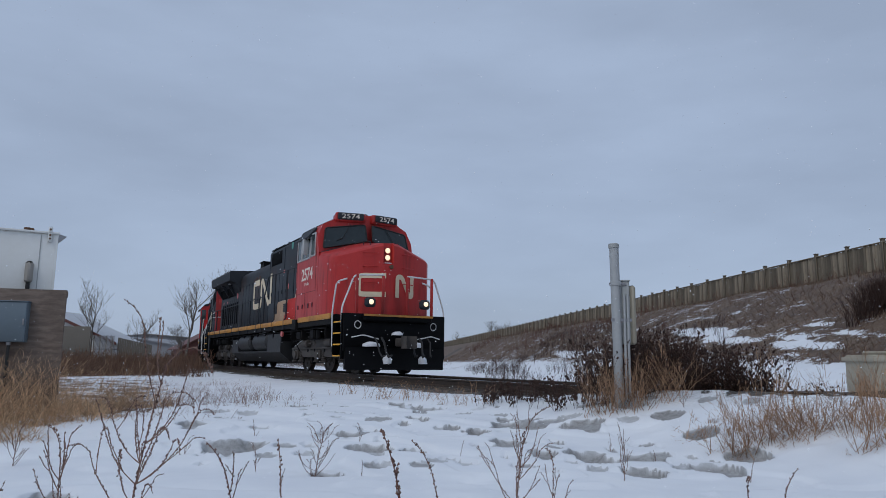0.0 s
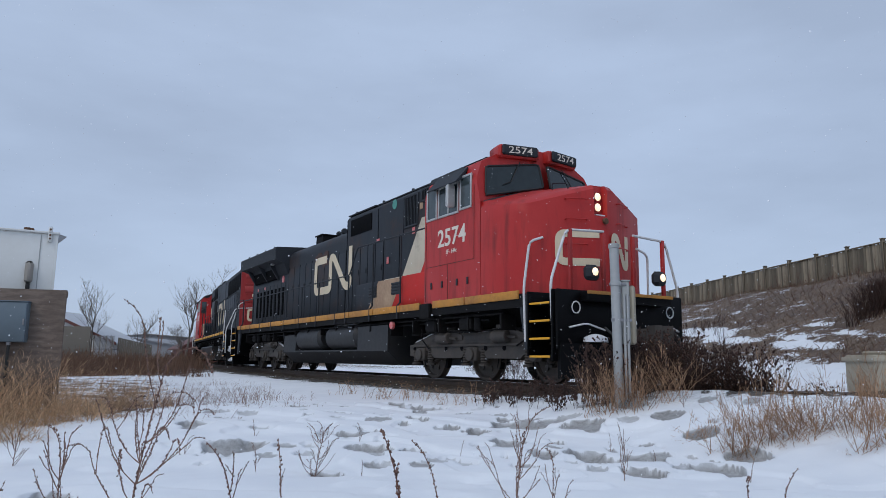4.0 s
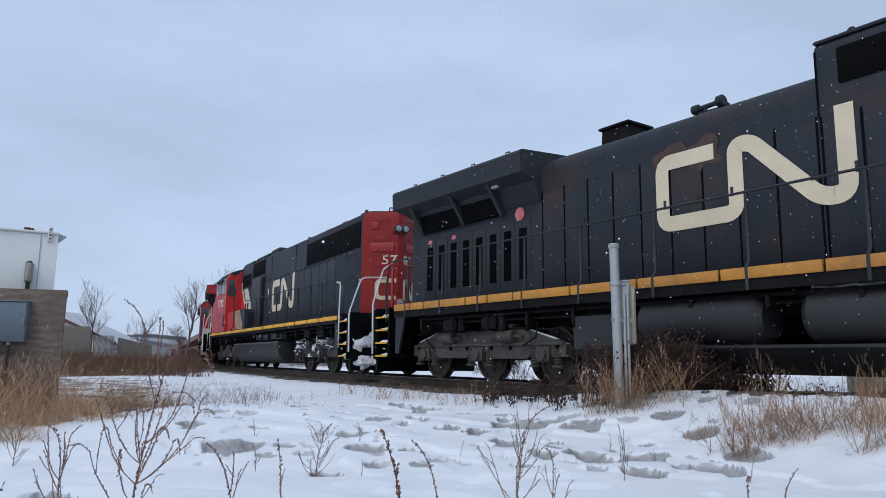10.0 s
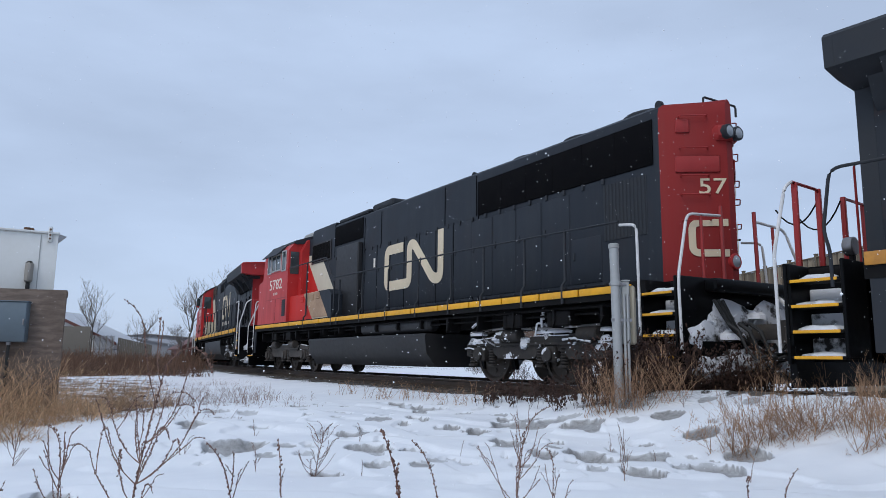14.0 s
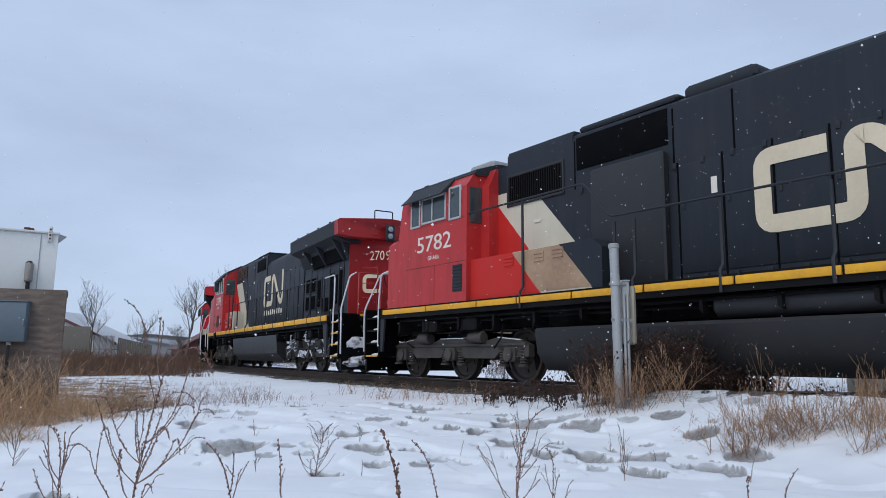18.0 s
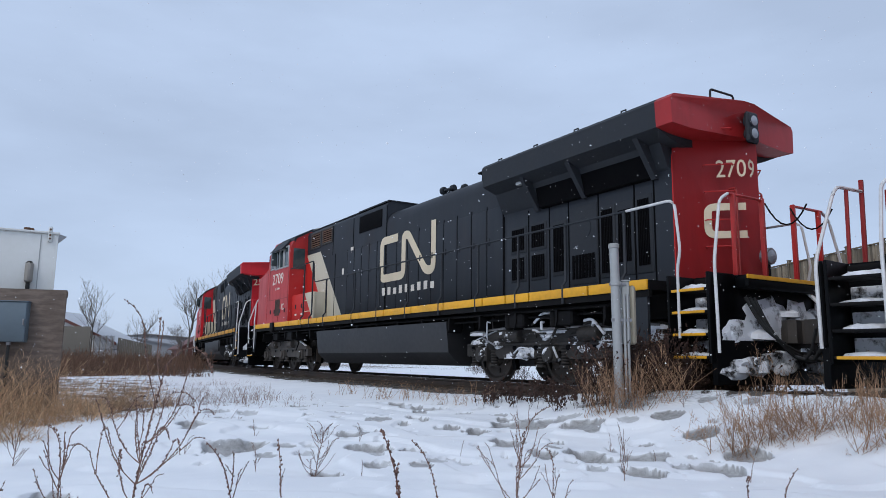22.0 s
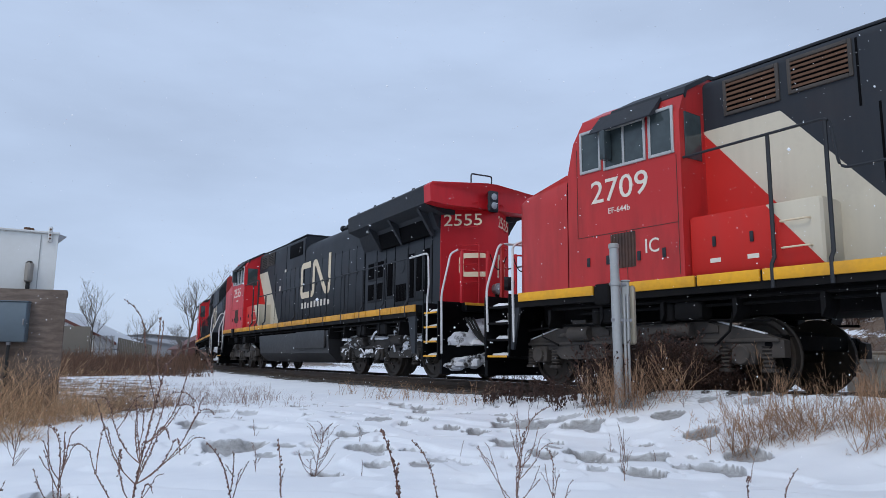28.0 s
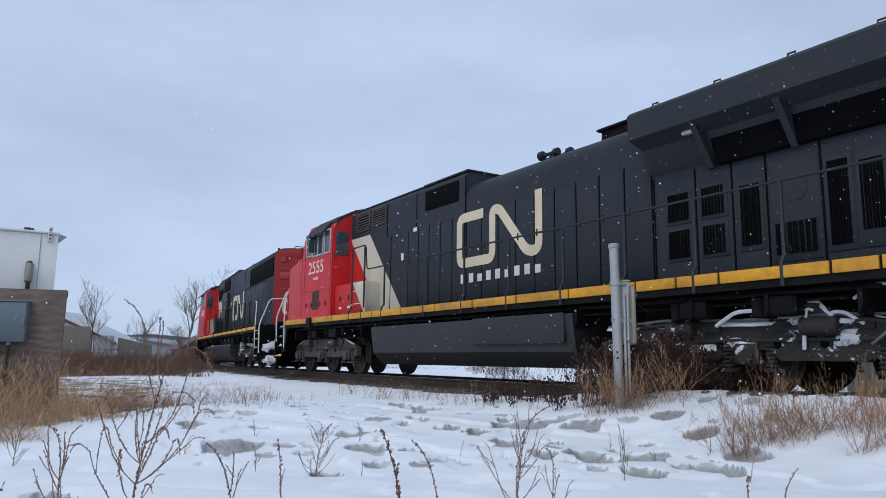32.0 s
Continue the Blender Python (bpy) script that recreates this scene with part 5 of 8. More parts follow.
        for z in (2.12, 2.52, 2.95, 3.36, 3.92):
            a, b = (-0.62, -0.2) if sy > 0 else (0.2, 0.62)
            g = Shape().tube(bent([(a, 0.0, z), (a, -0.07, z), (b, -0.07, z), (b, 0.0, z)], 0.03), 0.011, 5).mesh("grab_iron")
            g.transform(face)
            part("grab_iron", g, red, L)
    # cab
    prof = [(1.53, 1.60), (1.53, 3.50), (1.53, 4.02), (1.36, 4.42), (0.80, 4.72), (0.0, 4.78)]
    prof = [(-y, z) for y, z in prof] + [(y, z) for y, z in prof[::-1][1:]]
    cab = Shape()
    front_x = lambda z, y: 7.94 + 0.30 * (1 - abs(y) / 1.53) - max(0.0, z - 3.5) * 0.26
    cab.loft([[(5.72, y, z) for y, z in prof], [(5.76, y, z) for y, z in prof], [(front_x(z, y), y, z) for y, z in prof]])
    part("cab", cab, red, L, "red wide cab")
    roof = Shape()
    ro = [(1.42, 4.32), (1.37, 4.44), (0.80, 4.745), (0.0, 4.80)]
    ro2 = [(-y, z) for y, z in ro] + [(y, z) for y, z in ro[::-1][1:]]
    inner = [(y * 0.97, z - 0.06) for y, z in ro2[::-1]]
    roof.prism_x(ro2 + inner, 5.7, 7.1)
    part("cab_roof", roof, M_BLACK, L, "black cab roof with worn edges")
    part("roof_unit", Shape().box(5.9, 7.0, -0.55, 0.55, 4.76, 4.86, 0.04), M_BOXGREY if web else M_BLACK, L, "cab roof air conditioner")
    side_window(L, 7.24, 7.60, 3.50, 4.12, 1.53)
    side_window(L, 6.36, 7.10, 3.47, 4.06, 1.53, (6.74,))
    side_window(L, 5.86, 6.22, 3.47, 4.10, 1.53)
    for s in (-1, 1):
        part("sun_visor", Shape().prism_x([(s * 1.54, 4.10), (s * 1.70, 4.02), (s * 1.71, 4.04), (s * 1.42, 4.38), (s * 1.40, 4.36)], 6.1, 7.3), M_BLACK, L, "black sun visor")
        part("mirror", Shape().box(6.95, 7.05, s * 1.56, s * 1.75, 3.55, 4.02, 0.02), M_ALU if not web else M_GLASS, L)
        dl = Shape()
        for a, b, c, e in ((5.80, 7.72, 2.40, 2.408), (7.72, 7.728, 2.4, 3.9), (6.72, 6.727, 1.66, 2.40), (5.79, 5.797, 1.66, 3.4)):
            dl.box(a, b, s * 1.528, s * 1.536, c, e)
        part("panel_seam", dl, M_RUSTBURN, L, shade=False)
        for x in (6.05, 6.5, 7.1, 7.5):
            k = Shape().box(x - 0.03, x + 0.03, s * 1.53, s * 1.55, 1.92, 2.06, 0.005)
            part("door_latch", k, M_BLACK, L)
        if web:
            part("cab_vent", ribbed(6.56, 7.04, 1.84, 2.38, s, 1.53, 8), M_RUSTBURN, L, "dark cab side vent")
    for s in (-1, 1):
        part("cab_back_window", Shape().box(5.705, 5.722, s * 1.02, s * 1.42, 3.35, 4.05, 0.005), M_GLASS, L, "dark rear cab window")
    numbers(L, number, 6.86, 2.80 if not web else 2.93, 1.12, 0.52, 1.534, M_WHITE, bold=0.016 if front else 0.003)
    if small:
        numbers(L, small, 6.86, 2.62 if not web else 2.72, 0.42, 0.13, 1.534, M_WHITE, "class_mark")
    else:
        bars(L, 6.65, 7.07, 2.73, 2.81, 1.531, 5, M_WHITE)
    if number == "2709":
        numbers(L, "IC", 6.26, 2.02, 0.24, 0.30, 1.534, M_WHITE, "owner_mark")
    # nose
    # the front runs out to a blunt ridge with the headlights set back in a notch
    half = [(7.96, 1.53, 3.46), (9.02, 1.52, 3.32), (9.30, 1.34, 3.34), (9.56, 0.72, 3.52), (9.765, 0.23, 3.655)]
    full = half + [(9.785, 0.07, 3.67), (9.785, 0.05, 3.67), (9.775, -0.20, 3.66)] + [(x, -y, z) for x, y, z in half[::-1]]
    back = [(7.96, y, z) for y, z in ((1.53, 3.52), (1.48, 3.53), (1.30, 3.58), (0.7, 3.78), (0.23, 3.89))]
    back = back + [(7.96, 0.07, 3.91), (7.96, 0.05, 3.912), (7.96, -0.2, 3.895)] + [(x, -y, z) for x, y, z in back[::-1]]
    notch = lambda x, y: 9.665 if -0.21 < y < 0.06 else x
    rows = [[(x, y, 1.60) for x, y, z in full], [(x, y, 3.07) for x, y, z in full], [(notch(x, y), y, 3.075) for x, y, z in full], [(notch(x, y), y, z - 0.08) for x, y, z in full],
            [(notch(x, y) - (0.0 if -0.21 < y < 0.06 else 0.07), y * 0.97, z) for x, y, z in full], back]
    m13 = len(full)
    nose = Shape().add([p for r in rows for p in r], [(k * m13 + i, k * m13 + i + 1, (k + 1) * m13 + i + 1, (k + 1) * m13 + i) for k in range(5) for i in range(m13 - 1)] + [tuple(range(m13))[::-1]])
    nose.add([rows[k][0] for k in (0, 1, 3, 4, 5)] + [rows[k][-1] for k in (0, 1, 3, 4, 5)], [(0, 1, 2, 3, 4), (9, 8, 7, 6, 5)])
    part("nose", nose, red, L, "red wide nose")
    rear = [(7.96, y) for y in (1.53, 1.40, 0.7, 0.0, -0.7, -1.40, -1.53)]
    rz = (3.52, 3.56, 3.78, 3.92, 3.78, 3.56, 3.52)
    part("nose_deck", Shape().add([(7.99, y * 0.97, z + 0.012) for (x, y), z in zip(rear, rz)] + [(8.42, y * 0.93, z - 0.105) for (x, y), z in zip(rear, rz)] + [(7.99, y * 0.97, z - 0.03) for (x, y), z in zip(rear, rz)] + [(8.42, y * 0.93, z - 0.16) for (x, y), z in zip(rear, rz)],
         [(i, i + 1, i + 8, i + 7) for i in range(6)] + [(14 + i, 21 + i, 22 + i, 15 + i) for i in range(6)] + [(7 + i, 8 + i, 22 + i, 21 + i) for i in range(6)] + [(0, 7, 21, 14), (6, 20, 27, 13)]), M_BLACK, L, "black anti-glare panel")
    for s in (-1, 1):
        part("nose_patch", Shape().add([(8.26, s * 1.527, 1.86), (9.0, s * 1.508, 1.86), (9.0, s * 1.508, 2.20), (8.26, s * 1.527, 2.20), (8.26, s * 1.48, 1.86), (9.0, s * 1.46, 1.86), (9.0, s * 1.46, 2.20), (8.26, s * 1.48, 2.20)], [(0, 1, 2, 3), (4, 7, 6, 5), (0, 4, 5, 1), (1, 5, 6, 2), (2, 6, 7, 3), (3, 7, 4, 0)]), M_PATCH if not web else red, L, "tan primer patch", shade=False)
    # windshields lean back with the cab front
    for s in (-1, 1):
        q = [(0.09, 3.94), (1.40, 3.66), (1.30, 4.30), (0.11, 4.46)]
        wsh = Shape().loft([[(front_x(z, y) + e, s * y, z) for y, z in q] for e in (-0.02, 0.014)])
        w = part("windshield", wsh, M_WIND, L, "dark windshield")
        fr = Shape().tube([(front_x(v2.y, v2.x) + 0.016, s * v2.x, v2.y) for v2 in rounded(q + q[:2], 0.08)[2:]], 0.022, 6)
        part("windshield_seal", fr, M_RUBBER, w)
        wp = Shape().tube([(front_x(z, y) + 0.05, s * y, z) for y, z in ((0.55, 4.46), (0.72, 4.18), (0.82, 4.0), (1.0, 3.92))], 0.010, 5)
        part("wiper", wp, M_RUBBER, w)
        if web:
            continue
        tw = math.degrees(math.atan2(0.30, 1.53))
        face = pose(7.98, s * 0.58, 0) @ pose(0, 0, 0, 0, 0, 90 + s * tw)
        hs = Shape().box(-0.46, 0.46, 0.02, 0.55, 4.53, 4.80, 0.04).mesh("board_housing")
        hs.transform(face)
        part("board_housing", hs, red, L)
        nb = Shape().box(-0.40, 0.40, -0.045, 0.03, 4.575, 4.785, 0.03).mesh("number_board")
        nb.transform(face)
        b = part("number_board", nb, M_BLACK, L, "black number board")
        me = fitted(lettering(number, 0.2), face @ pose(-0.27, -0.049, 4.61), 0.54)
        part("board_number", me, M_WHITE, b, "white figures", shade=False)
    part("roof_grab", Shape().tube(bent([(7.35, -0.2, 4.78), (7.35, -0.2, 4.92), (7.35, 0.2, 4.92), (7.35, 0.2, 4.78)], 0.05), 0.015, 6), M_BLACK, L)
    part("headlight_plate", Shape().box(9.64, 9.672, -0.19, 0.04, 3.12, 3.56, 0.015), M_RED_DULL, L)
    part("headlight_sill", Shape().box(9.67, 9.772, -0.19, 0.04, 3.078, 3.10, 0.008), M_SNOWCAP, L, "snow on the headlight sill")
    for z in (3.23, 3.43):
        headlight(L, 9.645, -0.075, z + 0.02, 1, front, 0.082, case=M_RED_DULL)
    turn = math.degrees(math.atan2(0.47, 1.14))
    for s in (-1, 1):
        hs = part("ditch_case", Shape().box(10.20, 10.38, s * 0.81 - 0.15, s * 0.81 + 0.15, 1.79, 2.05, 0.06), M_BLACK, L, "black ditch light case")
        headlight(L, 10.34, s * 0.81, 1.93, 1, front, 0.075, "ditch_light")
        face = pose(9.788, s * 0.17, 0) @ pose(0, 0, 0, 0, 0, 90 + s * turn)
        emblem_half(L, face, 1 if s < 0 else -1, 2.13, 0.84 if s < 0 else 0.74, 0.66, 0.14, -0.06)
        for z in (3.36, 2.98, 2.52):
            a, b = (-0.62, -0.22) if s < 0 else (0.22, 0.62)
            g = Shape().tube(bent([(a, 0.0, z), (a, -0.07, z), (b, -0.07, z), (b, 0.0, z)], 0.03), 0.012, 5).mesh("grab_iron")
            g.transform(face)
            part("grab_iron", g, red, L)
    part("nose_rail", Shape().tube(bent([(8.9, -0.5, 3.66), (8.9, -0.5, 3.82), (9.3, -0.45, 3.74), (9.3, -0.45, 3.6)], 0.05), 0.014, 6), M_BLACK, L)
    part("nose_rail", Shape().tube(bent([(8.9, 0.5, 3.66), (8.9, 0.5, 3.82), (9.3, 0.45, 3.74), (9.3, 0.45, 3.6)], 0.05), 0.014, 6), M_BLACK, L)
    part("class_lamp", Shape().cyl((9.78, 0, 2.98), (9.84, 0, 2.98), 0.06, 12, 0.01), M_RUST, L)
    # front and rear ends
    pilot(L, 10.20, 1, True, True)
    pilot(L, -10.36 + rs, -1, True, snowy)
    part("end_stripe", Shape().box(-10.585 + rs, -10.565 + rs, -1.02, 1.02, 1.545, 1.60, 0.004), stripe_mat, L, "yellow stripe on the end platform", shade=False)
    part("end_stripe", Shape().box(10.402, 10.422, -1.02, 1.02, 1.545, 1.60, 0.004), stripe_mat, L, "yellow stripe on the end platform", shade=False)
    coupler(L, 11.15, 1)
    coupler(L, -11.15, -1)
    part("front_platform", Shape().box(9.1, 10.20, -1.0, 1.0, 1.50, 1.60, 0.01), M_FRAME, L)
    part("rear_platform", Shape().box(-10.36 + rs, -9.7, -1.0, 1.0, 1.50, 1.60, 0.01), M_FRAME, L)
    steps(L, 9.46, 1, not web, web)
    steps(L, -9.70 + rs, -1, True, snowy or not web)
    for s in (-1, 1):
        grab(L, bent([(9.34, s * 1.5, 0.75), (9.34, s * 1.53, 1.7), (9.42, s * 1.46, 2.52), (9.42, s * 1.16, 2.62)], 0.12), 0.024)
        grab(L, bent([(10.08, s * 1.5, 0.95), (10.08, s * 1.53, 1.75), (10.10, s * 1.2, 2.66), (10.12, s * 0.36, 2.70)], 0.14), 0.024)
        for y in (0.36, 1.12):
            part("stanchion", Shape().box(10.08, 10.14, s * y - 0.035, s * y + 0.035, 1.6, 2.68, 0.008), M_RED_WORN, L, "dark red end post")
        grab(L, bent([(10.27, s * 1.3, 0.98), (10.36, s * 1.0, 1.05), (10.32, s * 0.55, 0.95)], 0.08), 0.016, None, "cut_lever", "white uncoupling lever")
        ring = [(10.24, s * (1.12 + 0.09 * math.cos(a)), 1.32 + 0.1 * math.sin(a)) for a in [math.tau * j / 12 for j in range(13)]]
        grab(L, ring, 0.012, None, "grab_ring", "white grab ring")
        cx = -10.24 if web else -10.05
        corner = [(cx - 0.04, s * 1.53, 0.75 if web else 1.3), (cx - 0.04, s * 1.53, 1.72), (cx - 0.10, s * 1.53, 1.95), (cx, s * 1.5, 2.69), (-9.3, s * 1.47, 2.69)]
        grab(L, bent(corner, 0.14), 0.021, M_RAILWHITE if web else M_BLACK, label="bent end handrail")
        ex = -10.46 + rs
        grab(L, bent([(ex, s * 1.5, 0.55), (ex, s * 1.52, 1.75), (ex + 0.06, s * 1.28, 2.62), (ex + 0.06, s * 1.1, 2.72)], 0.12), 0.022, M_RAILWHITE, label="bent white step handrail")
        part("end_rail", Shape().tube(bent([(ex + 0.06, s * 1.1, 2.72), (ex + 0.06, s * 0.36, 2.72), (ex + 0.06, s * 0.34, 1.6)], 0.1), 0.021, 7), end_red, L, "red end handrail")
        part("stanchion", Shape().box(ex + 0.02, ex + 0.09, s * 0.98, s * 1.035, 1.6, 2.72, 0.01), end_red, L, "red end post")
        part("stanchion", Shape().box(ex + 0.02, ex + 0.09, s * 0.34, s * 0.395, 1.6, 2.74, 0.01), end_red, L, "red end post")
        part("stanchion", Shape().tube(bent([(ex + 0.5, s * 0.3, 1.62), (ex + 0.5, s * 0.3, 3.0), (ex + 0.62, s * 0.3, 3.0)], 0.05), 0.016, 6), end_red, L)
        chain = Shape().tube([(ex + 0.05 - 0.62 * q / 8, s * 0.3, 2.68 - 1.2 * q / 8 * (1 - q / 8) - 0.12 * q / 8) for q in range(9)], 0.012, 5)
        part("safety_chain", chain, M_FRAME, L, "sagging safety chain")
        g = Shape().prism_y([(9.14, 1.58), (9.46, 1.58), (9.46, 0.62), (9.34, 0.62)], s * 1.46, s * 1.51)
        part("step_bracket", g, M_BLACK, L)
        part("step_bracket", Shape().prism_y([(-9.28, 1.58), (-9.70, 1.58), (-9.70, 0.55), (-9.56, 0.55)], s * 1.46, s * 1.51), M_BLACK, L)
    bend = 1.9 if not web else 3.66
    low = 2.68 if not web else 2.72
    side_rail(L, [(5.72, 3.34), (bend, 3.38), (bend - 0.5 if not web else bend - 0.08, low), (-9.3, low - 0.03)],
              [(x, 3.34 if x > bend else low - 0.02) for x in (4.45, 2.9 if not web else 3.72, 1.35 if not web else 2.6, 0.6, -0.9, -2.4, -3.9, -5.3, -6.6, -7.9, -9.25)])
    # tank
    if air_tanks:
        tk = Shape()
        tk.prism_y([(-4.15, 0.62), (-4.15, 1.16), (-2.95, 1.16), (-2.95, 0.66), (1.95, 0.66), (1.95, 1.25), (3.74, 1.25), (3.74, 0.62)], -1.42, 1.42)
        part("fuel_tank", tk, M_TANK, L, "black fuel tank")
        part("tank_bottom", Shape().prism_x([(-1.42, 0.62), (-1.02, 0.28), (1.02, 0.28), (1.42, 0.62)], -4.15, 3.74), M_TANK, L)
        for s in (-1, 1):
            for a, b in ((-2.85, -0.82), (-0.30, 1.86)):
                part("air_reservoir", Shape().cyl((a, s * 1.12, 1.02), (b, s * 1.12, 1.02), 0.36, 28, 0.10), M_TANK, L, "black air reservoir")
            c = Shape()
            arc = [math.pi / 2 + 0.18 * (q - 4) for q in range(9)]
            c.loft([[(x, s * 1.12 + r * math.cos(w * (t - math.pi / 2) + math.pi / 2), 1.02 + r * math.sin(w * (t - math.pi / 2) + math.pi / 2)) for t in arc for r in (0.375 + 0.012 * math.sin(9 * x + 5 * t),)] + [(x, s * 1.12 + 0.33 * math.cos(w * (t - math.pi / 2) + math.pi / 2), 1.02 + 0.33 * math.sin(w * (t - math.pi / 2) + math.pi / 2)) for t in arc[::-1]] for x, w in ((-0.25, 0.3), (0.0, 0.8), (0.3, 0.6), (0.6, 1.0), (0.9, 0.75), (1.2, 1.1), (1.45, 1.15), (1.62, 0.9))])
            part("snow_cap", c, M_SNOWCAP, L, "thin snow on the reservoir")
            part("water_valve", Shape().cyl((4.05, s * 1.42, 1.22), (4.05, s * 1.50, 1.22), 0.09, 12, 0.01), M_STICKER, L, "red valve wheel")
    else:
        tk = Shape().prism_x([(-1.45, 1.22), (-1.47, 1.18), (-1.40, 0.58), (-1.10, 0.30), (1.10, 0.30), (1.40, 0.58), (1.47, 1.18), (1.45, 1.22)], -4.1, 3.25)
        part("fuel_tank", tk, M_TANK, L, "large black fuel tank")
        if number[-1] == "5":
            for s in (-1, 1):
                part("tank_box", Shape().box(-3.9, -1.2, s * 1.44, s * 1.50, 0.72, 1.24, 0.02), M_TANK, L)
    truck(L, 7.05, (-2.0, 0.0, 2.0), "ge", False)
    truck(L, -7.05, (-2.0, 0.0, 2.0), "ge", snowy)
    # emblem on the hood sides
    e0, e1 = (-2.75, 0.30) if not web else (-2.75, 0.17)
    emblem(L, e0, -0.943, 2.42, e1 - e0, 1.22, 0, M_CREAM, 0.21 if web else 0.24)
    emblem(L, e1, 0.943, 2.42, e1 - e0, 1.22, 180, M_CREAM, 0.21 if web else 0.24)
    if web:
        bars(L, -2.75, 0.1, 2.08, 2.28, 0.943, 9, M_WHITE)
    for s in (-1, 1):
        for x, z, w, h in ((-8.05, 3.33, 0.16, 0.12), (1.95, 3.55, 0.18, 0.1), (2.6, 2.9, 0.12, 0.18)):
            part("warning_label", Shape().box(x, x + w, s * 0.938, s * 0.945, z, z + h), M_STICKER if not web else M_WHITE, L, shade=False)
        if not web:
            part("green_disc", Shape().cyl((2.98, s * 0.92, 4.44), (2.98, s * 0.934, 4.44), 0.13, 18), M_GREEN, L, "green painted disc")
            for cx, cz, rx, rz in ((-2.42, 3.62, 0.42, 0.26), (-1.85, 3.55, 0.36, 0.36)):
                ring = [(cx + rx * (0.8 + 0.25 * math.sin(3 * t + cx) + 0.1 * math.sin(7 * t)) * math.cos(t), cz + rz * (0.8 + 0.2 * math.sin(2 * t + 1) + 0.1 * math.sin(5 * t)) * math.sin(t)) for t in [math.tau * q / 28 for q in range(28)]]
                part("rust_stain", Shape().loft([[(x, s * 0.90, z) for x, z in ring], [(x, s * 0.9395, z) for x, z in ring]]), M_RUSTBURN, L, "scorched rusty paint", shade=False)
    return L


# ---------------- the unit with the tall flat hood ----------------
def build_hood_unit(number, small, hood_mat, red, stripe_mat, snowy, label):
    L = empty("locomotive", label, "locomotive", "diesel locomotives of the train")
    sill(L, -9.6, 9.5)
    stripe(L, [-9.35, -8.2, -7.2, -6.1, -5.0, -3.8, -2.6, -1.4, 0.0, 1.5, 3.0, 4.4, 5.6, 7.4, 9.27], 1.455, 1.565, stripe_mat)
    ring = [(0.90, 1.60), (0.90, 4.30), (0.875, 4.40), (0.78, 4.47), (0.52, 4.51), (0.0, 4.54)]
    ring = [(-y, z) for y, z in ring] + [(y, z) for y, z in ring[::-1][1:]]
    main = Shape()
    up = lambda z, k: z + k if z > 2 else z
    main.loft([[(-10.005, y * 0.078, up(z, -0.01)) for y, z in ring], [(-9.40, y * 0.985, z) for y, z in ring], [(-9.36, y, z) for y, z in ring], [(-4.3, y, up(z, 0.04)) for y, z in ring], [(3.55, y, up(z, 0.10)) for y, z in ring]])
    part("engine_hood", main, hood_mat, L, "tall black engine hood with a red end")
    fr = [(0.90, 1.60), (0.90, 4.52), (0.86, 4.62), (0.0, 4.66)]
    fr = [(-y, z) for y, z in fr] + [(y, z) for y, z in fr[::-1][1:]]
    part("equipment_hood", Shape().prism_x(fr, 3.55, 5.40), hood_mat, L, "black hood with cream and red bands")
    part("equipment_hood", Shape().prism_x([(y, min(z, 4.36)) for y, z in fr], 5.40, 5.96), hood_mat, L, "black hood with cream and red bands")
    # radiator screens high on the sides
    for s in (-1, 1):
        part("radiator_screen", Shape().box(-9.26, -4.40, s * 0.885, s * 0.92, 3.50, 4.24, 0.02), M_SCREEN, L, "black radiator screen")
        for k in range(7):
            x = -9.25 + k * 4.85 / 6
            part("screen_bar", Shape().box(x - 0.03, x + 0.03, s * 0.905, s * 0.924, 3.50, 4.24, 0.004), M_SCREEN, L)
        part("screen_door", ribbed(-9.12, -8.16, 2.42, 3.38, s, 0.902, 12), M_BLACK, L)
        part("blower_box", Shape().box(1.45, 3.0, s * 0.9, s * 1.06, 1.62, 3.72, 0.03), M_TANK, L, "black blower housing")
        part("top_screen", Shape().box(1.45, 3.45, s * 0.89, s * 0.92, 3.84, 4.44, 0.01), M_SCREEN, L)
    louvre(L, 3.82, 5.35, 3.53, 4.08, 0.90, 24, M_FRAME, M_TANK, True)
    for k in range(7):
        door(L, -4.15 + k * 0.78, -4.15 + k * 0.78 + 0.74, 1.75, 3.45, 0.90, hood_mat)
    seams(L, [-4.38] + [-4.17 + k * 0.78 for k in range(8)], 1.66, 3.5, 0.902)
    seams(L, [-4.3, -3.0, 0.3, 1.35, 3.5], 3.5, 4.4, 0.902)
    for k in range(5):
        door(L, -8.1 + k * 0.80, -8.1 + k * 0.80 + 0.76, 1.75, 2.55 if k < 1 else 3.4, 0.90, hood_mat)
    for s in (-1, 1):
        for k in range(24):
            u = -8.2 + k * 0.5
            part("hood_latch", Shape().box(u, u + 0.06, s * 0.915, s * 0.935, 3.40, 3.5, 0.004), M_BLACK, L)
            part("hood_hinge", Shape().box(u, u + 0.07, s * 0.915, s * 0.945, 1.66, 1.72, 0.004), M_BLACK, L)
    for x in (-8.6, -7.0, -5.4):
        f = Shape().cyl((x, 0, 4.5), (x, 0, 4.62), 0.62, 22, 0.03)
        part("radiator_fan", f, M_BLACK, L, "round radiator fan")
    part("roof_hatch", Shape().box(0.0, 1.25, -0.74, 0.74, 4.55, 4.76, 0.05), M_BLACK, L, "raised roof hatch")
    part("roof_hatch", Shape().box(1.32, 3.5, -0.80, 0.80, 4.58, 4.68, 0.04), M_BLACK, L, "raised roof hatch")
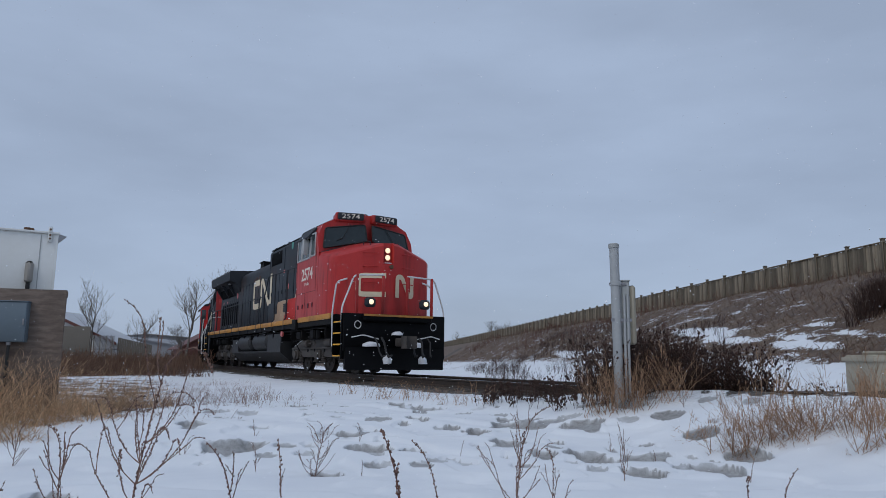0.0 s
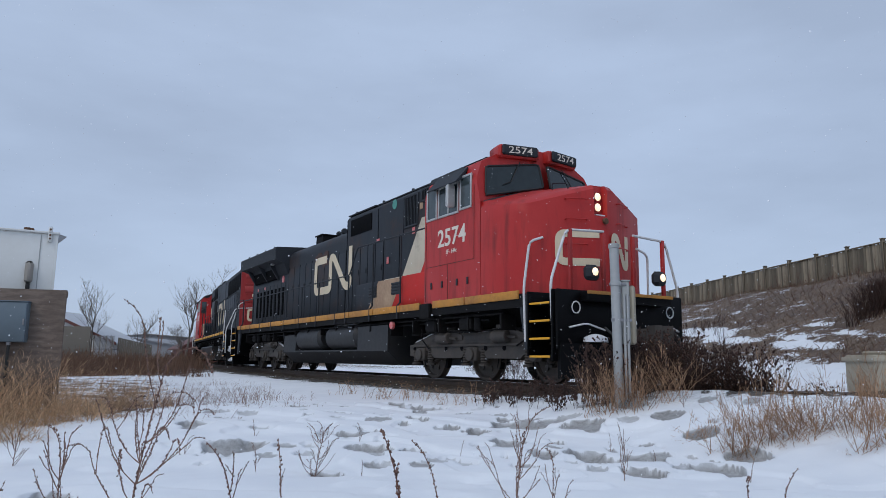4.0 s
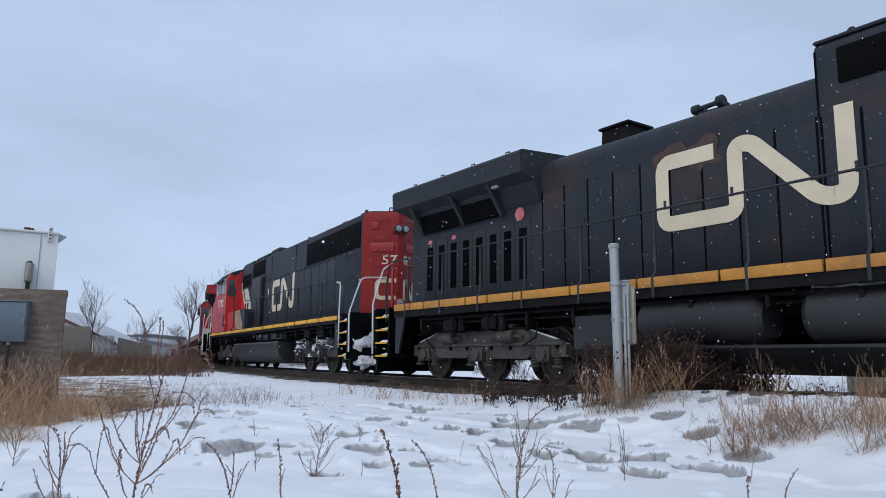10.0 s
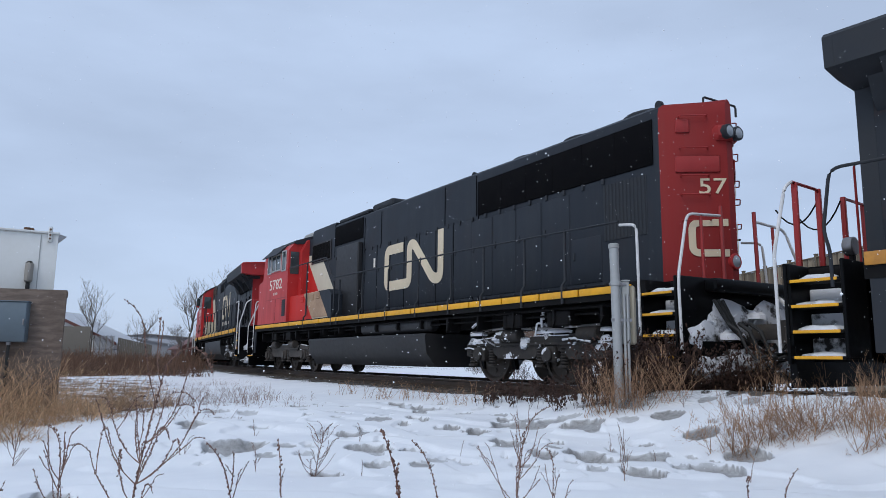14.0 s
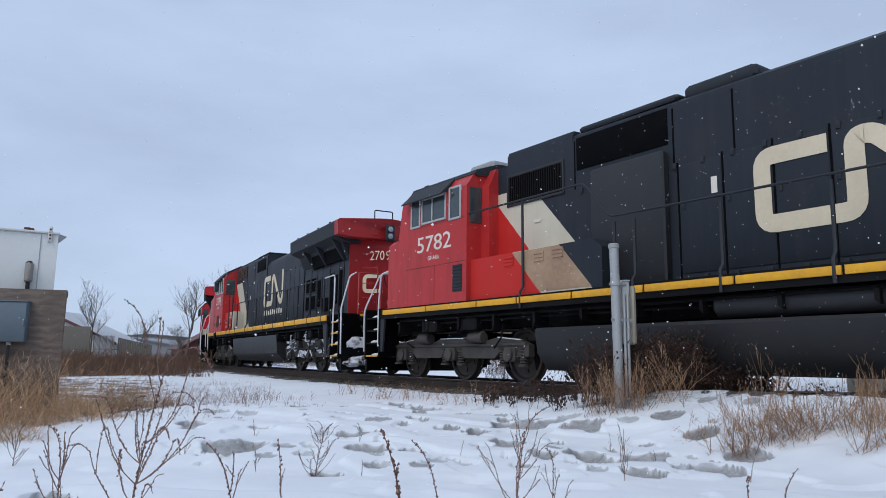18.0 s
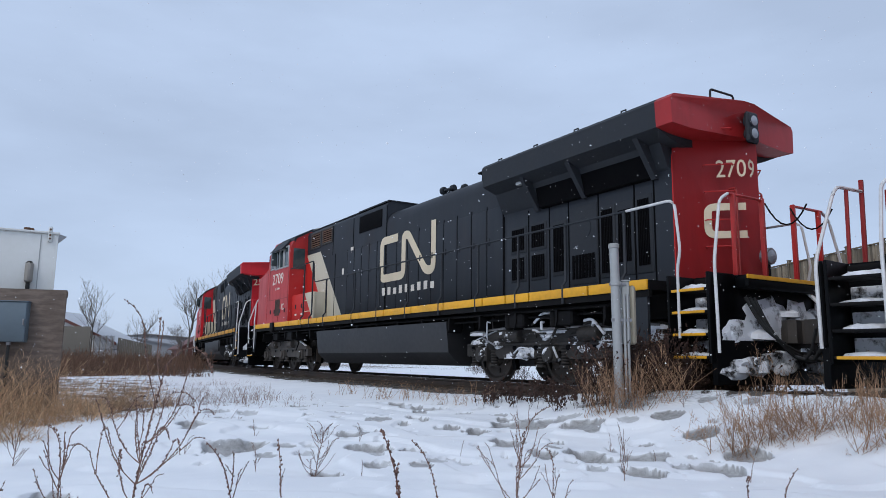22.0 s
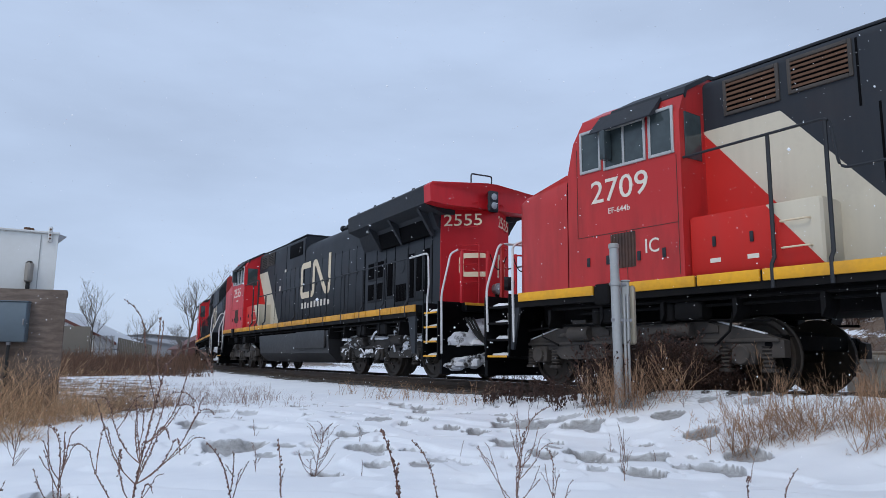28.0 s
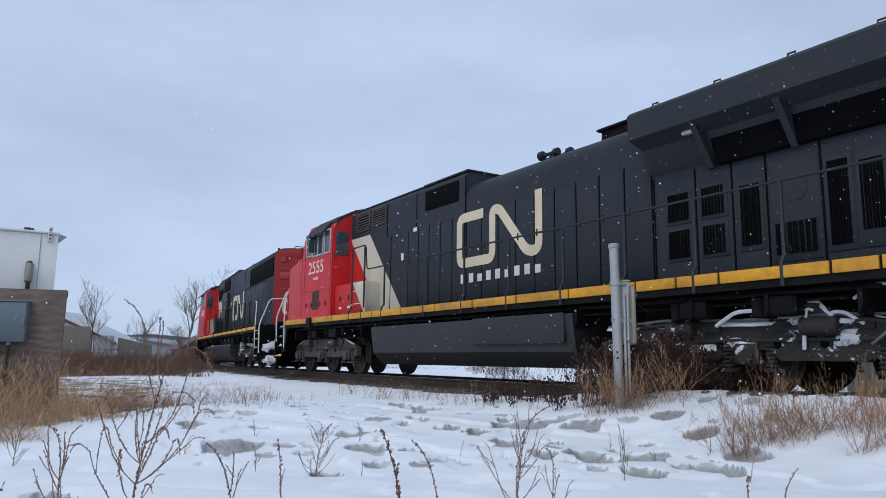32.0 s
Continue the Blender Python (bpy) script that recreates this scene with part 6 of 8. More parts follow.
    for x in (-9.3, -4.0, 0.9, 2.6, 3.4):
        for s in (-1, 1):
            part("lifting_eye", Shape().cyl((x, s * 0.78, 4.50), (x, s * 0.72, 4.50), 0.07, 10), M_BLACK, L)
    part("exhaust_outlet", Shape().box(-0.9, 0.0, -0.3, 0.3, 4.52, 4.66, 0.02), M_FRAME, L)
    part("roof_grab", Shape().tube(bent([(-9.75, -0.55, 4.42), (-9.75, -0.55, 4.6), (-9.75, 0.25, 4.6), (-9.75, 0.25, 4.42)], 0.05), 0.018, 6), M_BLACK, L)
    # hood end details
    for y in (-0.11, 0.11):
        headlight(L, -10.06, y, 3.97, -1, False, 0.09)
    part("lamp_housing", Shape().box(-10.06, -9.78, -0.24, 0.24, 3.85, 4.09, 0.06), M_RED_DULL, L, "rounded lamp housing")
    for sy in (-1, 1):
        # the end comes to a blunt ridge; each facet carries half the number and emblem
        face = pose(-10.012, sy * 0.07, 0) @ pose(0, 0, 0, 0, 0, -90 - sy * 36.5)
        at = lambda u0, u1: (-u1, -u0) if sy > 0 else (u0, u1)
        for u0, u1, z0, z1 in ((0.12, 0.80, 3.34, 3.60), (0.56, 0.78, 3.98, 4.2)):
            a, b = at(u0, u1)
            p = Shape().box(a, b, -0.022, 0.01, z0, z1, 0.02).mesh("end_panel")
            p.transform(face)
            part("end_panel", p, M_RED_DULL, L)
        for z in (2.58, 2.98, 3.28, 3.72, 4.24):
            a, b = at(0.30, 0.72)
            g = Shape().tube(bent([(a, 0.0, z), (a, -0.07, z), (b, -0.07, z), (b, 0.0, z)], 0.03), 0.011, 5).mesh("rung")
            g.transform(face)
            part("ladder_rung", g, M_RED_DULL, L)
        if number:
            figures("road_number", fitted(lettering(number[:2] if sy > 0 else number[2:], 0.35), face @ pose(at(0.03, 0.45)[0], -0.006, 3.0), 0.42), M_CREAM, L, "painted figure")
        emblem_half(L, face, sy, 2.02, 0.60, 0.58, 0.11)
    headlight(L, -9.98, 0.0, 1.95, -1, False, 0.1, "ditch_light", red)
    # cab and nose
    prof = [(1.53, 1.60), (1.53, 3.22), (1.53, 3.98), (1.30, 4.30), (0.75, 4.50), (0.0, 4.54)]
    prof = [(-y, z) for y, z in prof] + [(y, z) for y, z in prof[::-1][1:]]
    front_x = lambda z: 8.60 if z < 3.2 else 8.60 - (z - 3.2) * 0.20
    part("cab", Shape().loft([[(5.95, y, z) for y, z in prof], [(5.99, y, z) for y, z in prof], [(front_x(z), y, z) for y, z in prof]]), red, L, "red wide cab")
    # cab rear bay, inset at the sides
    part("cab_rear", Shape().prism_x([(-1.15, 1.6), (-1.15, 3.95), (-0.95, 4.35), (0, 4.46), (0.95, 4.35), (1.15, 3.95), (1.15, 1.6)], 5.70, 5.96), red, L)
    part("cab_roof", Shape().prism_x([(-1.36, 4.24), (-1.31, 4.33), (-0.75, 4.525), (0, 4.565), (0.75, 4.525), (1.31, 4.33), (1.36, 4.24), (1.25, 4.2), (0, 4.4), (-1.25, 4.2)], 5.9, 8.34), M_BLACK, L, "black cab roof")
    part("roof_unit", Shape().box(6.25, 7.1, -0.6, 0.6, 4.54, 4.74, 0.05), M_BOXGREY, L, "grey cab roof air conditioner")
    side_window(L, 7.72, 8.02, 3.38, 3.98, 1.53)
    side_window(L, 6.72, 7.58, 3.42, 3.92, 1.53, (7.2,))
    side_window(L, 6.18, 6.52, 3.36, 3.98, 1.53)
    for s in (-1, 1):
        part("sun_visor", Shape().prism_x([(s * 1.54, 3.98), (s * 1.72, 3.88), (s * 1.73, 3.90), (s * 1.36, 4.27), (s * 1.34, 4.25)], 6.62, 8.2), M_BLACK, L, "black sun visor")
        part("cab_back_window", Shape().box(5.935, 5.955, s * 1.16, s * 1.46, 3.2, 3.95, 0.02), M_GLASS, L, "dark rear cab window")
        dl = Shape()
        for a, b, c, e in ((6.0, 8.25, 2.42, 2.427), (7.1, 7.107, 1.66, 2.42), (6.0, 8.0, 3.33, 3.337)):
            dl.box(a, b, s * 1.528, s * 1.536, c, e)
        part("panel_seam", dl, M_RUSTBURN, L, shade=False)
        part("vent", ribbed(6.10, 6.42, 1.80, 2.36, s, 1.53, 8, False), M_BLACK, L, "louvred cab vent")
        bx = part("battery_box", Shape().prism_y([(2.42, 1.61), (5.95, 1.61), (5.95, 2.43), (2.62, 2.43), (2.42, 2.28)], s * 0.9, s * 1.42), hood_mat, L, "equipment box beside the walkway")
        for a, z in ((4.62, 2.16), (3.78, 2.16), (3.30, 2.18)):
            part("vent", ribbed(a, a + 0.26, z, z + 0.2, s, 1.425, 3, False), M_PATCH if a < 4.5 else hood_mat, bx, "louvred vent")
        part("stained_panel", Shape().add([(2.65, s * 1.4235, 1.64), (3.91, s * 1.4235, 1.64), (4.66, s * 1.4235, 2.42), (3.39, s * 1.4235, 2.42), (2.65, s * 1.4, 1.64), (3.91, s * 1.4, 1.64), (4.66, s * 1.4, 2.42), (3.39, s * 1.4, 2.42)], [(0, 1, 2, 3), (4, 7, 6, 5), (0, 4, 5, 1), (1, 5, 6, 2), (2, 6, 7, 3), (3, 7, 4, 0)]), M_PATCH, bx, "tan grime on the cream paint", shade=False)
    if number:
        numbers(L, number, 7.14, 2.76, 1.30, 0.50, 1.534, M_WHITE)
        numbers(L, small, 7.14, 2.56, 0.44, 0.13, 1.534, M_WHITE, "class_mark")
    else:
        bars(L, 6.5, 7.8, 2.76, 3.1, 1.532, 4, M_WHITE)
    plan = [(8.58, 1.53), (9.06, 1.525), (9.38, 1.15), (9.50, 0.78), (9.52, 0.0)]
    full = plan + [(x, -y) for x, y in plan[::-1][1:]]
    tz = (3.22, 3.16, 3.20, 3.24, 3.26, 3.24, 3.20, 3.16, 3.22)
    rear = [(8.58, y) for y in (1.53, 1.40, 1.1, 0.6, 0.0, -0.6, -1.1, -1.40, -1.53)]
    rz = (3.24, 3.27, 3.32, 3.36, 3.38, 3.36, 3.32, 3.27, 3.24)
    v = [(x, y, 1.60) for x, y in full] + [(x, y, z - 0.1) for (x, y), z in zip(full, tz)] + [(x - 0.1, y * 0.95, z) for (x, y), z in zip(full, tz)] + [(x, y, z) for (x, y), z in zip(rear, rz)]
    fs = [(k * 9 + i, k * 9 + i + 1, (k + 1) * 9 + i + 1, (k + 1) * 9 + i) for k in range(3) for i in range(8)] + [(8, 7, 6, 5, 4, 3, 2, 1, 0), (0, 9, 18, 27), (35, 26, 17, 8)]
    part("nose", Shape().add(v, fs), red, L, "red wide nose")
    for s in (-1, 1):
        q = [(0.10, 3.46), (1.36, 3.42), (1.22, 4.12), (0.14, 4.26)]
        w = part("windshield", Shape().loft([[(front_x(z) + e, s * y, z) for y, z in q] for e in (-0.02, 0.012)]), M_WIND, L, "dark windshield")
        part("number_board", Shape().box(8.2, 8.42, s * 0.4, s * 1.0, 4.30, 4.5, 0.03), M_BLACK, L)
        headlight(L, 9.50, s * 0.8, 1.95, 1, False, 0.085, "ditch_light")
    for z in (2.7, 2.88):
        headlight(L, 9.52, 0, z, 1, False, 0.08)
    emblem(L, 9.527, -0.75, 2.0, 1.5, 0.6, 90, M_CREAM, 0.12)
    # ends
    pilot(L, 10.2, 1, True, snowy)
    pilot(L, -10.2, -1, True, True)
    coupler(L, 11.03, 1)
    coupler(L, -11.03, -1)
    part("front_platform", Shape().box(9.1, 10.2, -1.0, 1.0, 1.50, 1.60, 0.01), M_FRAME, L)
    part("rear_platform", Shape().box(-10.2, -9.5, -1.0, 1.0, 1.50, 1.60, 0.01), M_FRAME, L)
    steps(L, 9.45, 1, False, snowy)
    steps(L, -9.5, -1, True, True)
    for s in (-1, 1):
        for d, x in ((1, 9.42), (-1, -9.42)):
            grab(L, bent([(x + d * 0.06, s * 1.52, 0.72), (x + d * 0.06, s * 1.53, 1.7), (x + d * 0.02, s * 1.5, 2.45), (x - d * 0.35, s * 1.47, 2.5)], 0.12), 0.022)
            grab(L, bent([(x + d * 0.78, s * 1.5, 0.6), (x + d * 0.78, s * 1.52, 1.6), (x + d * 0.66, s * 1.15, 2.55), (x + d * 0.66, s * 0.4, 2.6)], 0.14), 0.022)
            part("stanchion", Shape().tube([(x + d * 0.68, s * 0.4, 1.6), (x + d * 0.66, s * 0.4, 2.75)], 0.03, 6), M_RED_DULL, L, "red end post")
            part("stanchion", Shape().tube([(x + d * 0.68, s * 0.85, 1.6), (x + d * 0.66, s * 0.85, 2.55)], 0.024, 6), M_RED_DULL, L, "red end post")
        part("step_bracket", Shape().prism_y([(-9.1, 1.56), (-9.5, 1.56), (-9.5, 0.5), (-9.15, 0.5)], s * 1.46, s * 1.51), M_BLACK, L)
        part("step_bracket", Shape().prism_y([(9.2, 1.56), (9.45, 1.56), (9.45, 0.6), (9.3, 0.6)], s * 1.46, s * 1.51), M_BLACK, L)
        part("air_reservoir", Shape().cyl((-3.1, s * 1.2, 1.2), (0.5, s * 1.2, 1.2), 0.17, 16, 0.06), M_TANK, L, "long black air reservoir")
    side_rail(L, [(5.95, 3.38), (2.75, 3.38), (2.2, 2.72), (-4.6, 2.66), (-9.05, 2.56)], [(x, 3.36 if x > 2.7 else 2.62) for x in (4.3, 2.1, 1.7, 0.2, -1.3, -2.8, -4.2, -5.4, -6.7, -7.8)])
    part("fuel_tank", Shape().prism_x([(-1.42, 1.0), (-1.46, 0.95), (-1.40, 0.55), (-1.15, 0.26), (1.15, 0.26), (1.40, 0.55), (1.46, 0.95), (1.42, 1.0)], -3.1, 4.0), M_TANK, L, "black fuel tank")
    truck(L, 6.95, (-2.05, 0.0, 2.05), "emd", False)
    truck(L, -6.95, (-2.05, 0.0, 2.05), "emd", True)
    emblem(L, -2.98, -0.921, 2.18, 3.0, 1.2, 0, M_CREAM, 0.25)
    emblem(L, 0.02, 0.921, 2.18, 3.0, 1.2, 180, M_CREAM, 0.25)
    for s in (-1, 1):
        for x, z, w, h in ((0.6, 2.9, 0.1, 0.25), (4.4, 3.05, 0.2, 0.06)):
            part("warning_label", Shape().box(x, x + w, s * 0.917, s * 0.923, z, z + h), M_WHITE, L, shade=False)
    return L


# ================= the train =================
unit_a = build_wing_unit("2574", "EF - 644c", M_HOOD_WARM, M_RED_WORN, M_YELLOW_WORN, True, True, False, False,
                         "weathered red and black diesel locomotive with lit headlights leading")
unit_b = build_hood_unit("5782", "GF-643c", M_HOOD_EMD, M_RED, M_YELLOW, True, "red and black diesel locomotive with a tall flat hood")
unit_c = build_wing_unit("2709", "EF-644b", M_HOOD_DUST, M_RED, M_YELLOW, False, False, True, True,
                         "red and black diesel locomotive with cream band and radiator wings")
unit_d = build_wing_unit("2555", "", M_HOOD_LATE, M_RED_BRIGHT, M_YELLOW_DIRTY, False, False, True, True,
                         "bright red and black diesel locomotive with radiator wings")
unit_e = build_hood_unit("", "", M_HOOD_EMD, M_RED_BRIGHT, M_YELLOW, True, "red and black diesel locomotive at the tail of the group")
TRAIN = ((unit_a, -11.15, 6.7, False), (unit_b, -33.33, 6.8, True), (unit_c, -55.51, 6.7, True), (unit_d, -77.72, 6.7, True), (unit_e, -99.99, 6.8, True))


# ================= dry plants =================
M_SEED = worn("seed_case", (0.10, 0.052, 0.042), (0.24, 0.145, 0.105), 60, 9, 0.6, (0.75, 0.95), 0, 0)
vary_islands(M_SEED, 0.5, 1.6)


def blades(bases, tall, lean, width, bend, rng, twigs=0, drop=0.0, finer=0, heads=None, wild=0.0, fan=False):
    """Many thin three-sided stalks as one mesh. bases: N x 3; tall, lean (radians), width: N; twigs: side shoots a stalk."""
    bases = np.asarray(bases, float)
    n = len(bases)
    az = rng.uniform(0, 2 * math.pi, n)
    if fan:
        az = np.where(rng.uniform(0, 1, n) < 0.5, 0.0, math.pi) + rng.normal(0, 0.65, n)
    if twigs:
        k = np.repeat(np.arange(n), twigs)
        f = rng.uniform(0.25, 0.95, len(k))
        d = np.stack([np.cos(az) * np.sin(lean), np.sin(az) * np.sin(lean), np.cos(lean)], 1)
        root = bases[k] + d[k] * (tall[k] * f)[:, None]
        bases = np.concatenate([bases, root])
        tall = np.concatenate([tall, tall[k] * rng.uniform(0.18, 0.5, len(k)) * (1.1 - f * 0.6)])
        tl, ta = np.clip(lean[k] + rng.uniform(-0.15 - 0.5 * wild, 0.6 + 0.7 * wild, len(k)), 0.05, 1.75), az[k] + rng.normal(0, 1.0 + wild, len(k))
        if finer:
            # side shoots of the side shoots
            j = np.repeat(np.arange(len(k)), finer)
            g = rng.uniform(0.3, 0.95, len(j))
            long = tall[n:]
            d = np.stack([np.cos(ta) * np.sin(tl), np.sin(ta) * np.sin(tl), np.cos(tl)], 1)
            bases = np.concatenate([bases, root[j] + d[j] * (long[j] * g)[:, None]])
            tall = np.concatenate([tall, long[j] * rng.uniform(0.25, 0.6, len(j))])
            lean = np.concatenate([lean, tl, np.clip(tl[j] + rng.uniform(-0.4, 0.6, len(j)), 0.05, 1.5)])
            az = np.concatenate([az, ta, ta[j] + rng.normal(0, 1.2, len(j))])
            width = np.concatenate([width, width[k] * 0.6, width[k][j] * 0.45])
        else:
            lean, az = np.concatenate([lean, tl]), np.concatenate([az, ta])
            width = np.concatenate([width, width[k] * 0.6])
        n = len(bases)
    segs = (0.0, 0.5, 1.0)
    co = []
    for j, s in enumerate(segs):
        a = lean + bend * s * rng.uniform(0.3, 1.0, n)
        d = np.stack([np.cos(az) * np.sin(a), np.sin(az) * np.sin(a), np.cos(a) - drop * s * s], 1)
        c = bases + d * (tall * s)[:, None]
        w = width * (1.0, 0.75, 0.35)[j]
        for q in range(3):
            t = az + q * 2.0944
            co.append(c + np.stack([np.cos(t) * w, np.sin(t) * w, 0 * w], 1))
    co = np.stack(co, 1).reshape(-1, 3)
    o = np.arange(n)[:, None, None] * 9
    loc = [(r * 3 + q, r * 3 + (q + 1) % 3, r * 3 + 3 + (q + 1) % 3, r * 3 + 3 + q) for r in range(2) for q in range(3)]
    quads = (o + np.array(loc)[None]).reshape(-1, 4)
    ends = quads.ravel()
    starts = np.arange(0, quads.size, 4)
    if heads:
        # small seed cases and curled leaves along the upper stalks: (how many, least size, greatest size)
        many, lo, hi = heads
        pick = rng.randint(0, n, many)
        f = rng.uniform(0.35, 1.0, many)
        mid = co.reshape(n, 3, 3, 3).mean(2)
        at = np.where((f < 0.5)[:, None], mid[pick, 0] + (mid[pick, 1] - mid[pick, 0]) * (f * 2)[:, None], mid[pick, 1] + (mid[pick, 2] - mid[pick, 1]) * (f * 2 - 1)[:, None])
        size = rng.uniform(lo, hi, many)
        jit = rng.normal(0, 1, (many, 6, 3)) * 0.35
        oct6 = np.array([(-1, 0, 0), (1, 0, 0), (0, -1, 0), (0, 1, 0), (0, 0, -1), (0, 0, 1.5)])
        kv = at[:, None, :] + (oct6[None] + jit) * size[:, None, None]
        tri = np.array([(0, 2, 5), (2, 1, 5), (1, 3, 5), (3, 0, 5), (2, 0, 4), (1, 2, 4), (3, 1, 4), (0, 3, 4)])
        tf = (len(co) + np.arange(many)[:, None, None] * 6 + tri[None]).reshape(-1)
        co = np.concatenate([co, kv.reshape(-1, 3)])
        starts = np.concatenate([starts, quads.size + np.arange(0, len(tf), 3)])
        ends = np.concatenate([ends, tf])
    me = bpy.data.meshes.new("dry_plants")
    me.vertices.add(len(co))
    me.vertices.foreach_set("co", co.astype(np.float32).ravel())
    me.loops.add(len(ends))
    me.loops.foreach_set("vertex_index", ends.astype(np.int32))
    me.polygons.add(len(starts))
    me.polygons.foreach_set("loop_start", starts.astype(np.int32))
    me.update(calc_edges=True)
    return me


def planted(x, y):
    return np.stack([x, y, ground_height(np.asarray(x, float), np.asarray(y, float)) - 0.02], 1)


def thicket(name, label, mat, x, y, tall, lean, width, bend, seed, twigs=0, category="dry grass", drop=0.0, finer=0, heads=None, wild=0.0, fan=False):
    rng = np.random.RandomState(seed)
    me = blades(planted(x, y), tall, lean, width, bend, rng, twigs, drop, finer, heads, wild, fan)
    me.materials.append(mat)
    ob = new(name, me)
    return tagged(ob, label, category, kind="stuff")


def clump_points(rng, spots, per, spread_by):
    x, y = [], []
    for cx, cy, k in spots:
        m = int(per * k)
        a, r = rng.uniform(0, 2 * math.pi, m), spread_by * np.sqrt(rng.uniform(0, 1, m)) * k ** 0.5
        x.append(cx + 1.5 * r * np.cos(a))
        y.append(cy + r * np.sin(a))
    return np.concatenate(x), np.concatenate(y)


rng = np.random.RandomState(7)
# wiry tan bushes on the snow, stems fanning out of a few crowns
crowns = [(3.12, 7.95, 0.7), (3.35, 7.9, 1.0), (3.55, 8.0, 1.1), (3.75, 7.85, 1.2), (3.98, 7.95, 1.1), (4.2, 8.0, 1.1), (3.5, 8.4, 0.8), (3.9, 8.45, 0.9), (4.45, 7.7, 1.1), (4.7, 7.9, 1.1), (4.15, 7.15, 0.5), (4.4, 7.2, 0.7), (4.75, 7.3, 0.9), (3.0, 8.6, 0.4)]
crowns = [(cx * 0.915, cy * 0.915, k) for cx, cy, k in crowns]
x, y = clump_points(rng, crowns, 22, 0.15)
n = len(x)
thicket("tan_bushes", "wiry tan-brown dead bushes sprawling over the snow", M_TWIG, x, y, rng.uniform(0.2, 0.60, n), rng.uniform(0.25, 1.35, n), rng.uniform(0.0032, 0.0048, n), -0.3, 71, 7, finer=2, category="bushes", wild=1.0, fan=True)
x, y = clump_points(rng, crowns, 34, 0.18)
n = len(x)
thicket("dry_litter", "matted dead stems at the foot of the bushes", M_TWIG, x, y, rng.uniform(0.05, 0.17, n), rng.uniform(0.6, 1.45, n), rng.uniform(0.002, 0.004, n), 0.4, 171, 2)
x, y = clump_points(rng, [(4.2, 9.2, 0.7), (4.9, 8.9, 1.0), (5.3, 8.6, 1.0), (5.7, 8.2, 0.8), (5.0, 8.3, 0.8), (5.5, 9.0, 0.9), (6.2, 8.6, 0.9)], 18, 0.26)
n = len(x)
thicket("tan_weeds", "tall tan twiggy weeds beside the track", M_TWIG, x, y, rng.uniform(0.3, 0.85, n), rng.uniform(0.05, 0.7, n), rng.uniform(0.0034, 0.005, n), 0.3, 72, 6, finer=2, category="weeds", wild=0.6, fan=True)
x, y = clump_points(rng, [(-1.9, 14.6, 0.6), (-1.2, 13.4, 0.5), (-0.75, 12.9, 1.0), (-0.4, 12.6, 0.8), (0.3, 12.0, 0.9), (0.6, 11.6, 0.7)], 26, 0.3)
n = len(x)
thicket("dry_grass_tufts", "low straw tufts along the track bed", M_TWIG, x, y, rng.uniform(0.12, 0.42, n), rng.uniform(0.05, 0.8, n), rng.uniform(0.003, 0.005, n), 0.45, 70, 5)
# dark leafy weeds in a thick band beside the post and thinning out along the line
x, y = clump_points(rng, [(2.1, 9.85, 0.8), (2.4, 9.9, 1.2), (2.7, 9.95, 1.4), (3.0, 9.9, 1.4), (3.3, 10.0, 1.3), (3.6, 10.0, 1.2), (3.95, 9.95, 1.1), (4.3, 9.9, 0.8), (2.9, 10.3, 1.2), (3.5, 10.3, 1.0), (4.0, 10.3, 0.8)], 62, 0.28)
n = len(x)
thicket("dark_leafy_weeds", "dense dark brown dead weeds with curled leaves beside the post", M_WEED_DARK, x, y, rng.uniform(0.3, 0.88, n), rng.uniform(0.0, 0.42, n), rng.uniform(0.003, 0.005, n), 0.3, 73, 5, "weeds", heads=(16000, 0.006, 0.017))
x, y = clump_points(rng, [(1.9, 10.2, 0.7), (1.6, 10.6, 0.6), (1.3, 10.9, 0.8), (0.95, 11.3, 0.9), (1.15, 11.6, 0.7), (1.75, 11.0, 0.6), (4.6, 10.2, 0.6), (5.2, 10.0, 0.6), (5.9, 9.7, 0.6)], 34, 0.3)
n = len(x)
thicket("low_leafy_weeds", "low dark weeds with curled leaves along the rails", M_WEED_DARK, x, y, rng.uniform(0.14, 0.4, n), rng.uniform(0.0, 0.6, n), rng.uniform(0.003, 0.0045, n), 0.3, 173, 4, "weeds", heads=(4200, 0.006, 0.015))
x, y = clump_points(rng, [(2.05, 9.3, 0.7), (2.3, 9.2, 1.3), (2.5, 9.25, 0.9), (2.8, 9.35, 0.7), (3.1, 9.4, 0.5)], 26, 0.2)
n = len(x)
thicket("tan_stems", "tan twiggy stems round the post", M_TWIG, x, y, rng.uniform(0.3, 0.72, n), rng.uniform(0.05, 0.75, n), rng.uniform(0.0032, 0.0048, n), 0.3, 74, 6, finer=2, category="weeds", wild=0.7, fan=True)
# left: straw mound before the plywood, brush beyond it
m = 7500
x = rng.uniform(-7.5, -3.9, m)
y = rng.uniform(7.2, 11.5, m)
keep = (x + 0.10 * (y - 8) < -3.98 - 0.8 * rng.uniform(0, 1, m) ** 2 + 0.35 * np.sin(y * 3)) & ((x < -5.9) | (y < 9.35) | (x > -5.0))
x, y = x[keep], y[keep]
n = len(x)
thicket("straw_mound", "tangled straw-coloured grass before the plywood panel", M_STRAW, x, y, rng.uniform(0.2, 0.62, n) * np.clip((-3.3 - x) / 1.15, 0.35, 1.5), rng.uniform(0.15, 1.4, n), rng.uniform(0.0025, 0.005, n), 0.6, 75, 3, finer=1)
m = 13000
x, y = rng.uniform(-32, -8, m), rng.uniform(26, 52, m)
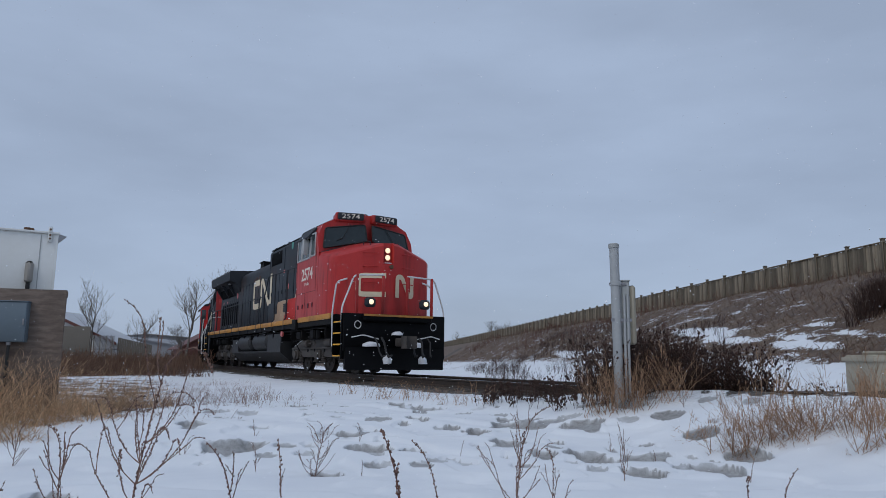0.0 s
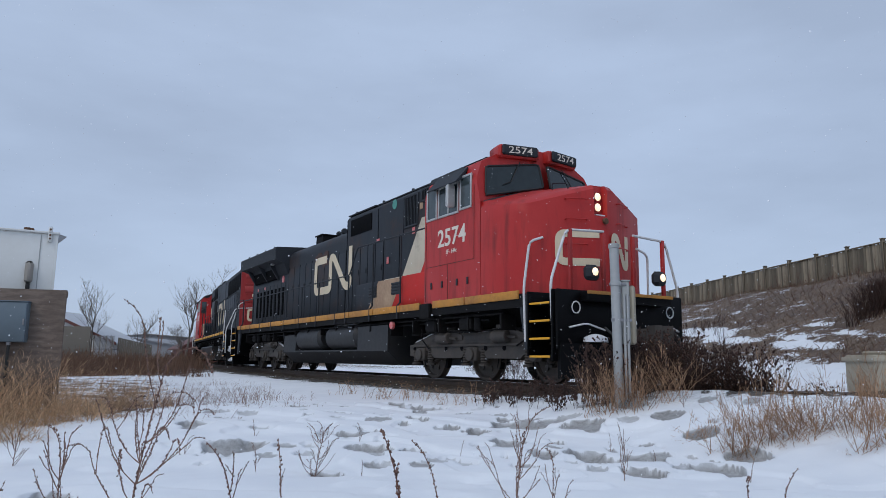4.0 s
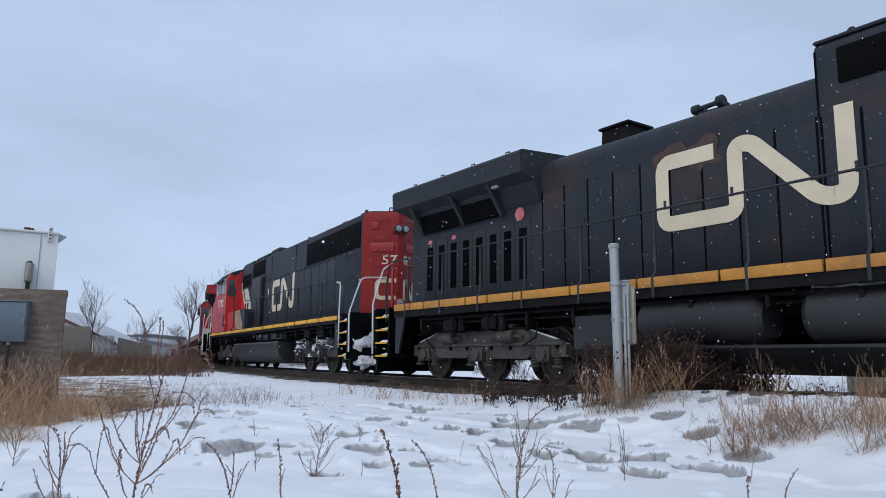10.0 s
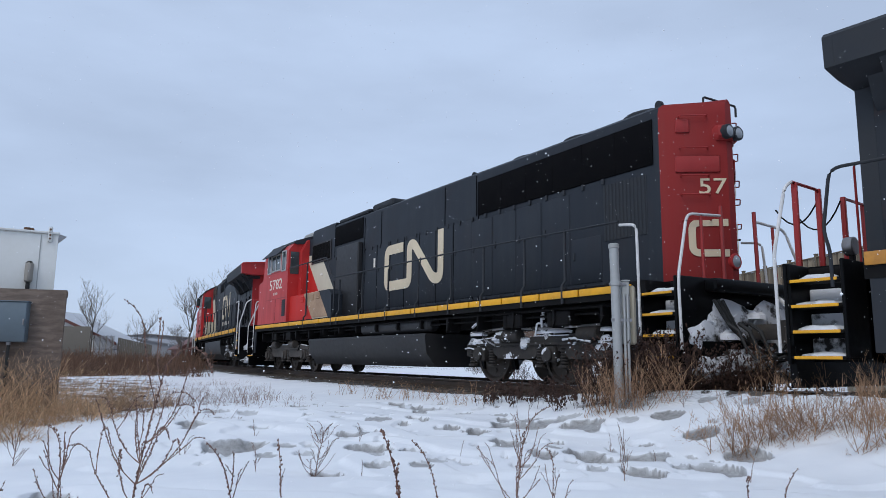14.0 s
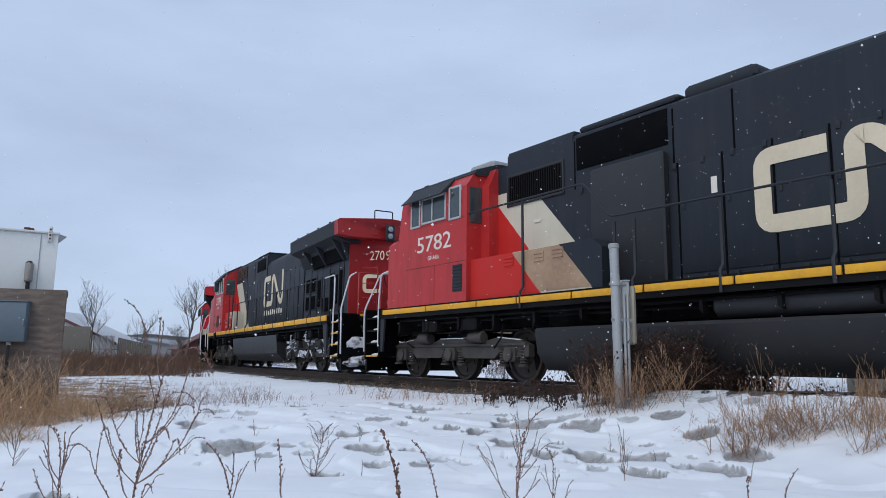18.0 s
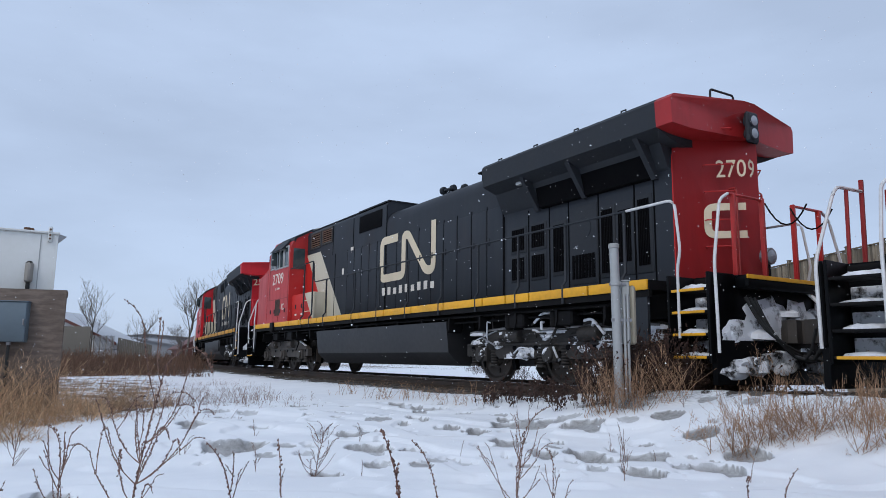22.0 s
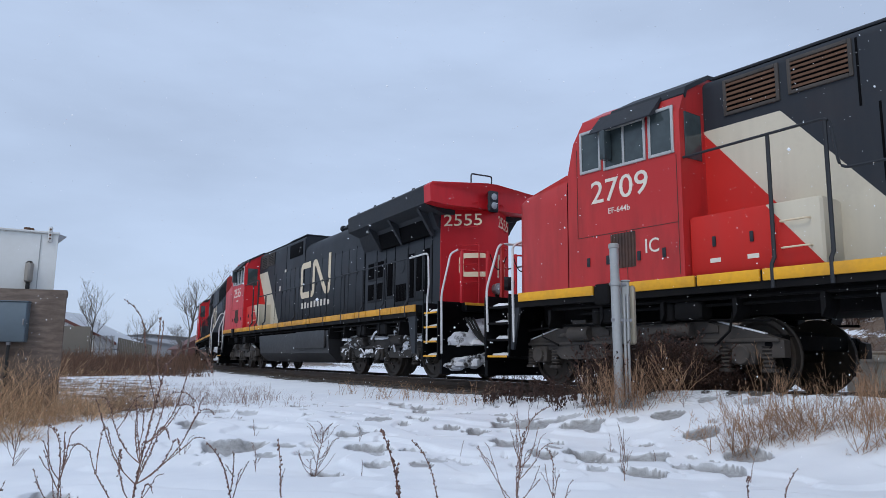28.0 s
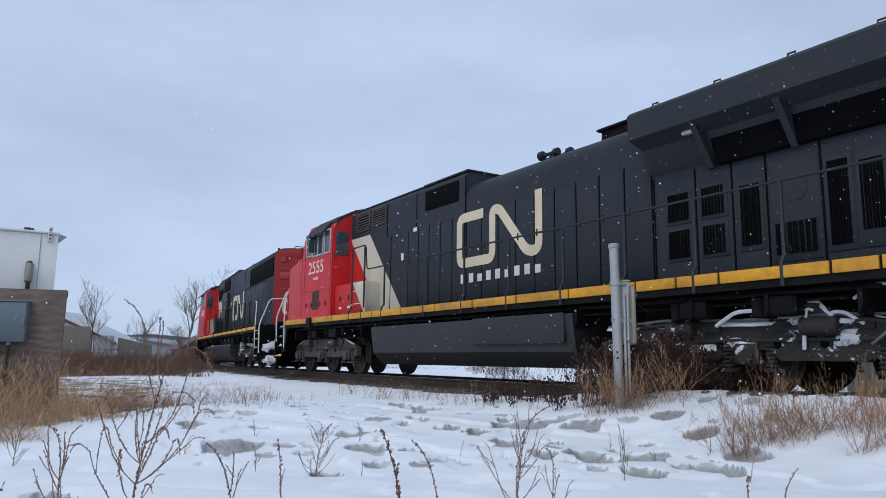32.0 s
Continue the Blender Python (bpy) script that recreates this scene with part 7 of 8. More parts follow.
keep = (x > -0.60 * y) & (x < -0.345 * y + 0.8 * np.sin(y))
x, y = x[keep], y[keep]
n = len(x)
thicket("brush", "reddish-brown dry brush", M_BRUSH, x, y, rng.uniform(0.3, 1.1, n) * (0.75 + 0.75 * fractal(x * 0.4, y * 0.3, 97, 2)), rng.uniform(0.0, 0.7, n), rng.uniform(0.008, 0.016, n), 0.4, 76, 4, "brush")
x, y = clump_points(rng, [(-3.6, 12.2, 1.0), (-4.3, 11.2, 1.2), (-3.0, 12.8, 0.5), (-2.6, 11.0, 0.4), (-3.6, 9.9, 0.8), (-3.4, 8.8, 0.6), (-5.2, 15.0, 1.5), (-6.2, 17.5, 1.5), (-4.6, 14.0, 1.2), (-7.0, 21.0, 1.5), (-5.4, 18.0, 0.8), (-4.6, 11.6, 2.0), (-5.0, 12.8, 2.0), (-4.2, 10.4, 1.2)], 90, 0.9)
n = len(x)
thicket("sparse_weeds", "short grey weeds poking out of thin snow", M_WEED, x, y, rng.uniform(0.06, 0.28, n), rng.uniform(0.1, 0.9, n), rng.uniform(0.002, 0.004, n), 0.5, 77, 2, "weeds")
# behind the line and up the bank
for m, mat, seed, name, label, tall_to in ((60000, M_BANKTAN, 78, "bank_grass", "matted tan grass on the bank", 0.34), (60000, M_BRUSH, 178, "bank_stubble", "matted brown stubble on the bank", 0.42)):
    x, y = rng.uniform(-3, 21, m), 15 + 115 * rng.uniform(0, 1, m) ** 1.7
    right = FENCE_X0 + FENCE_SLOPE * (y - FENCE_Y0) - x
    ps = np.zeros(m)
    for cx, cy, rx, ry in BANK_SNOW:
        ps = np.maximum(ps, 1 - ((x - cx) / rx) ** 2 - ((y - cy) / ry) ** 2)
    drift = fractal(x * 0.5, y * 0.25, seed, 3)
    keep = (right > 0.2) & (right < 11.8) & (ps < 0.35 + 0.4 * rng.uniform(0, 1, m)) & (rng.uniform(0, 1, m) < 0.25 + 1.6 * drift) & (x < 0.62 * y + 2)
    x, y = x[keep], y[keep]
    n = len(x)
    thicket(name, label, mat, x, y, rng.uniform(0.10, tall_to, n), rng.uniform(0.3, 1.35, n), rng.uniform(0.006, 0.012, n), 0.5, seed)
m = 6500
x, y = rng.uniform(2, 12, m), 12.5 + 50 * rng.uniform(0, 1, m) ** 1.4
right = FENCE_X0 + FENCE_SLOPE * (y - FENCE_Y0) - x
keep = (line_distance(x, y) > 3.8) & (right > 6) & (fractal(x * 0.5, y * 0.3, 91, 3) > 0.47) & (x < 0.36 * y + 1.0)
x, y = x[keep], y[keep]
n = len(x)
thicket("dark_weeds", "dark red-brown weeds beyond the track", M_WEED_DARK, x, y, rng.uniform(0.25, 0.75, n), rng.uniform(0.0, 0.5, n), rng.uniform(0.005, 0.010, n), 0.4, 79, 6, "weeds")
m = 6000
x, y = rng.uniform(4, 20, m), rng.uniform(26, 130, m)
right = FENCE_X0 + FENCE_SLOPE * (y - FENCE_Y0) - x
keep = (right > 0.3) & (right < 10) & (fractal(x * 0.28, y * 0.12, 95, 3) > 0.455 + 0.02 * np.minimum(right, 5) - 0.05 * (y > 45))
x, y = x[keep], y[keep]
n = len(x)
thicket("bank_brush", "reddish-brown brush below the fence", M_WEED_RED, x, y, rng.uniform(0.3, 1.0, n), rng.uniform(0.0, 0.6, n), rng.uniform(0.005, 0.011, n), 0.4, 83, 7, "brush")
x, y = clump_points(rng, [(12.3, 20.0, 1.2), (13.0, 20.4, 1.5), (13.6, 20.8, 1.2)], 200, 0.6)
n = len(x)
thicket("dark_shrub", "dark brown leafless shrub on the bank", M_WEED_DARK, x, y, rng.uniform(0.35, 1.05, n), rng.uniform(0.0, 0.6, n), rng.uniform(0.006, 0.012, n), 0.4, 80, 6, "shrub")


def weed(seed, tall, shoots, curl, thick, label="dry branching weed with seed-covered stems", spread_to=0.75, mat=None):
    """A dead weed: a stem, shoots that arch up from it with hooked tips, and rough seed cases along them."""
    r = random.Random(seed)
    W = empty("weed", label, "weed", "dead weeds in the snow")
    seeds = []

    def shoot(name, p, az, lean, length, th, hook, steps=10, parent=W):
        pts = [Vector(p)]
        a = lean
        d_az = r.uniform(-0.13, 0.13)
        for k in range(steps):
            f = k / (steps - 1)
            if f > 0.74:
                a += hook * 0.6
            else:
                a += r.uniform(-0.02, 0.06) if name == "stem" else -lean * 0.085 + r.uniform(-0.09, 0.09)
            az += d_az + r.uniform(-0.12, 0.12)
            pts.append(pts[-1] + Vector((math.cos(az) * math.sin(a), math.sin(az) * math.sin(a), math.cos(a))) * (length / steps))
        part(name, Shape().tube(pts, th * 0.7, 5, 0.45), mat or M_WEED, parent, shade=False)
        for q, w in zip(pts[2:], pts[3:]):
            m = max(2, int((w - q).length / (th * 1.7)))
            for j in range(m):
                seeds.append((q.lerp(w, (j + r.random()) / m), th))
        return pts
    main = shoot("stem", (0, 0, -0.08), r.uniform(-0.5, 0.5), r.uniform(0.0, 0.06), tall + 0.08, thick, curl, 14)
    for k in range(shoots):
        f = r.uniform(0.10, 0.66)
        p = main[min(len(main) - 2, 1 + int(f * (len(main) - 2)))]
        az = k * 2.4 + r.uniform(-0.5, 0.5)
        b = shoot("shoot", p, az, r.uniform(0.6, 1.25) * spread_to, tall * r.uniform(0.26, 0.52) * (1.2 - f * 0.6), thick * 0.66, curl * r.choice((0.0, 0.5, 1.0, 1.3)))
        if r.random() < 0.6:
            shoot("shoot", b[r.randint(3, 7)], az + r.uniform(-1.2, 1.2), r.uniform(0.4, 1.1), tall * r.uniform(0.12, 0.24), thick * 0.55, curl, 7)
    sh = Shape()
    for c, th in seeds:
        s = th * r.uniform(0.5, 1.25)
        c = c + Vector((r.uniform(-1, 1), r.uniform(-1, 1), r.uniform(-0.6, 1))) * th * 1.15
        sh.add([c + Vector((-s, 0, 0)), c + Vector((s, 0, 0)), c + Vector((0, -s, 0)), c + Vector((0, s, 0)), c + Vector((0, 0, -s)), c + Vector((0, 0, s * 1.6))], [(0, 2, 5), (2, 1, 5), (1, 3, 5), (3, 0, 5), (2, 0, 4), (1, 2, 4), (3, 1, 4), (0, 3, 4)])
    o = part("seed_husk", sh, M_SEED, W, "dark dry seed cases", shade=False)
    o["kind"] = "stuff"
    return W


for seed, wx, wy, tall, shoots, curl, thick, spread_to, turn in (
        (3, -1.46, 3.45, 1.24, 15, 0.95, 0.0060, 1.05, 0), (5, -1.86, 3.6, 0.62, 9, 0.5, 0.006, 0.8, 80), (8, -2.15, 3.5, 0.55, 5, 0.5, 0.005, 0.9, 10),
        (11, -1.02, 5.95, 0.52, 22, 0.4, 0.004, 1.2, 0), (13, -0.12, 3.0, 0.66, 1, 0.1, 0.0065, 0.4, 190), (17, 0.02, 3.4, 0.60, 0, 0.3, 0.0045, 0.4, 120),
        (19, 0.40, 4.05, 0.78, 13, 0.45, 0.005, 0.85, 40), (23, 0.58, 3.9, 0.52, 3, 0.5, 0.0045, 0.7, 0), (29, 1.48, 5.95, 0.46, 9, 0.05, 0.0035, 0.55, 60),
        (31, -3.45, 5.95, 0.38, 8, 0.4, 0.004, 0.9, 30), (37, 1.65, 3.95, 0.52, 1, 0.7, 0.0055, 0.5, 200), (41, 1.85, 4.1, 0.46, 0, 0.2, 0.0045, 0.4, 0),
        (43, -0.95, 3.5, 0.55, 2, 0.2, 0.0055, 0.5, 300), (47, -0.72, 3.4, 0.52, 1, 0.1, 0.0055, 0.6, 140), (53, 2.55, 6.1, 0.2, 0, 0.1, 0.0035, 0.4, 0),
        (59, 1.75, 7.6, 0.2, 3, 0.1, 0.003, 0.6, 10), (61, 2.1, 7.2, 0.18, 2, 0.1, 0.003, 0.6, 50), (67, 3.0, 9.0, 0.3, 4, 0.1, 0.003, 0.8, 90),
        (71, -0.85, 7.6, 0.22, 2, 0.3, 0.003, 0.6, 0), (73, -1.5, 6.0, 0.25, 4, 0.3, 0.0035, 0.8, 130), (79, -0.62, 5.8, 0.16, 0, 0.1, 0.003, 0.4, 0),
        (83, -1.15, 5.3, 0.14, 1, 0.1, 0.003, 0.5, 60), (89, -1.95, 7.7, 0.2, 3, 0.4, 0.003, 0.8, 200), (97, -2.3, 6.6, 0.2, 2, 0.5, 0.003, 0.8, 20), (101, 0.18, 7.0, 0.15, 0, 0.1, 0.003, 0.4, 0)):
    ob = weed(seed, tall, shoots, curl, thick, spread_to=spread_to, mat=M_WEED_RED if seed in (13, 37, 43) else M_WEED)
    ob.matrix_basis = pose(wx, wy, height_at(wx, wy), 0, 4 if seed == 3 else 0, turn)


# ================= things by the line =================
def build_post():
    px, py = 2.315, 9.5
    g = height_at(px, py)
    P = empty("utility_post", "galvanised steel pipe post with a grey cabinet on it", "utility post")
    P.location = (px, py, g)
    h = 1.985 - g
    part("pipe", Shape().cyl((0.02, 0, -0.3), (-0.012, 0, h), 0.062, 20, 0.006), M_GALV, P)
    part("cap", Shape().cyl((-0.012, 0, h - 0.055), (-0.013, 0, h + 0.012), 0.072, 20, 0.01), M_BOXGREY, P, "pipe cap")
    zc = 1.42 - g
    part("collar", Shape().cyl((0, 0, zc), (0, 0, zc + 0.07), 0.074, 20, 0.01), M_GALV, P)
    part("clamp", Shape().box(-0.085, 0.14, -0.02, 0.02, zc + 0.012, zc + 0.05, 0.006), M_STEEL, P)
    z0, z1 = 0.66 - g, 1.49 - g
    bx = part("cabinet", Shape().box(0.085, 0.185, 0.0, 0.16, z0, z1, 0.012), M_BOXGREY, P, "narrow grey cabinet")
    part("cabinet_door", Shape().box(0.188, 0.275, 0.02, 0.24, z0 - 0.01, z1 - 0.05, 0.03), M_TAN, bx, "weathered tan cabinet door")
    part("cabinet_lid", Shape().box(0.075, 0.195, -0.01, 0.17, z1, z1 + 0.02, 0.006), M_BOXGREY, bx)
    for x in (0.10, 0.145):
        part("conduit", Shape().tube([(x, -0.035, 0.1), (x, -0.035, z1 - 0.18)], 0.018, 8), M_GALV, P)
    part("strap", Shape().box(-0.08, 0.19, -0.05, -0.042, 0.95 - g, 0.99 - g), M_STEEL, P)


build_post()


def wood_material(name, a, b, c):
    m, n, l, bs = nodes_of(name)
    co = n.new("ShaderNodeTexCoord").outputs["Object"]
    grain = noise_node(n, l, co, 4.5, 8, 0.75, (1.0, 1.0, 6.0))
    w = n.new("ShaderNodeTexWave")
    w.inputs["Scale"].default_value, w.inputs["Distortion"].default_value, w.inputs["Detail"].default_value = 3.0, 9.0, 4.0
    mp = n.new("ShaderNodeMapping")
    mp.inputs["Rotation"].default_value = (0, radians(90), 0)
    l.new(co, mp.inputs["Vector"])
    l.new(mp.outputs[0], w.inputs["Vector"])
    stain = noise_node(n, l, co, 1.1, 5, 0.6)
    col = mix(n, l, ramp(n, l, grain, [(0.35, (0, 0, 0)), (0.7, (1, 1, 1))]), a, b)
    col = mix(n, l, calc(n, l, "MULTIPLY", w.outputs["Fac"], 0.35), col, c)
    col = mix(n, l, calc(n, l, "MULTIPLY", ramp(n, l, stain, [(0.5, (0, 0, 0)), (0.75, (1, 1, 1))]), 0.5), col, c)
    l.new(col, bs.inputs["Base Color"])
    bs.inputs["Roughness"].default_value = 0.85
    bump(n, l, bs, grain, 0.3, 0.006)
    return m


M_PLY = wood_material("weathered_plywood", (0.13, 0.096, 0.076), (0.24, 0.19, 0.158), (0.06, 0.043, 0.034))


def build_cabinets():
    gx, gy = -5.7, 9.5
    g = height_at(gx, gy)
    B = empty("plywood_board", "weathered plywood board carrying an electrical enclosure", "board")
    B.matrix_basis = pose(-5.01, gy, g, 0, 0, 14) @ pose(5.01, 0, 0)
    top = 1.285 - g
    part("sheet", Shape().box(-7.6, -6.185, 0, 0.03, -0.1, top - 0.008, 0.006), M_PLY, B)
    part("sheet", Shape().box(-6.18, -5.01, -0.004, 0.032, -0.1, top, 0.006), M_PLY, B)
    part("top_rail", Shape().box(-7.6, -5.01, 0.034, 0.075, top - 0.10, top - 0.012, 0.006), M_PLY, B)
    for x in (-7.5, -6.2, -5.1):
        part("post", Shape().box(x - 0.045, x + 0.045, 0.034, 0.125, -0.25, top - 0.015, 0.006), M_PLY, B)
    E = empty("electrical_enclosure", "blue-grey steel enclosure on the plywood board", "electrical box")
    E.matrix_basis = pose(-5.01, gy, g, 0, 0, 14) @ pose(5.06, 0, 0)
    a, b = 0.585 - g, 1.105 - g
    bd = part("body", Shape().box(-6.35, -5.475, -0.13, -0.006, a, b, 0.008), M_BLUEGREY, E)
    part("door", Shape().box(-6.345, -5.48, -0.152, -0.132, a + 0.005, b - 0.005, 0.006), M_BLUEGREY, E, "blue-grey door")
    part("rain_hood", Shape().box(-6.36, -5.465, -0.165, -0.006, b, b + 0.012, 0.004), M_BLUEGREY, E)
    part("latch", Shape().box(-5.515, -5.495, -0.17, -0.152, (a + b) / 2 - 0.04, (a + b) / 2 + 0.04, 0.005), M_STEEL, E, "steel latch")
    for x in (-5.86, -5.665, -5.99):
        c = Shape().tube(bent([(x, -0.1, a), (x, -0.1, 0.35), (x - 0.01, -0.08, 0.1), (x - 0.01, -0.05, -0.15)], 0.05), 0.019, 8)
        cd = part("conduit", c, M_RUBBER, E, "black conduit")
        part("conduit_nut", Shape().cyl((x, -0.1, a - 0.035), (x, -0.1, a), 0.028, 10), M_STEEL, cd)
    W = empty("signal_bungalow", "off-white steel signal bungalow behind the plywood", "equipment shelter")
    g2 = height_at(-7.0, 11.2)
    W.matrix_basis = pose(-5.47, 10.0, g2, 0, 0, 30) @ pose(5.47, 0, 0)
    t = 2.15 - g2
    part("body", Shape().box(-7.6, -5.47, 0.0, 1.2, -0.3, t - 0.03, 0.015), M_OFFWHITE, W)
    part("roof", Shape().box(-7.65, -5.45, -0.03, 1.25, t - 0.03, t, 0.01), M_OFFWHITE, W)
    for x in (-5.68, -6.9):
        part("seam", Shape().box(x - 0.006, x + 0.006, -0.006, 0.002, 0.1, t - 0.05), M_BOXGREY, W)
    part("corner_trim", Shape().box(-5.50, -5.466, -0.006, 0.02, 0, t - 0.03, 0.003), M_OFFWHITE, W)
    part("roof_bracket", Shape().add([(-5.47, 0.0, t - 0.02), (-5.36, 0.0, t - 0.05), (-5.47, 0.0, t - 0.16), (-5.47, 0.03, t - 0.02), (-5.36, 0.03, t - 0.05), (-5.47, 0.03, t - 0.16)], [(0, 1, 2), (5, 4, 3), (0, 3, 4, 1), (1, 4, 5, 2), (2, 5, 3, 0)]), M_STEEL, W, "triangular steel bracket")
    lug = part("lifting_lug", Shape().box(-5.60, -5.545, -0.03, -0.004, t - 0.15, t + 0.07, 0.012), M_OFFWHITE, W, "steel lifting lug")
    for z in (t + 0.03, t - 0.10, t - 0.05):
        part("lug_bolt", Shape().cyl((-5.572, -0.045, z), (-5.572, -0.028, z), 0.014, 8), M_RUST, lug)
    part("roof_bolt", Shape().cyl((-5.86, 0.1, t), (-5.86, 0.1, t + 0.05), 0.045, 10, 0.01), M_RUST, W, "rusty roof bolt")
    part("roof_bolt", Shape().cyl((-5.80, 0.1, t), (-5.80, 0.1, t + 0.045), 0.03, 10, 0.01), M_RUST, W)
    la = part("wall_lamp", Shape().box(-5.84, -5.735, -0.09, -0.004, 1.40 - g2, 1.71 - g2, 0.05), M_LAMPTAN, W, "grey wall lamp")
    part("lamp_base", Shape().cyl((-5.787, -0.04, 1.30 - g2), (-5.787, -0.04, 1.42 - g2), 0.028, 10), M_RUBBER, la)


build_cabinets()


def build_vault():
    x, y = 8.17, 13.2
    g = height_at(x, y)
    V = empty("concrete_vault", "tan concrete utility vault beyond the track", "utility vault")
    V.location = (x, y, g)
    t = 0.60 - g
    part("body", Shape().box(-0.52, 0.75, -0.45, 0.5, -0.15, t, 0.03), M_TAN, V)
    part("lid", Shape().box(-0.25, 0.8, -0.35, 0.4, t, t + 0.07, 0.03), M_TAN, V, "raised concrete lid")
    part("lid_rim", Shape().box(-0.56, 0.79, -0.49, 0.54, t - 0.12, t - 0.04, 0.012), M_TAN, V)


build_vault()


# ================= fence on the bank =================
def build_fence():
    F = empty("wooden_fence", "weathered board fence along the top of the bank", "fence")
    dx, dy = -0.2306, 2.3889
    a = math.degrees(math.atan2(dy, dx))
    r = random.Random(4)
    post = Shape().box(-0.075, 0.075, -0.075, 0.075, -0.4, 1.80, 0.01)
    post.box(-0.10, 0.10, -0.10, 0.10, 1.80, 1.84, 0.01)
    pm = smooth(post.mesh("fence_post"))
    pm.materials.append(M_FENCE)
    bays = []
    for v in range(4):
        sh = Shape()
        x = 0.08
        while x < 2.31:
            w = r.uniform(0.13, 0.15)
            o = r.uniform(-0.008, 0.008)
            sh.box(x, min(x + w, 2.32), -0.012 + o, 0.012 + o, r.uniform(-0.12, -0.05), 1.62 + r.uniform(-0.02, 0.015))
            x += w + r.uniform(0.008, 0.02)
        me = sh.mesh("board_panel")
        me.materials.append(M_FENCE)
        bays.append(me)
    cap = Shape().box(0.0, 2.40, -0.07, 0.07, 1.64, 1.69, 0.008)
    cap.box(0.0, 2.40, 0.014, 0.055, 0.35, 0.44)
    cm = cap.mesh("rail")
    cm.materials.append(M_FENCE)
    for i in range(-4, 100):
        x, y = FENCE_X0 + dx * i, FENCE_Y0 + dy * i
        m = pose(x, y, 4.13, 0, 0, a)
        for name, me in (("fence_post", pm), ("board_panel", bays[i % 4]), ("rail", cm)):
            ob = new(name, me)
            ob.parent = F
            ob.matrix_basis = m
            if name == "board_panel":
                ob["kind"] = "stuff"


build_fence()


# ================= distance =================
def bare_tree(seed, tall, label="leafless young tree beyond the yard", levels=4):
    r = random.Random(seed)
    T = empty("tree", label, "tree", "bare trees in the distance")
    trunk, crown = Shape(), Shape()

    def grow(p, d, length, th, level):
        pts = [p]
        for k in range(4):
            d = (d + Vector((r.uniform(-0.16, 0.16), r.uniform(-0.16, 0.16), r.uniform(-0.02, 0.12)))).normalized()
            pts.append(pts[-1] + d * (length / 4))
        (trunk if level == 0 else crown).tube(pts, th, 6 if level == 0 else 4, 0.5)
        if level >= levels:
            return
        for k in range(9 if level == 0 else 5 if level < 3 else 3):
            f = r.uniform(0.3, 1.0)
            q = pts[min(4, max(1, int(f * 4 + 0.5)))]
            az = r.uniform(0, 6.3)
            side = Vector((math.cos(az), math.sin(az), r.uniform(0.5, 1.5))).normalized()
            grow(q, (d * 0.6 + side).normalized(), length * r.uniform(0.35, 0.62) * (1.25 - 0.4 * f), th * 0.42, level + 1)
    grow(Vector((0, 0, -0.1)), Vector((0, 0, 1)), tall * 0.72, tall * 0.011, 0)
    part("trunk", trunk, M_BARK, T, shade=False)
    c = part("crown", crown, M_BARK, T, "fine bare branches", shade=False)
    c["kind"] = "stuff"
    return T


for seed, x, y, tall, turn in ((2, -21.6, 60, 7.2, 0), (4, -19.2, 62, 6.0, 60), (6, -29.4, 60, 6.2, 30), (9, -27.4, 64, 5.0, 100), (12, -26.0, 72, 4.2, 10), (15, -23.6, 66, 3.6, 200)):
    t = bare_tree(seed, tall)
    t.matrix_basis = pose(x, y, height_at(x, y), 0, 0, turn) @ Matrix.Diagonal((1.35, 1.35, 1.0, 1.0))
for seed, x, y, tall in ((22, 12.6, 165, 5.0), (25, 14.4, 172, 5.2), (24, 13.2, 168, 4.6), (27, 4.6, 200, 4.6), (28, 6.2, 205, 4.2), (30, 13.8, 176, 5.0)):
    t = bare_tree(seed, tall, "low dark tree with fine bare branches", 4)
    t.matrix_basis = pose(x, y, 4.2 if y < 190 else 3.0, 0, 0, seed * 40) @ Matrix.Diagonal((1.7, 1.7, 1.0, 1.0))


def siding_material():
    m, n, l, b = nodes_of("metal_siding")
    co = n.new("ShaderNodeTexCoord").outputs["Object"]
    g = noise_node(n, l, co, 1.2, 5)
    l.new(mix(n, l, g, (0.52, 0.52, 0.52), (0.64, 0.64, 0.64)), b.inputs["Base Color"])
    b.inputs["Roughness"].default_value = 0.6
    return m


M_SIDING = siding_material()
M_DULLROOF = worn("dull_roof", (0.24, 0.245, 0.26), (0.17, 0.17, 0.18), 6, 0.5, 0.5)
M_PALEROOF = worn("pale_roof", (0.50, 0.52, 0.55), (0.40, 0.41, 0.43), 6, 0.5, 0.5)
M_DARKRED = worn("dark_red_siding", (0.14, 0.05, 0.04), (0.09, 0.04, 0.035), 5, 0.6, 0.5)
M_TANWALL = worn("tan_wall", (0.13, 0.115, 0.095), (0.09, 0.08, 0.065), 5, 0.6, 0.5)


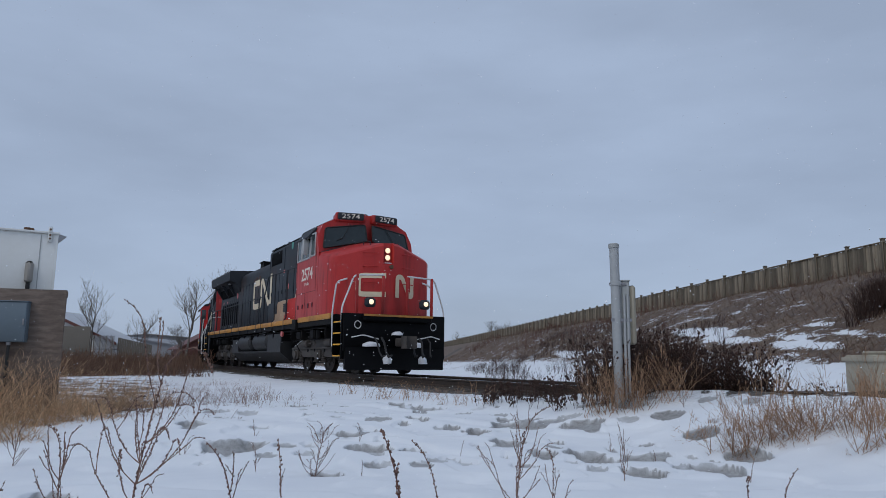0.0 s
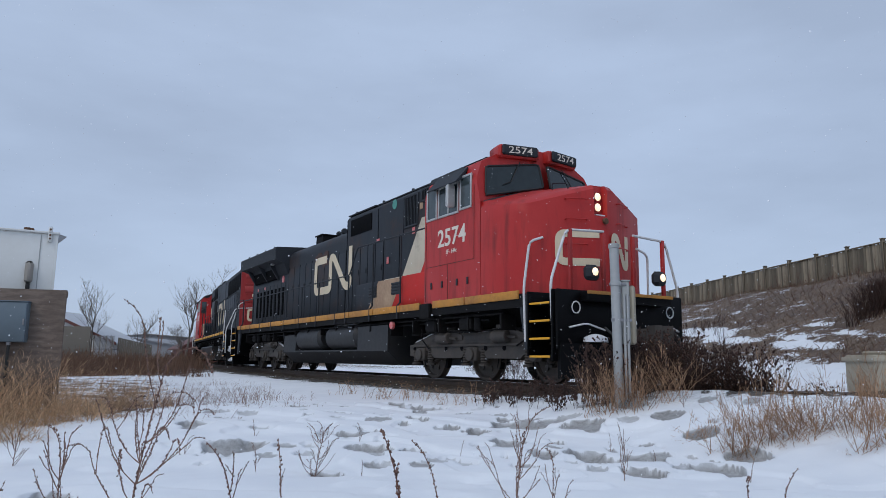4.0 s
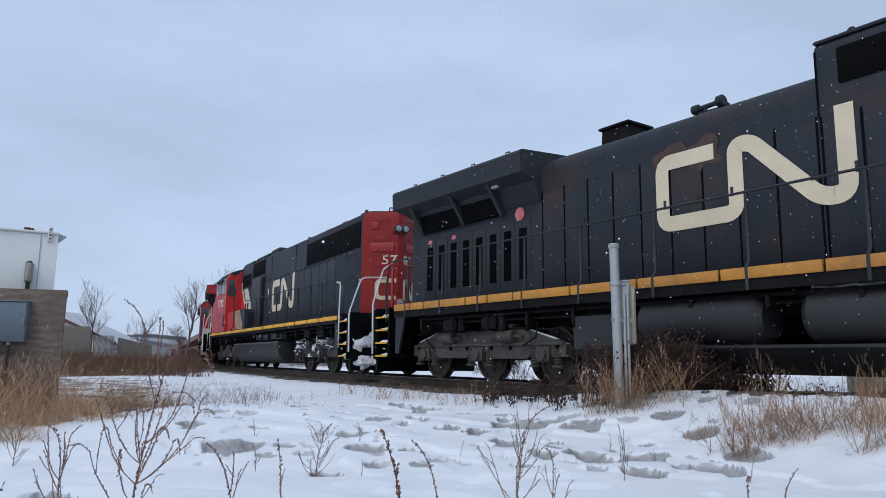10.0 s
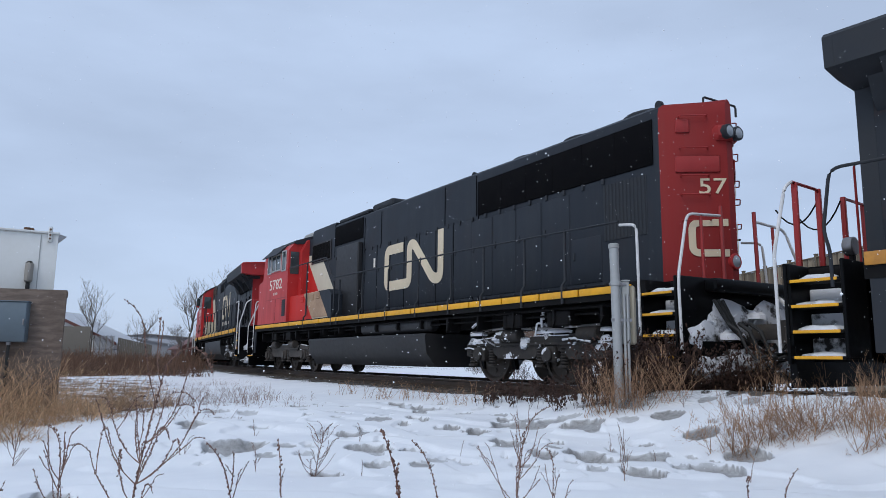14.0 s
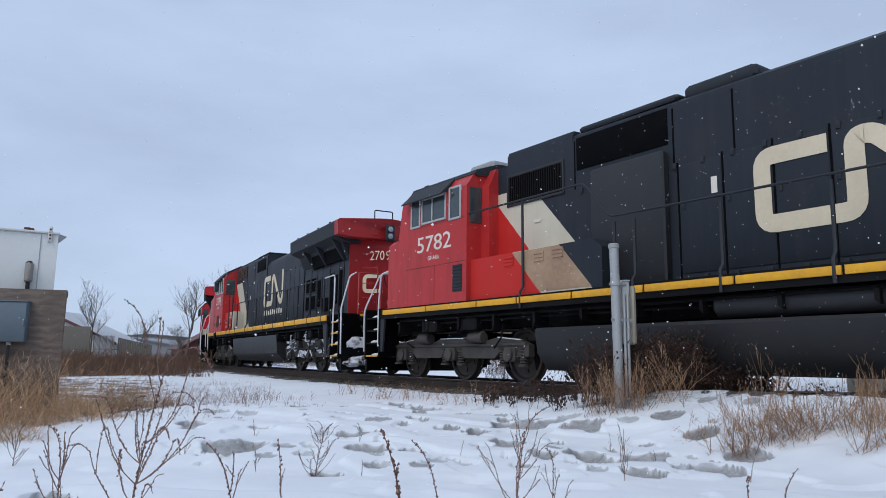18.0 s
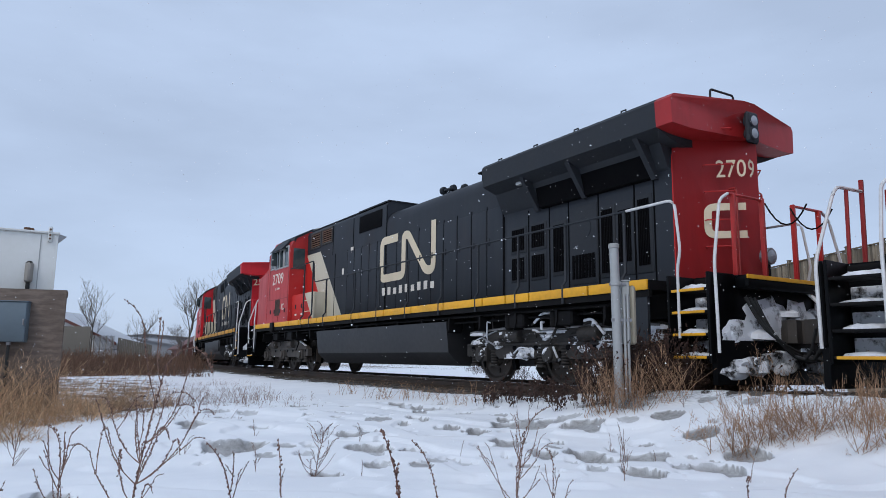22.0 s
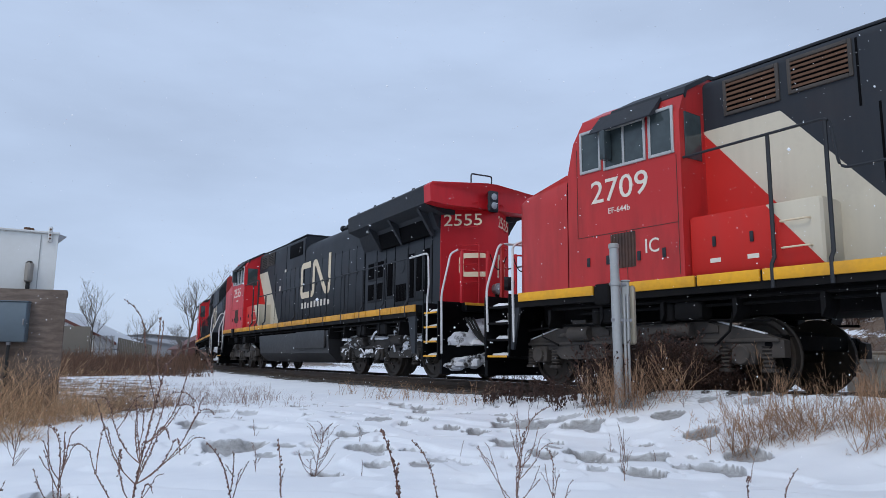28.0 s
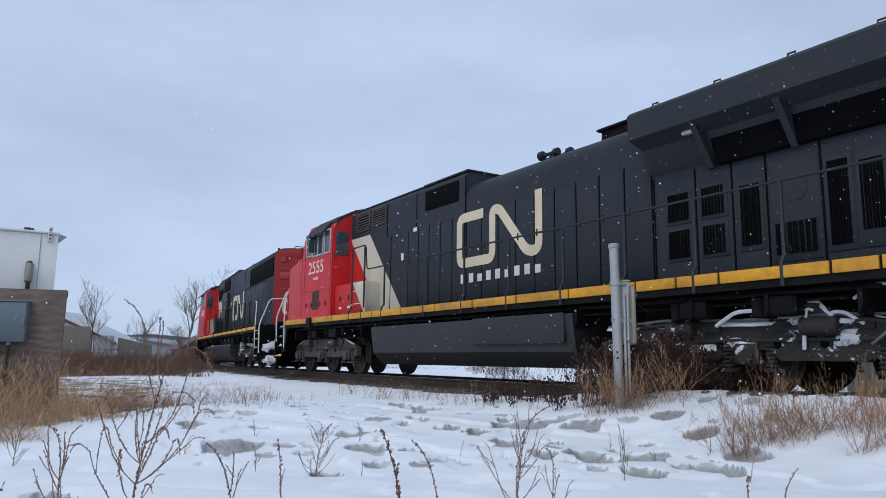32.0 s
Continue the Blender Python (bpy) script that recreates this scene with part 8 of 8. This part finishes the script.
def build_shed(x, y, turn, wide, deep, eave, ridge, wall, roof, label, doors=0, barge=False):
    g = height_at(x, y) - 0.3
    S = empty("shed", label, "building")
    S.matrix_basis = pose(x, y, g, 0, 0, turn)
    w = Shape().prism_x([(-deep / 2, 0), (deep / 2, 0), (deep / 2, eave), (0, ridge - 0.05), (-deep / 2, eave)], -wide / 2, wide / 2)
    part("wall", w, wall, S)
    for s in (-1, 1):
        q = [(s * (deep / 2 + 0.35), eave - 0.12), (s * (deep / 2 + 0.35), eave + 0.0), (0, ridge + 0.14), (0, ridge)]
        part("roof", Shape().prism_x(q, -wide / 2 - 0.3, wide / 2 + 0.3), roof, S)
        if barge:
            part("barge_board", Shape().prism_x([(s * (deep / 2 + 0.37), eave - 0.22), (s * (deep / 2 + 0.37), eave + 0.03), (0, ridge + 0.17), (0, ridge - 0.08)], wide / 2 + 0.30, wide / 2 + 0.36), M_DARKRED, S, "dark red barge board")
    for k in range(doors):
        part("door", Shape().box(wide / 2, wide / 2 + 0.05, -deep / 2 + 1 + k * 3, -deep / 2 + 3 + k * 3, 0.1, 2.4, 0.02), M_BOXGREY, S)
    return S


build_shed(-33.7, 63.4, -90, 5.5, 12, 2.4, 5.0, M_SIDING, M_PALEROOF, "pale metal shed with a red roof edge", 1, True)
build_shed(-36.0, 92, -90, 20, 12, 2.4, 3.2, M_DULLROOF, M_DULLROOF, "low grey industrial building")
build_shed(-52, 135, -80, 26, 40, 3.2, 4.6, M_DULLROOF, M_DULLROOF, "long low grey warehouse")
build_shed(-33.5, 150, -70, 22, 30, 3.4, 4.6, M_TANWALL, M_DULLROOF, "low brown warehouse beyond the curve")
build_shed(-24.4, 76, -60, 5, 7, 2.0, 4.0, M_DARKRED, M_DARKRED, "dark red barn beyond the curve")


def build_slat_fence():
    F = empty("slat_fence", "grey slatted yard fence before the shed", "fence")
    for k in range(17):
        x = -28.1 + k * 0.1
        part("slat", Shape().box(x, x + 0.06, 58, 58.03, -0.4, 2.0 + 0.04 * (k % 3), 0.0), M_DULLROOF if k % 5 else M_TANWALL, F, shade=False)
    for k in range(20):
        x = -26.3 + k * 0.14
        part("slat", Shape().box(x, x + 0.12, 58.4, 58.43, -0.4, 1.9 - 0.03 * k, 0.0), M_TANWALL, F, shade=False)
    part("rail", Shape().box(-28.2, -23.5, 58.44, 58.5, 0.9, 1.0), M_DULLROOF, F)
    part("panel", Shape().box(-31.2, -28.3, 57.8, 57.9, -0.4, 2.75, 0.01), M_TANWALL, F, "plain olive-brown panel")


build_slat_fence()
yard = Shape()
r_ = random.Random(8)
for k in range(26):
    x, y = r_.uniform(-30, -19), r_.uniform(74, 110)
    x = x * y / 80
    w, h = r_.uniform(0.8, 3.0), r_.uniform(0.8, 2.0)
    yard.box(x, x + w, y, y + 1.5, -0.5, h, 0.05)
single("yard_clutter", yard, M_FRAME, "dark machinery and crates stored in a far yard", "yard clutter", kind="stuff")


# ================= falling snow =================
def build_flakes():
    r = np.random.RandomState(12)
    n = 30000
    p = np.stack([r.uniform(-6, 8, n), r.uniform(3.2, 9.6, n), r.uniform(-1, 43, n)], 1)
    s = np.where(r.uniform(0, 1, n) < 0.03, r.uniform(0.006, 0.010, n), r.uniform(0.0024, 0.0050, n))
    off = np.array([(-1, 0, 0), (1, 0, 0), (0, -1, 0), (0, 1, 0), (0, 0, -1), (0, 0, 1.0)])
    v = (p[:, None, :] + off[None] * s[:, None, None]).reshape(-1, 3)
    f = [(0, 2, 5), (2, 1, 5), (1, 3, 5), (3, 0, 5), (2, 0, 4), (1, 2, 4), (3, 1, 4), (0, 3, 4)]
    me = bpy.data.meshes.new("snowflakes")
    me.from_pydata(v.tolist(), [], [tuple(i + 6 * k for i in q) for k in range(n) for q in f])
    me.materials.append(M_FLAKE)
    return tagged(new("snowflakes", me), "sparse white snowflakes falling through the air", "snowflakes", kind="stuff")


flakes = build_flakes()


# ================= movement =================
RUN_S = [-1.16, 2.861, 7.084, 11.631, 16.434, 21.369, 26.419, 31.673, 36.932, 42.468, 48.189, 53.779, 59.419, 64.722, 69.631, 74.612, 79.762]


def run(t):
    """How far the train's head has come at t seconds."""
    y = [2 * RUN_S[0] - RUN_S[1]] + RUN_S + [2 * RUN_S[-1] - RUN_S[-2]]
    i = min(15, int(t / 2))
    u = t / 2 - i
    a, b, c, d = y[i:i + 4]
    return 0.5 * (2 * b + (c - a) * u + (2 * a - 5 * b + 4 * c - d) * u * u + (3 * b - a - 3 * c + d) * u ** 3)


def unit_pose(t, off, half, turned):
    s = run(t) + off
    x1, y1, _ = on_line(s + half)
    x2, y2, _ = on_line(s - half)
    a = math.degrees(math.atan2(y1 - y2, x1 - x2))
    return pose((x1 + x2) / 2, (y1 + y2) / 2, 0, 0, 0, a + (180 if turned else 0)), a


def motions():
    secs = [k * 1.0 for k in range(33)]
    for loco, off, half, turned in TRAIN:
        walk(loco, [(t, unit_pose(t, off, half, turned)[0]) for t in secs])
    info = {o[0].name: o for o in TRAIN}
    for tr, loco, xc in TRUCKS:
        _, off, half, turned = info[loco.name]
        rows = []
        for t in secs[::4]:
            a = unit_pose(t, off, half, turned)[1]
            b = math.degrees(on_line(run(t) + off + (-xc if turned else xc))[2])
            rows.append((t, pose(xc, 0, 0, 0, 0, b - a)))
        walk(tr, rows)
    walk(flakes, [(0, pose(0, 0, 0)), (16, pose(0.9, -0.3, -17.5)), (32, pose(1.8, -0.6, -35))])
    fine = [k * 0.2 for k in range(161)]
    for w, loco in SPINNING:
        back = -1 if info[loco.name][3] else 1
        x = w.location.x
        walk(w, [(t, Matrix.Translation((x, 0, 0.525)) @ Matrix.Rotation(back * run(t) / 0.517, 4, "Y")) for t in fine])


motions()
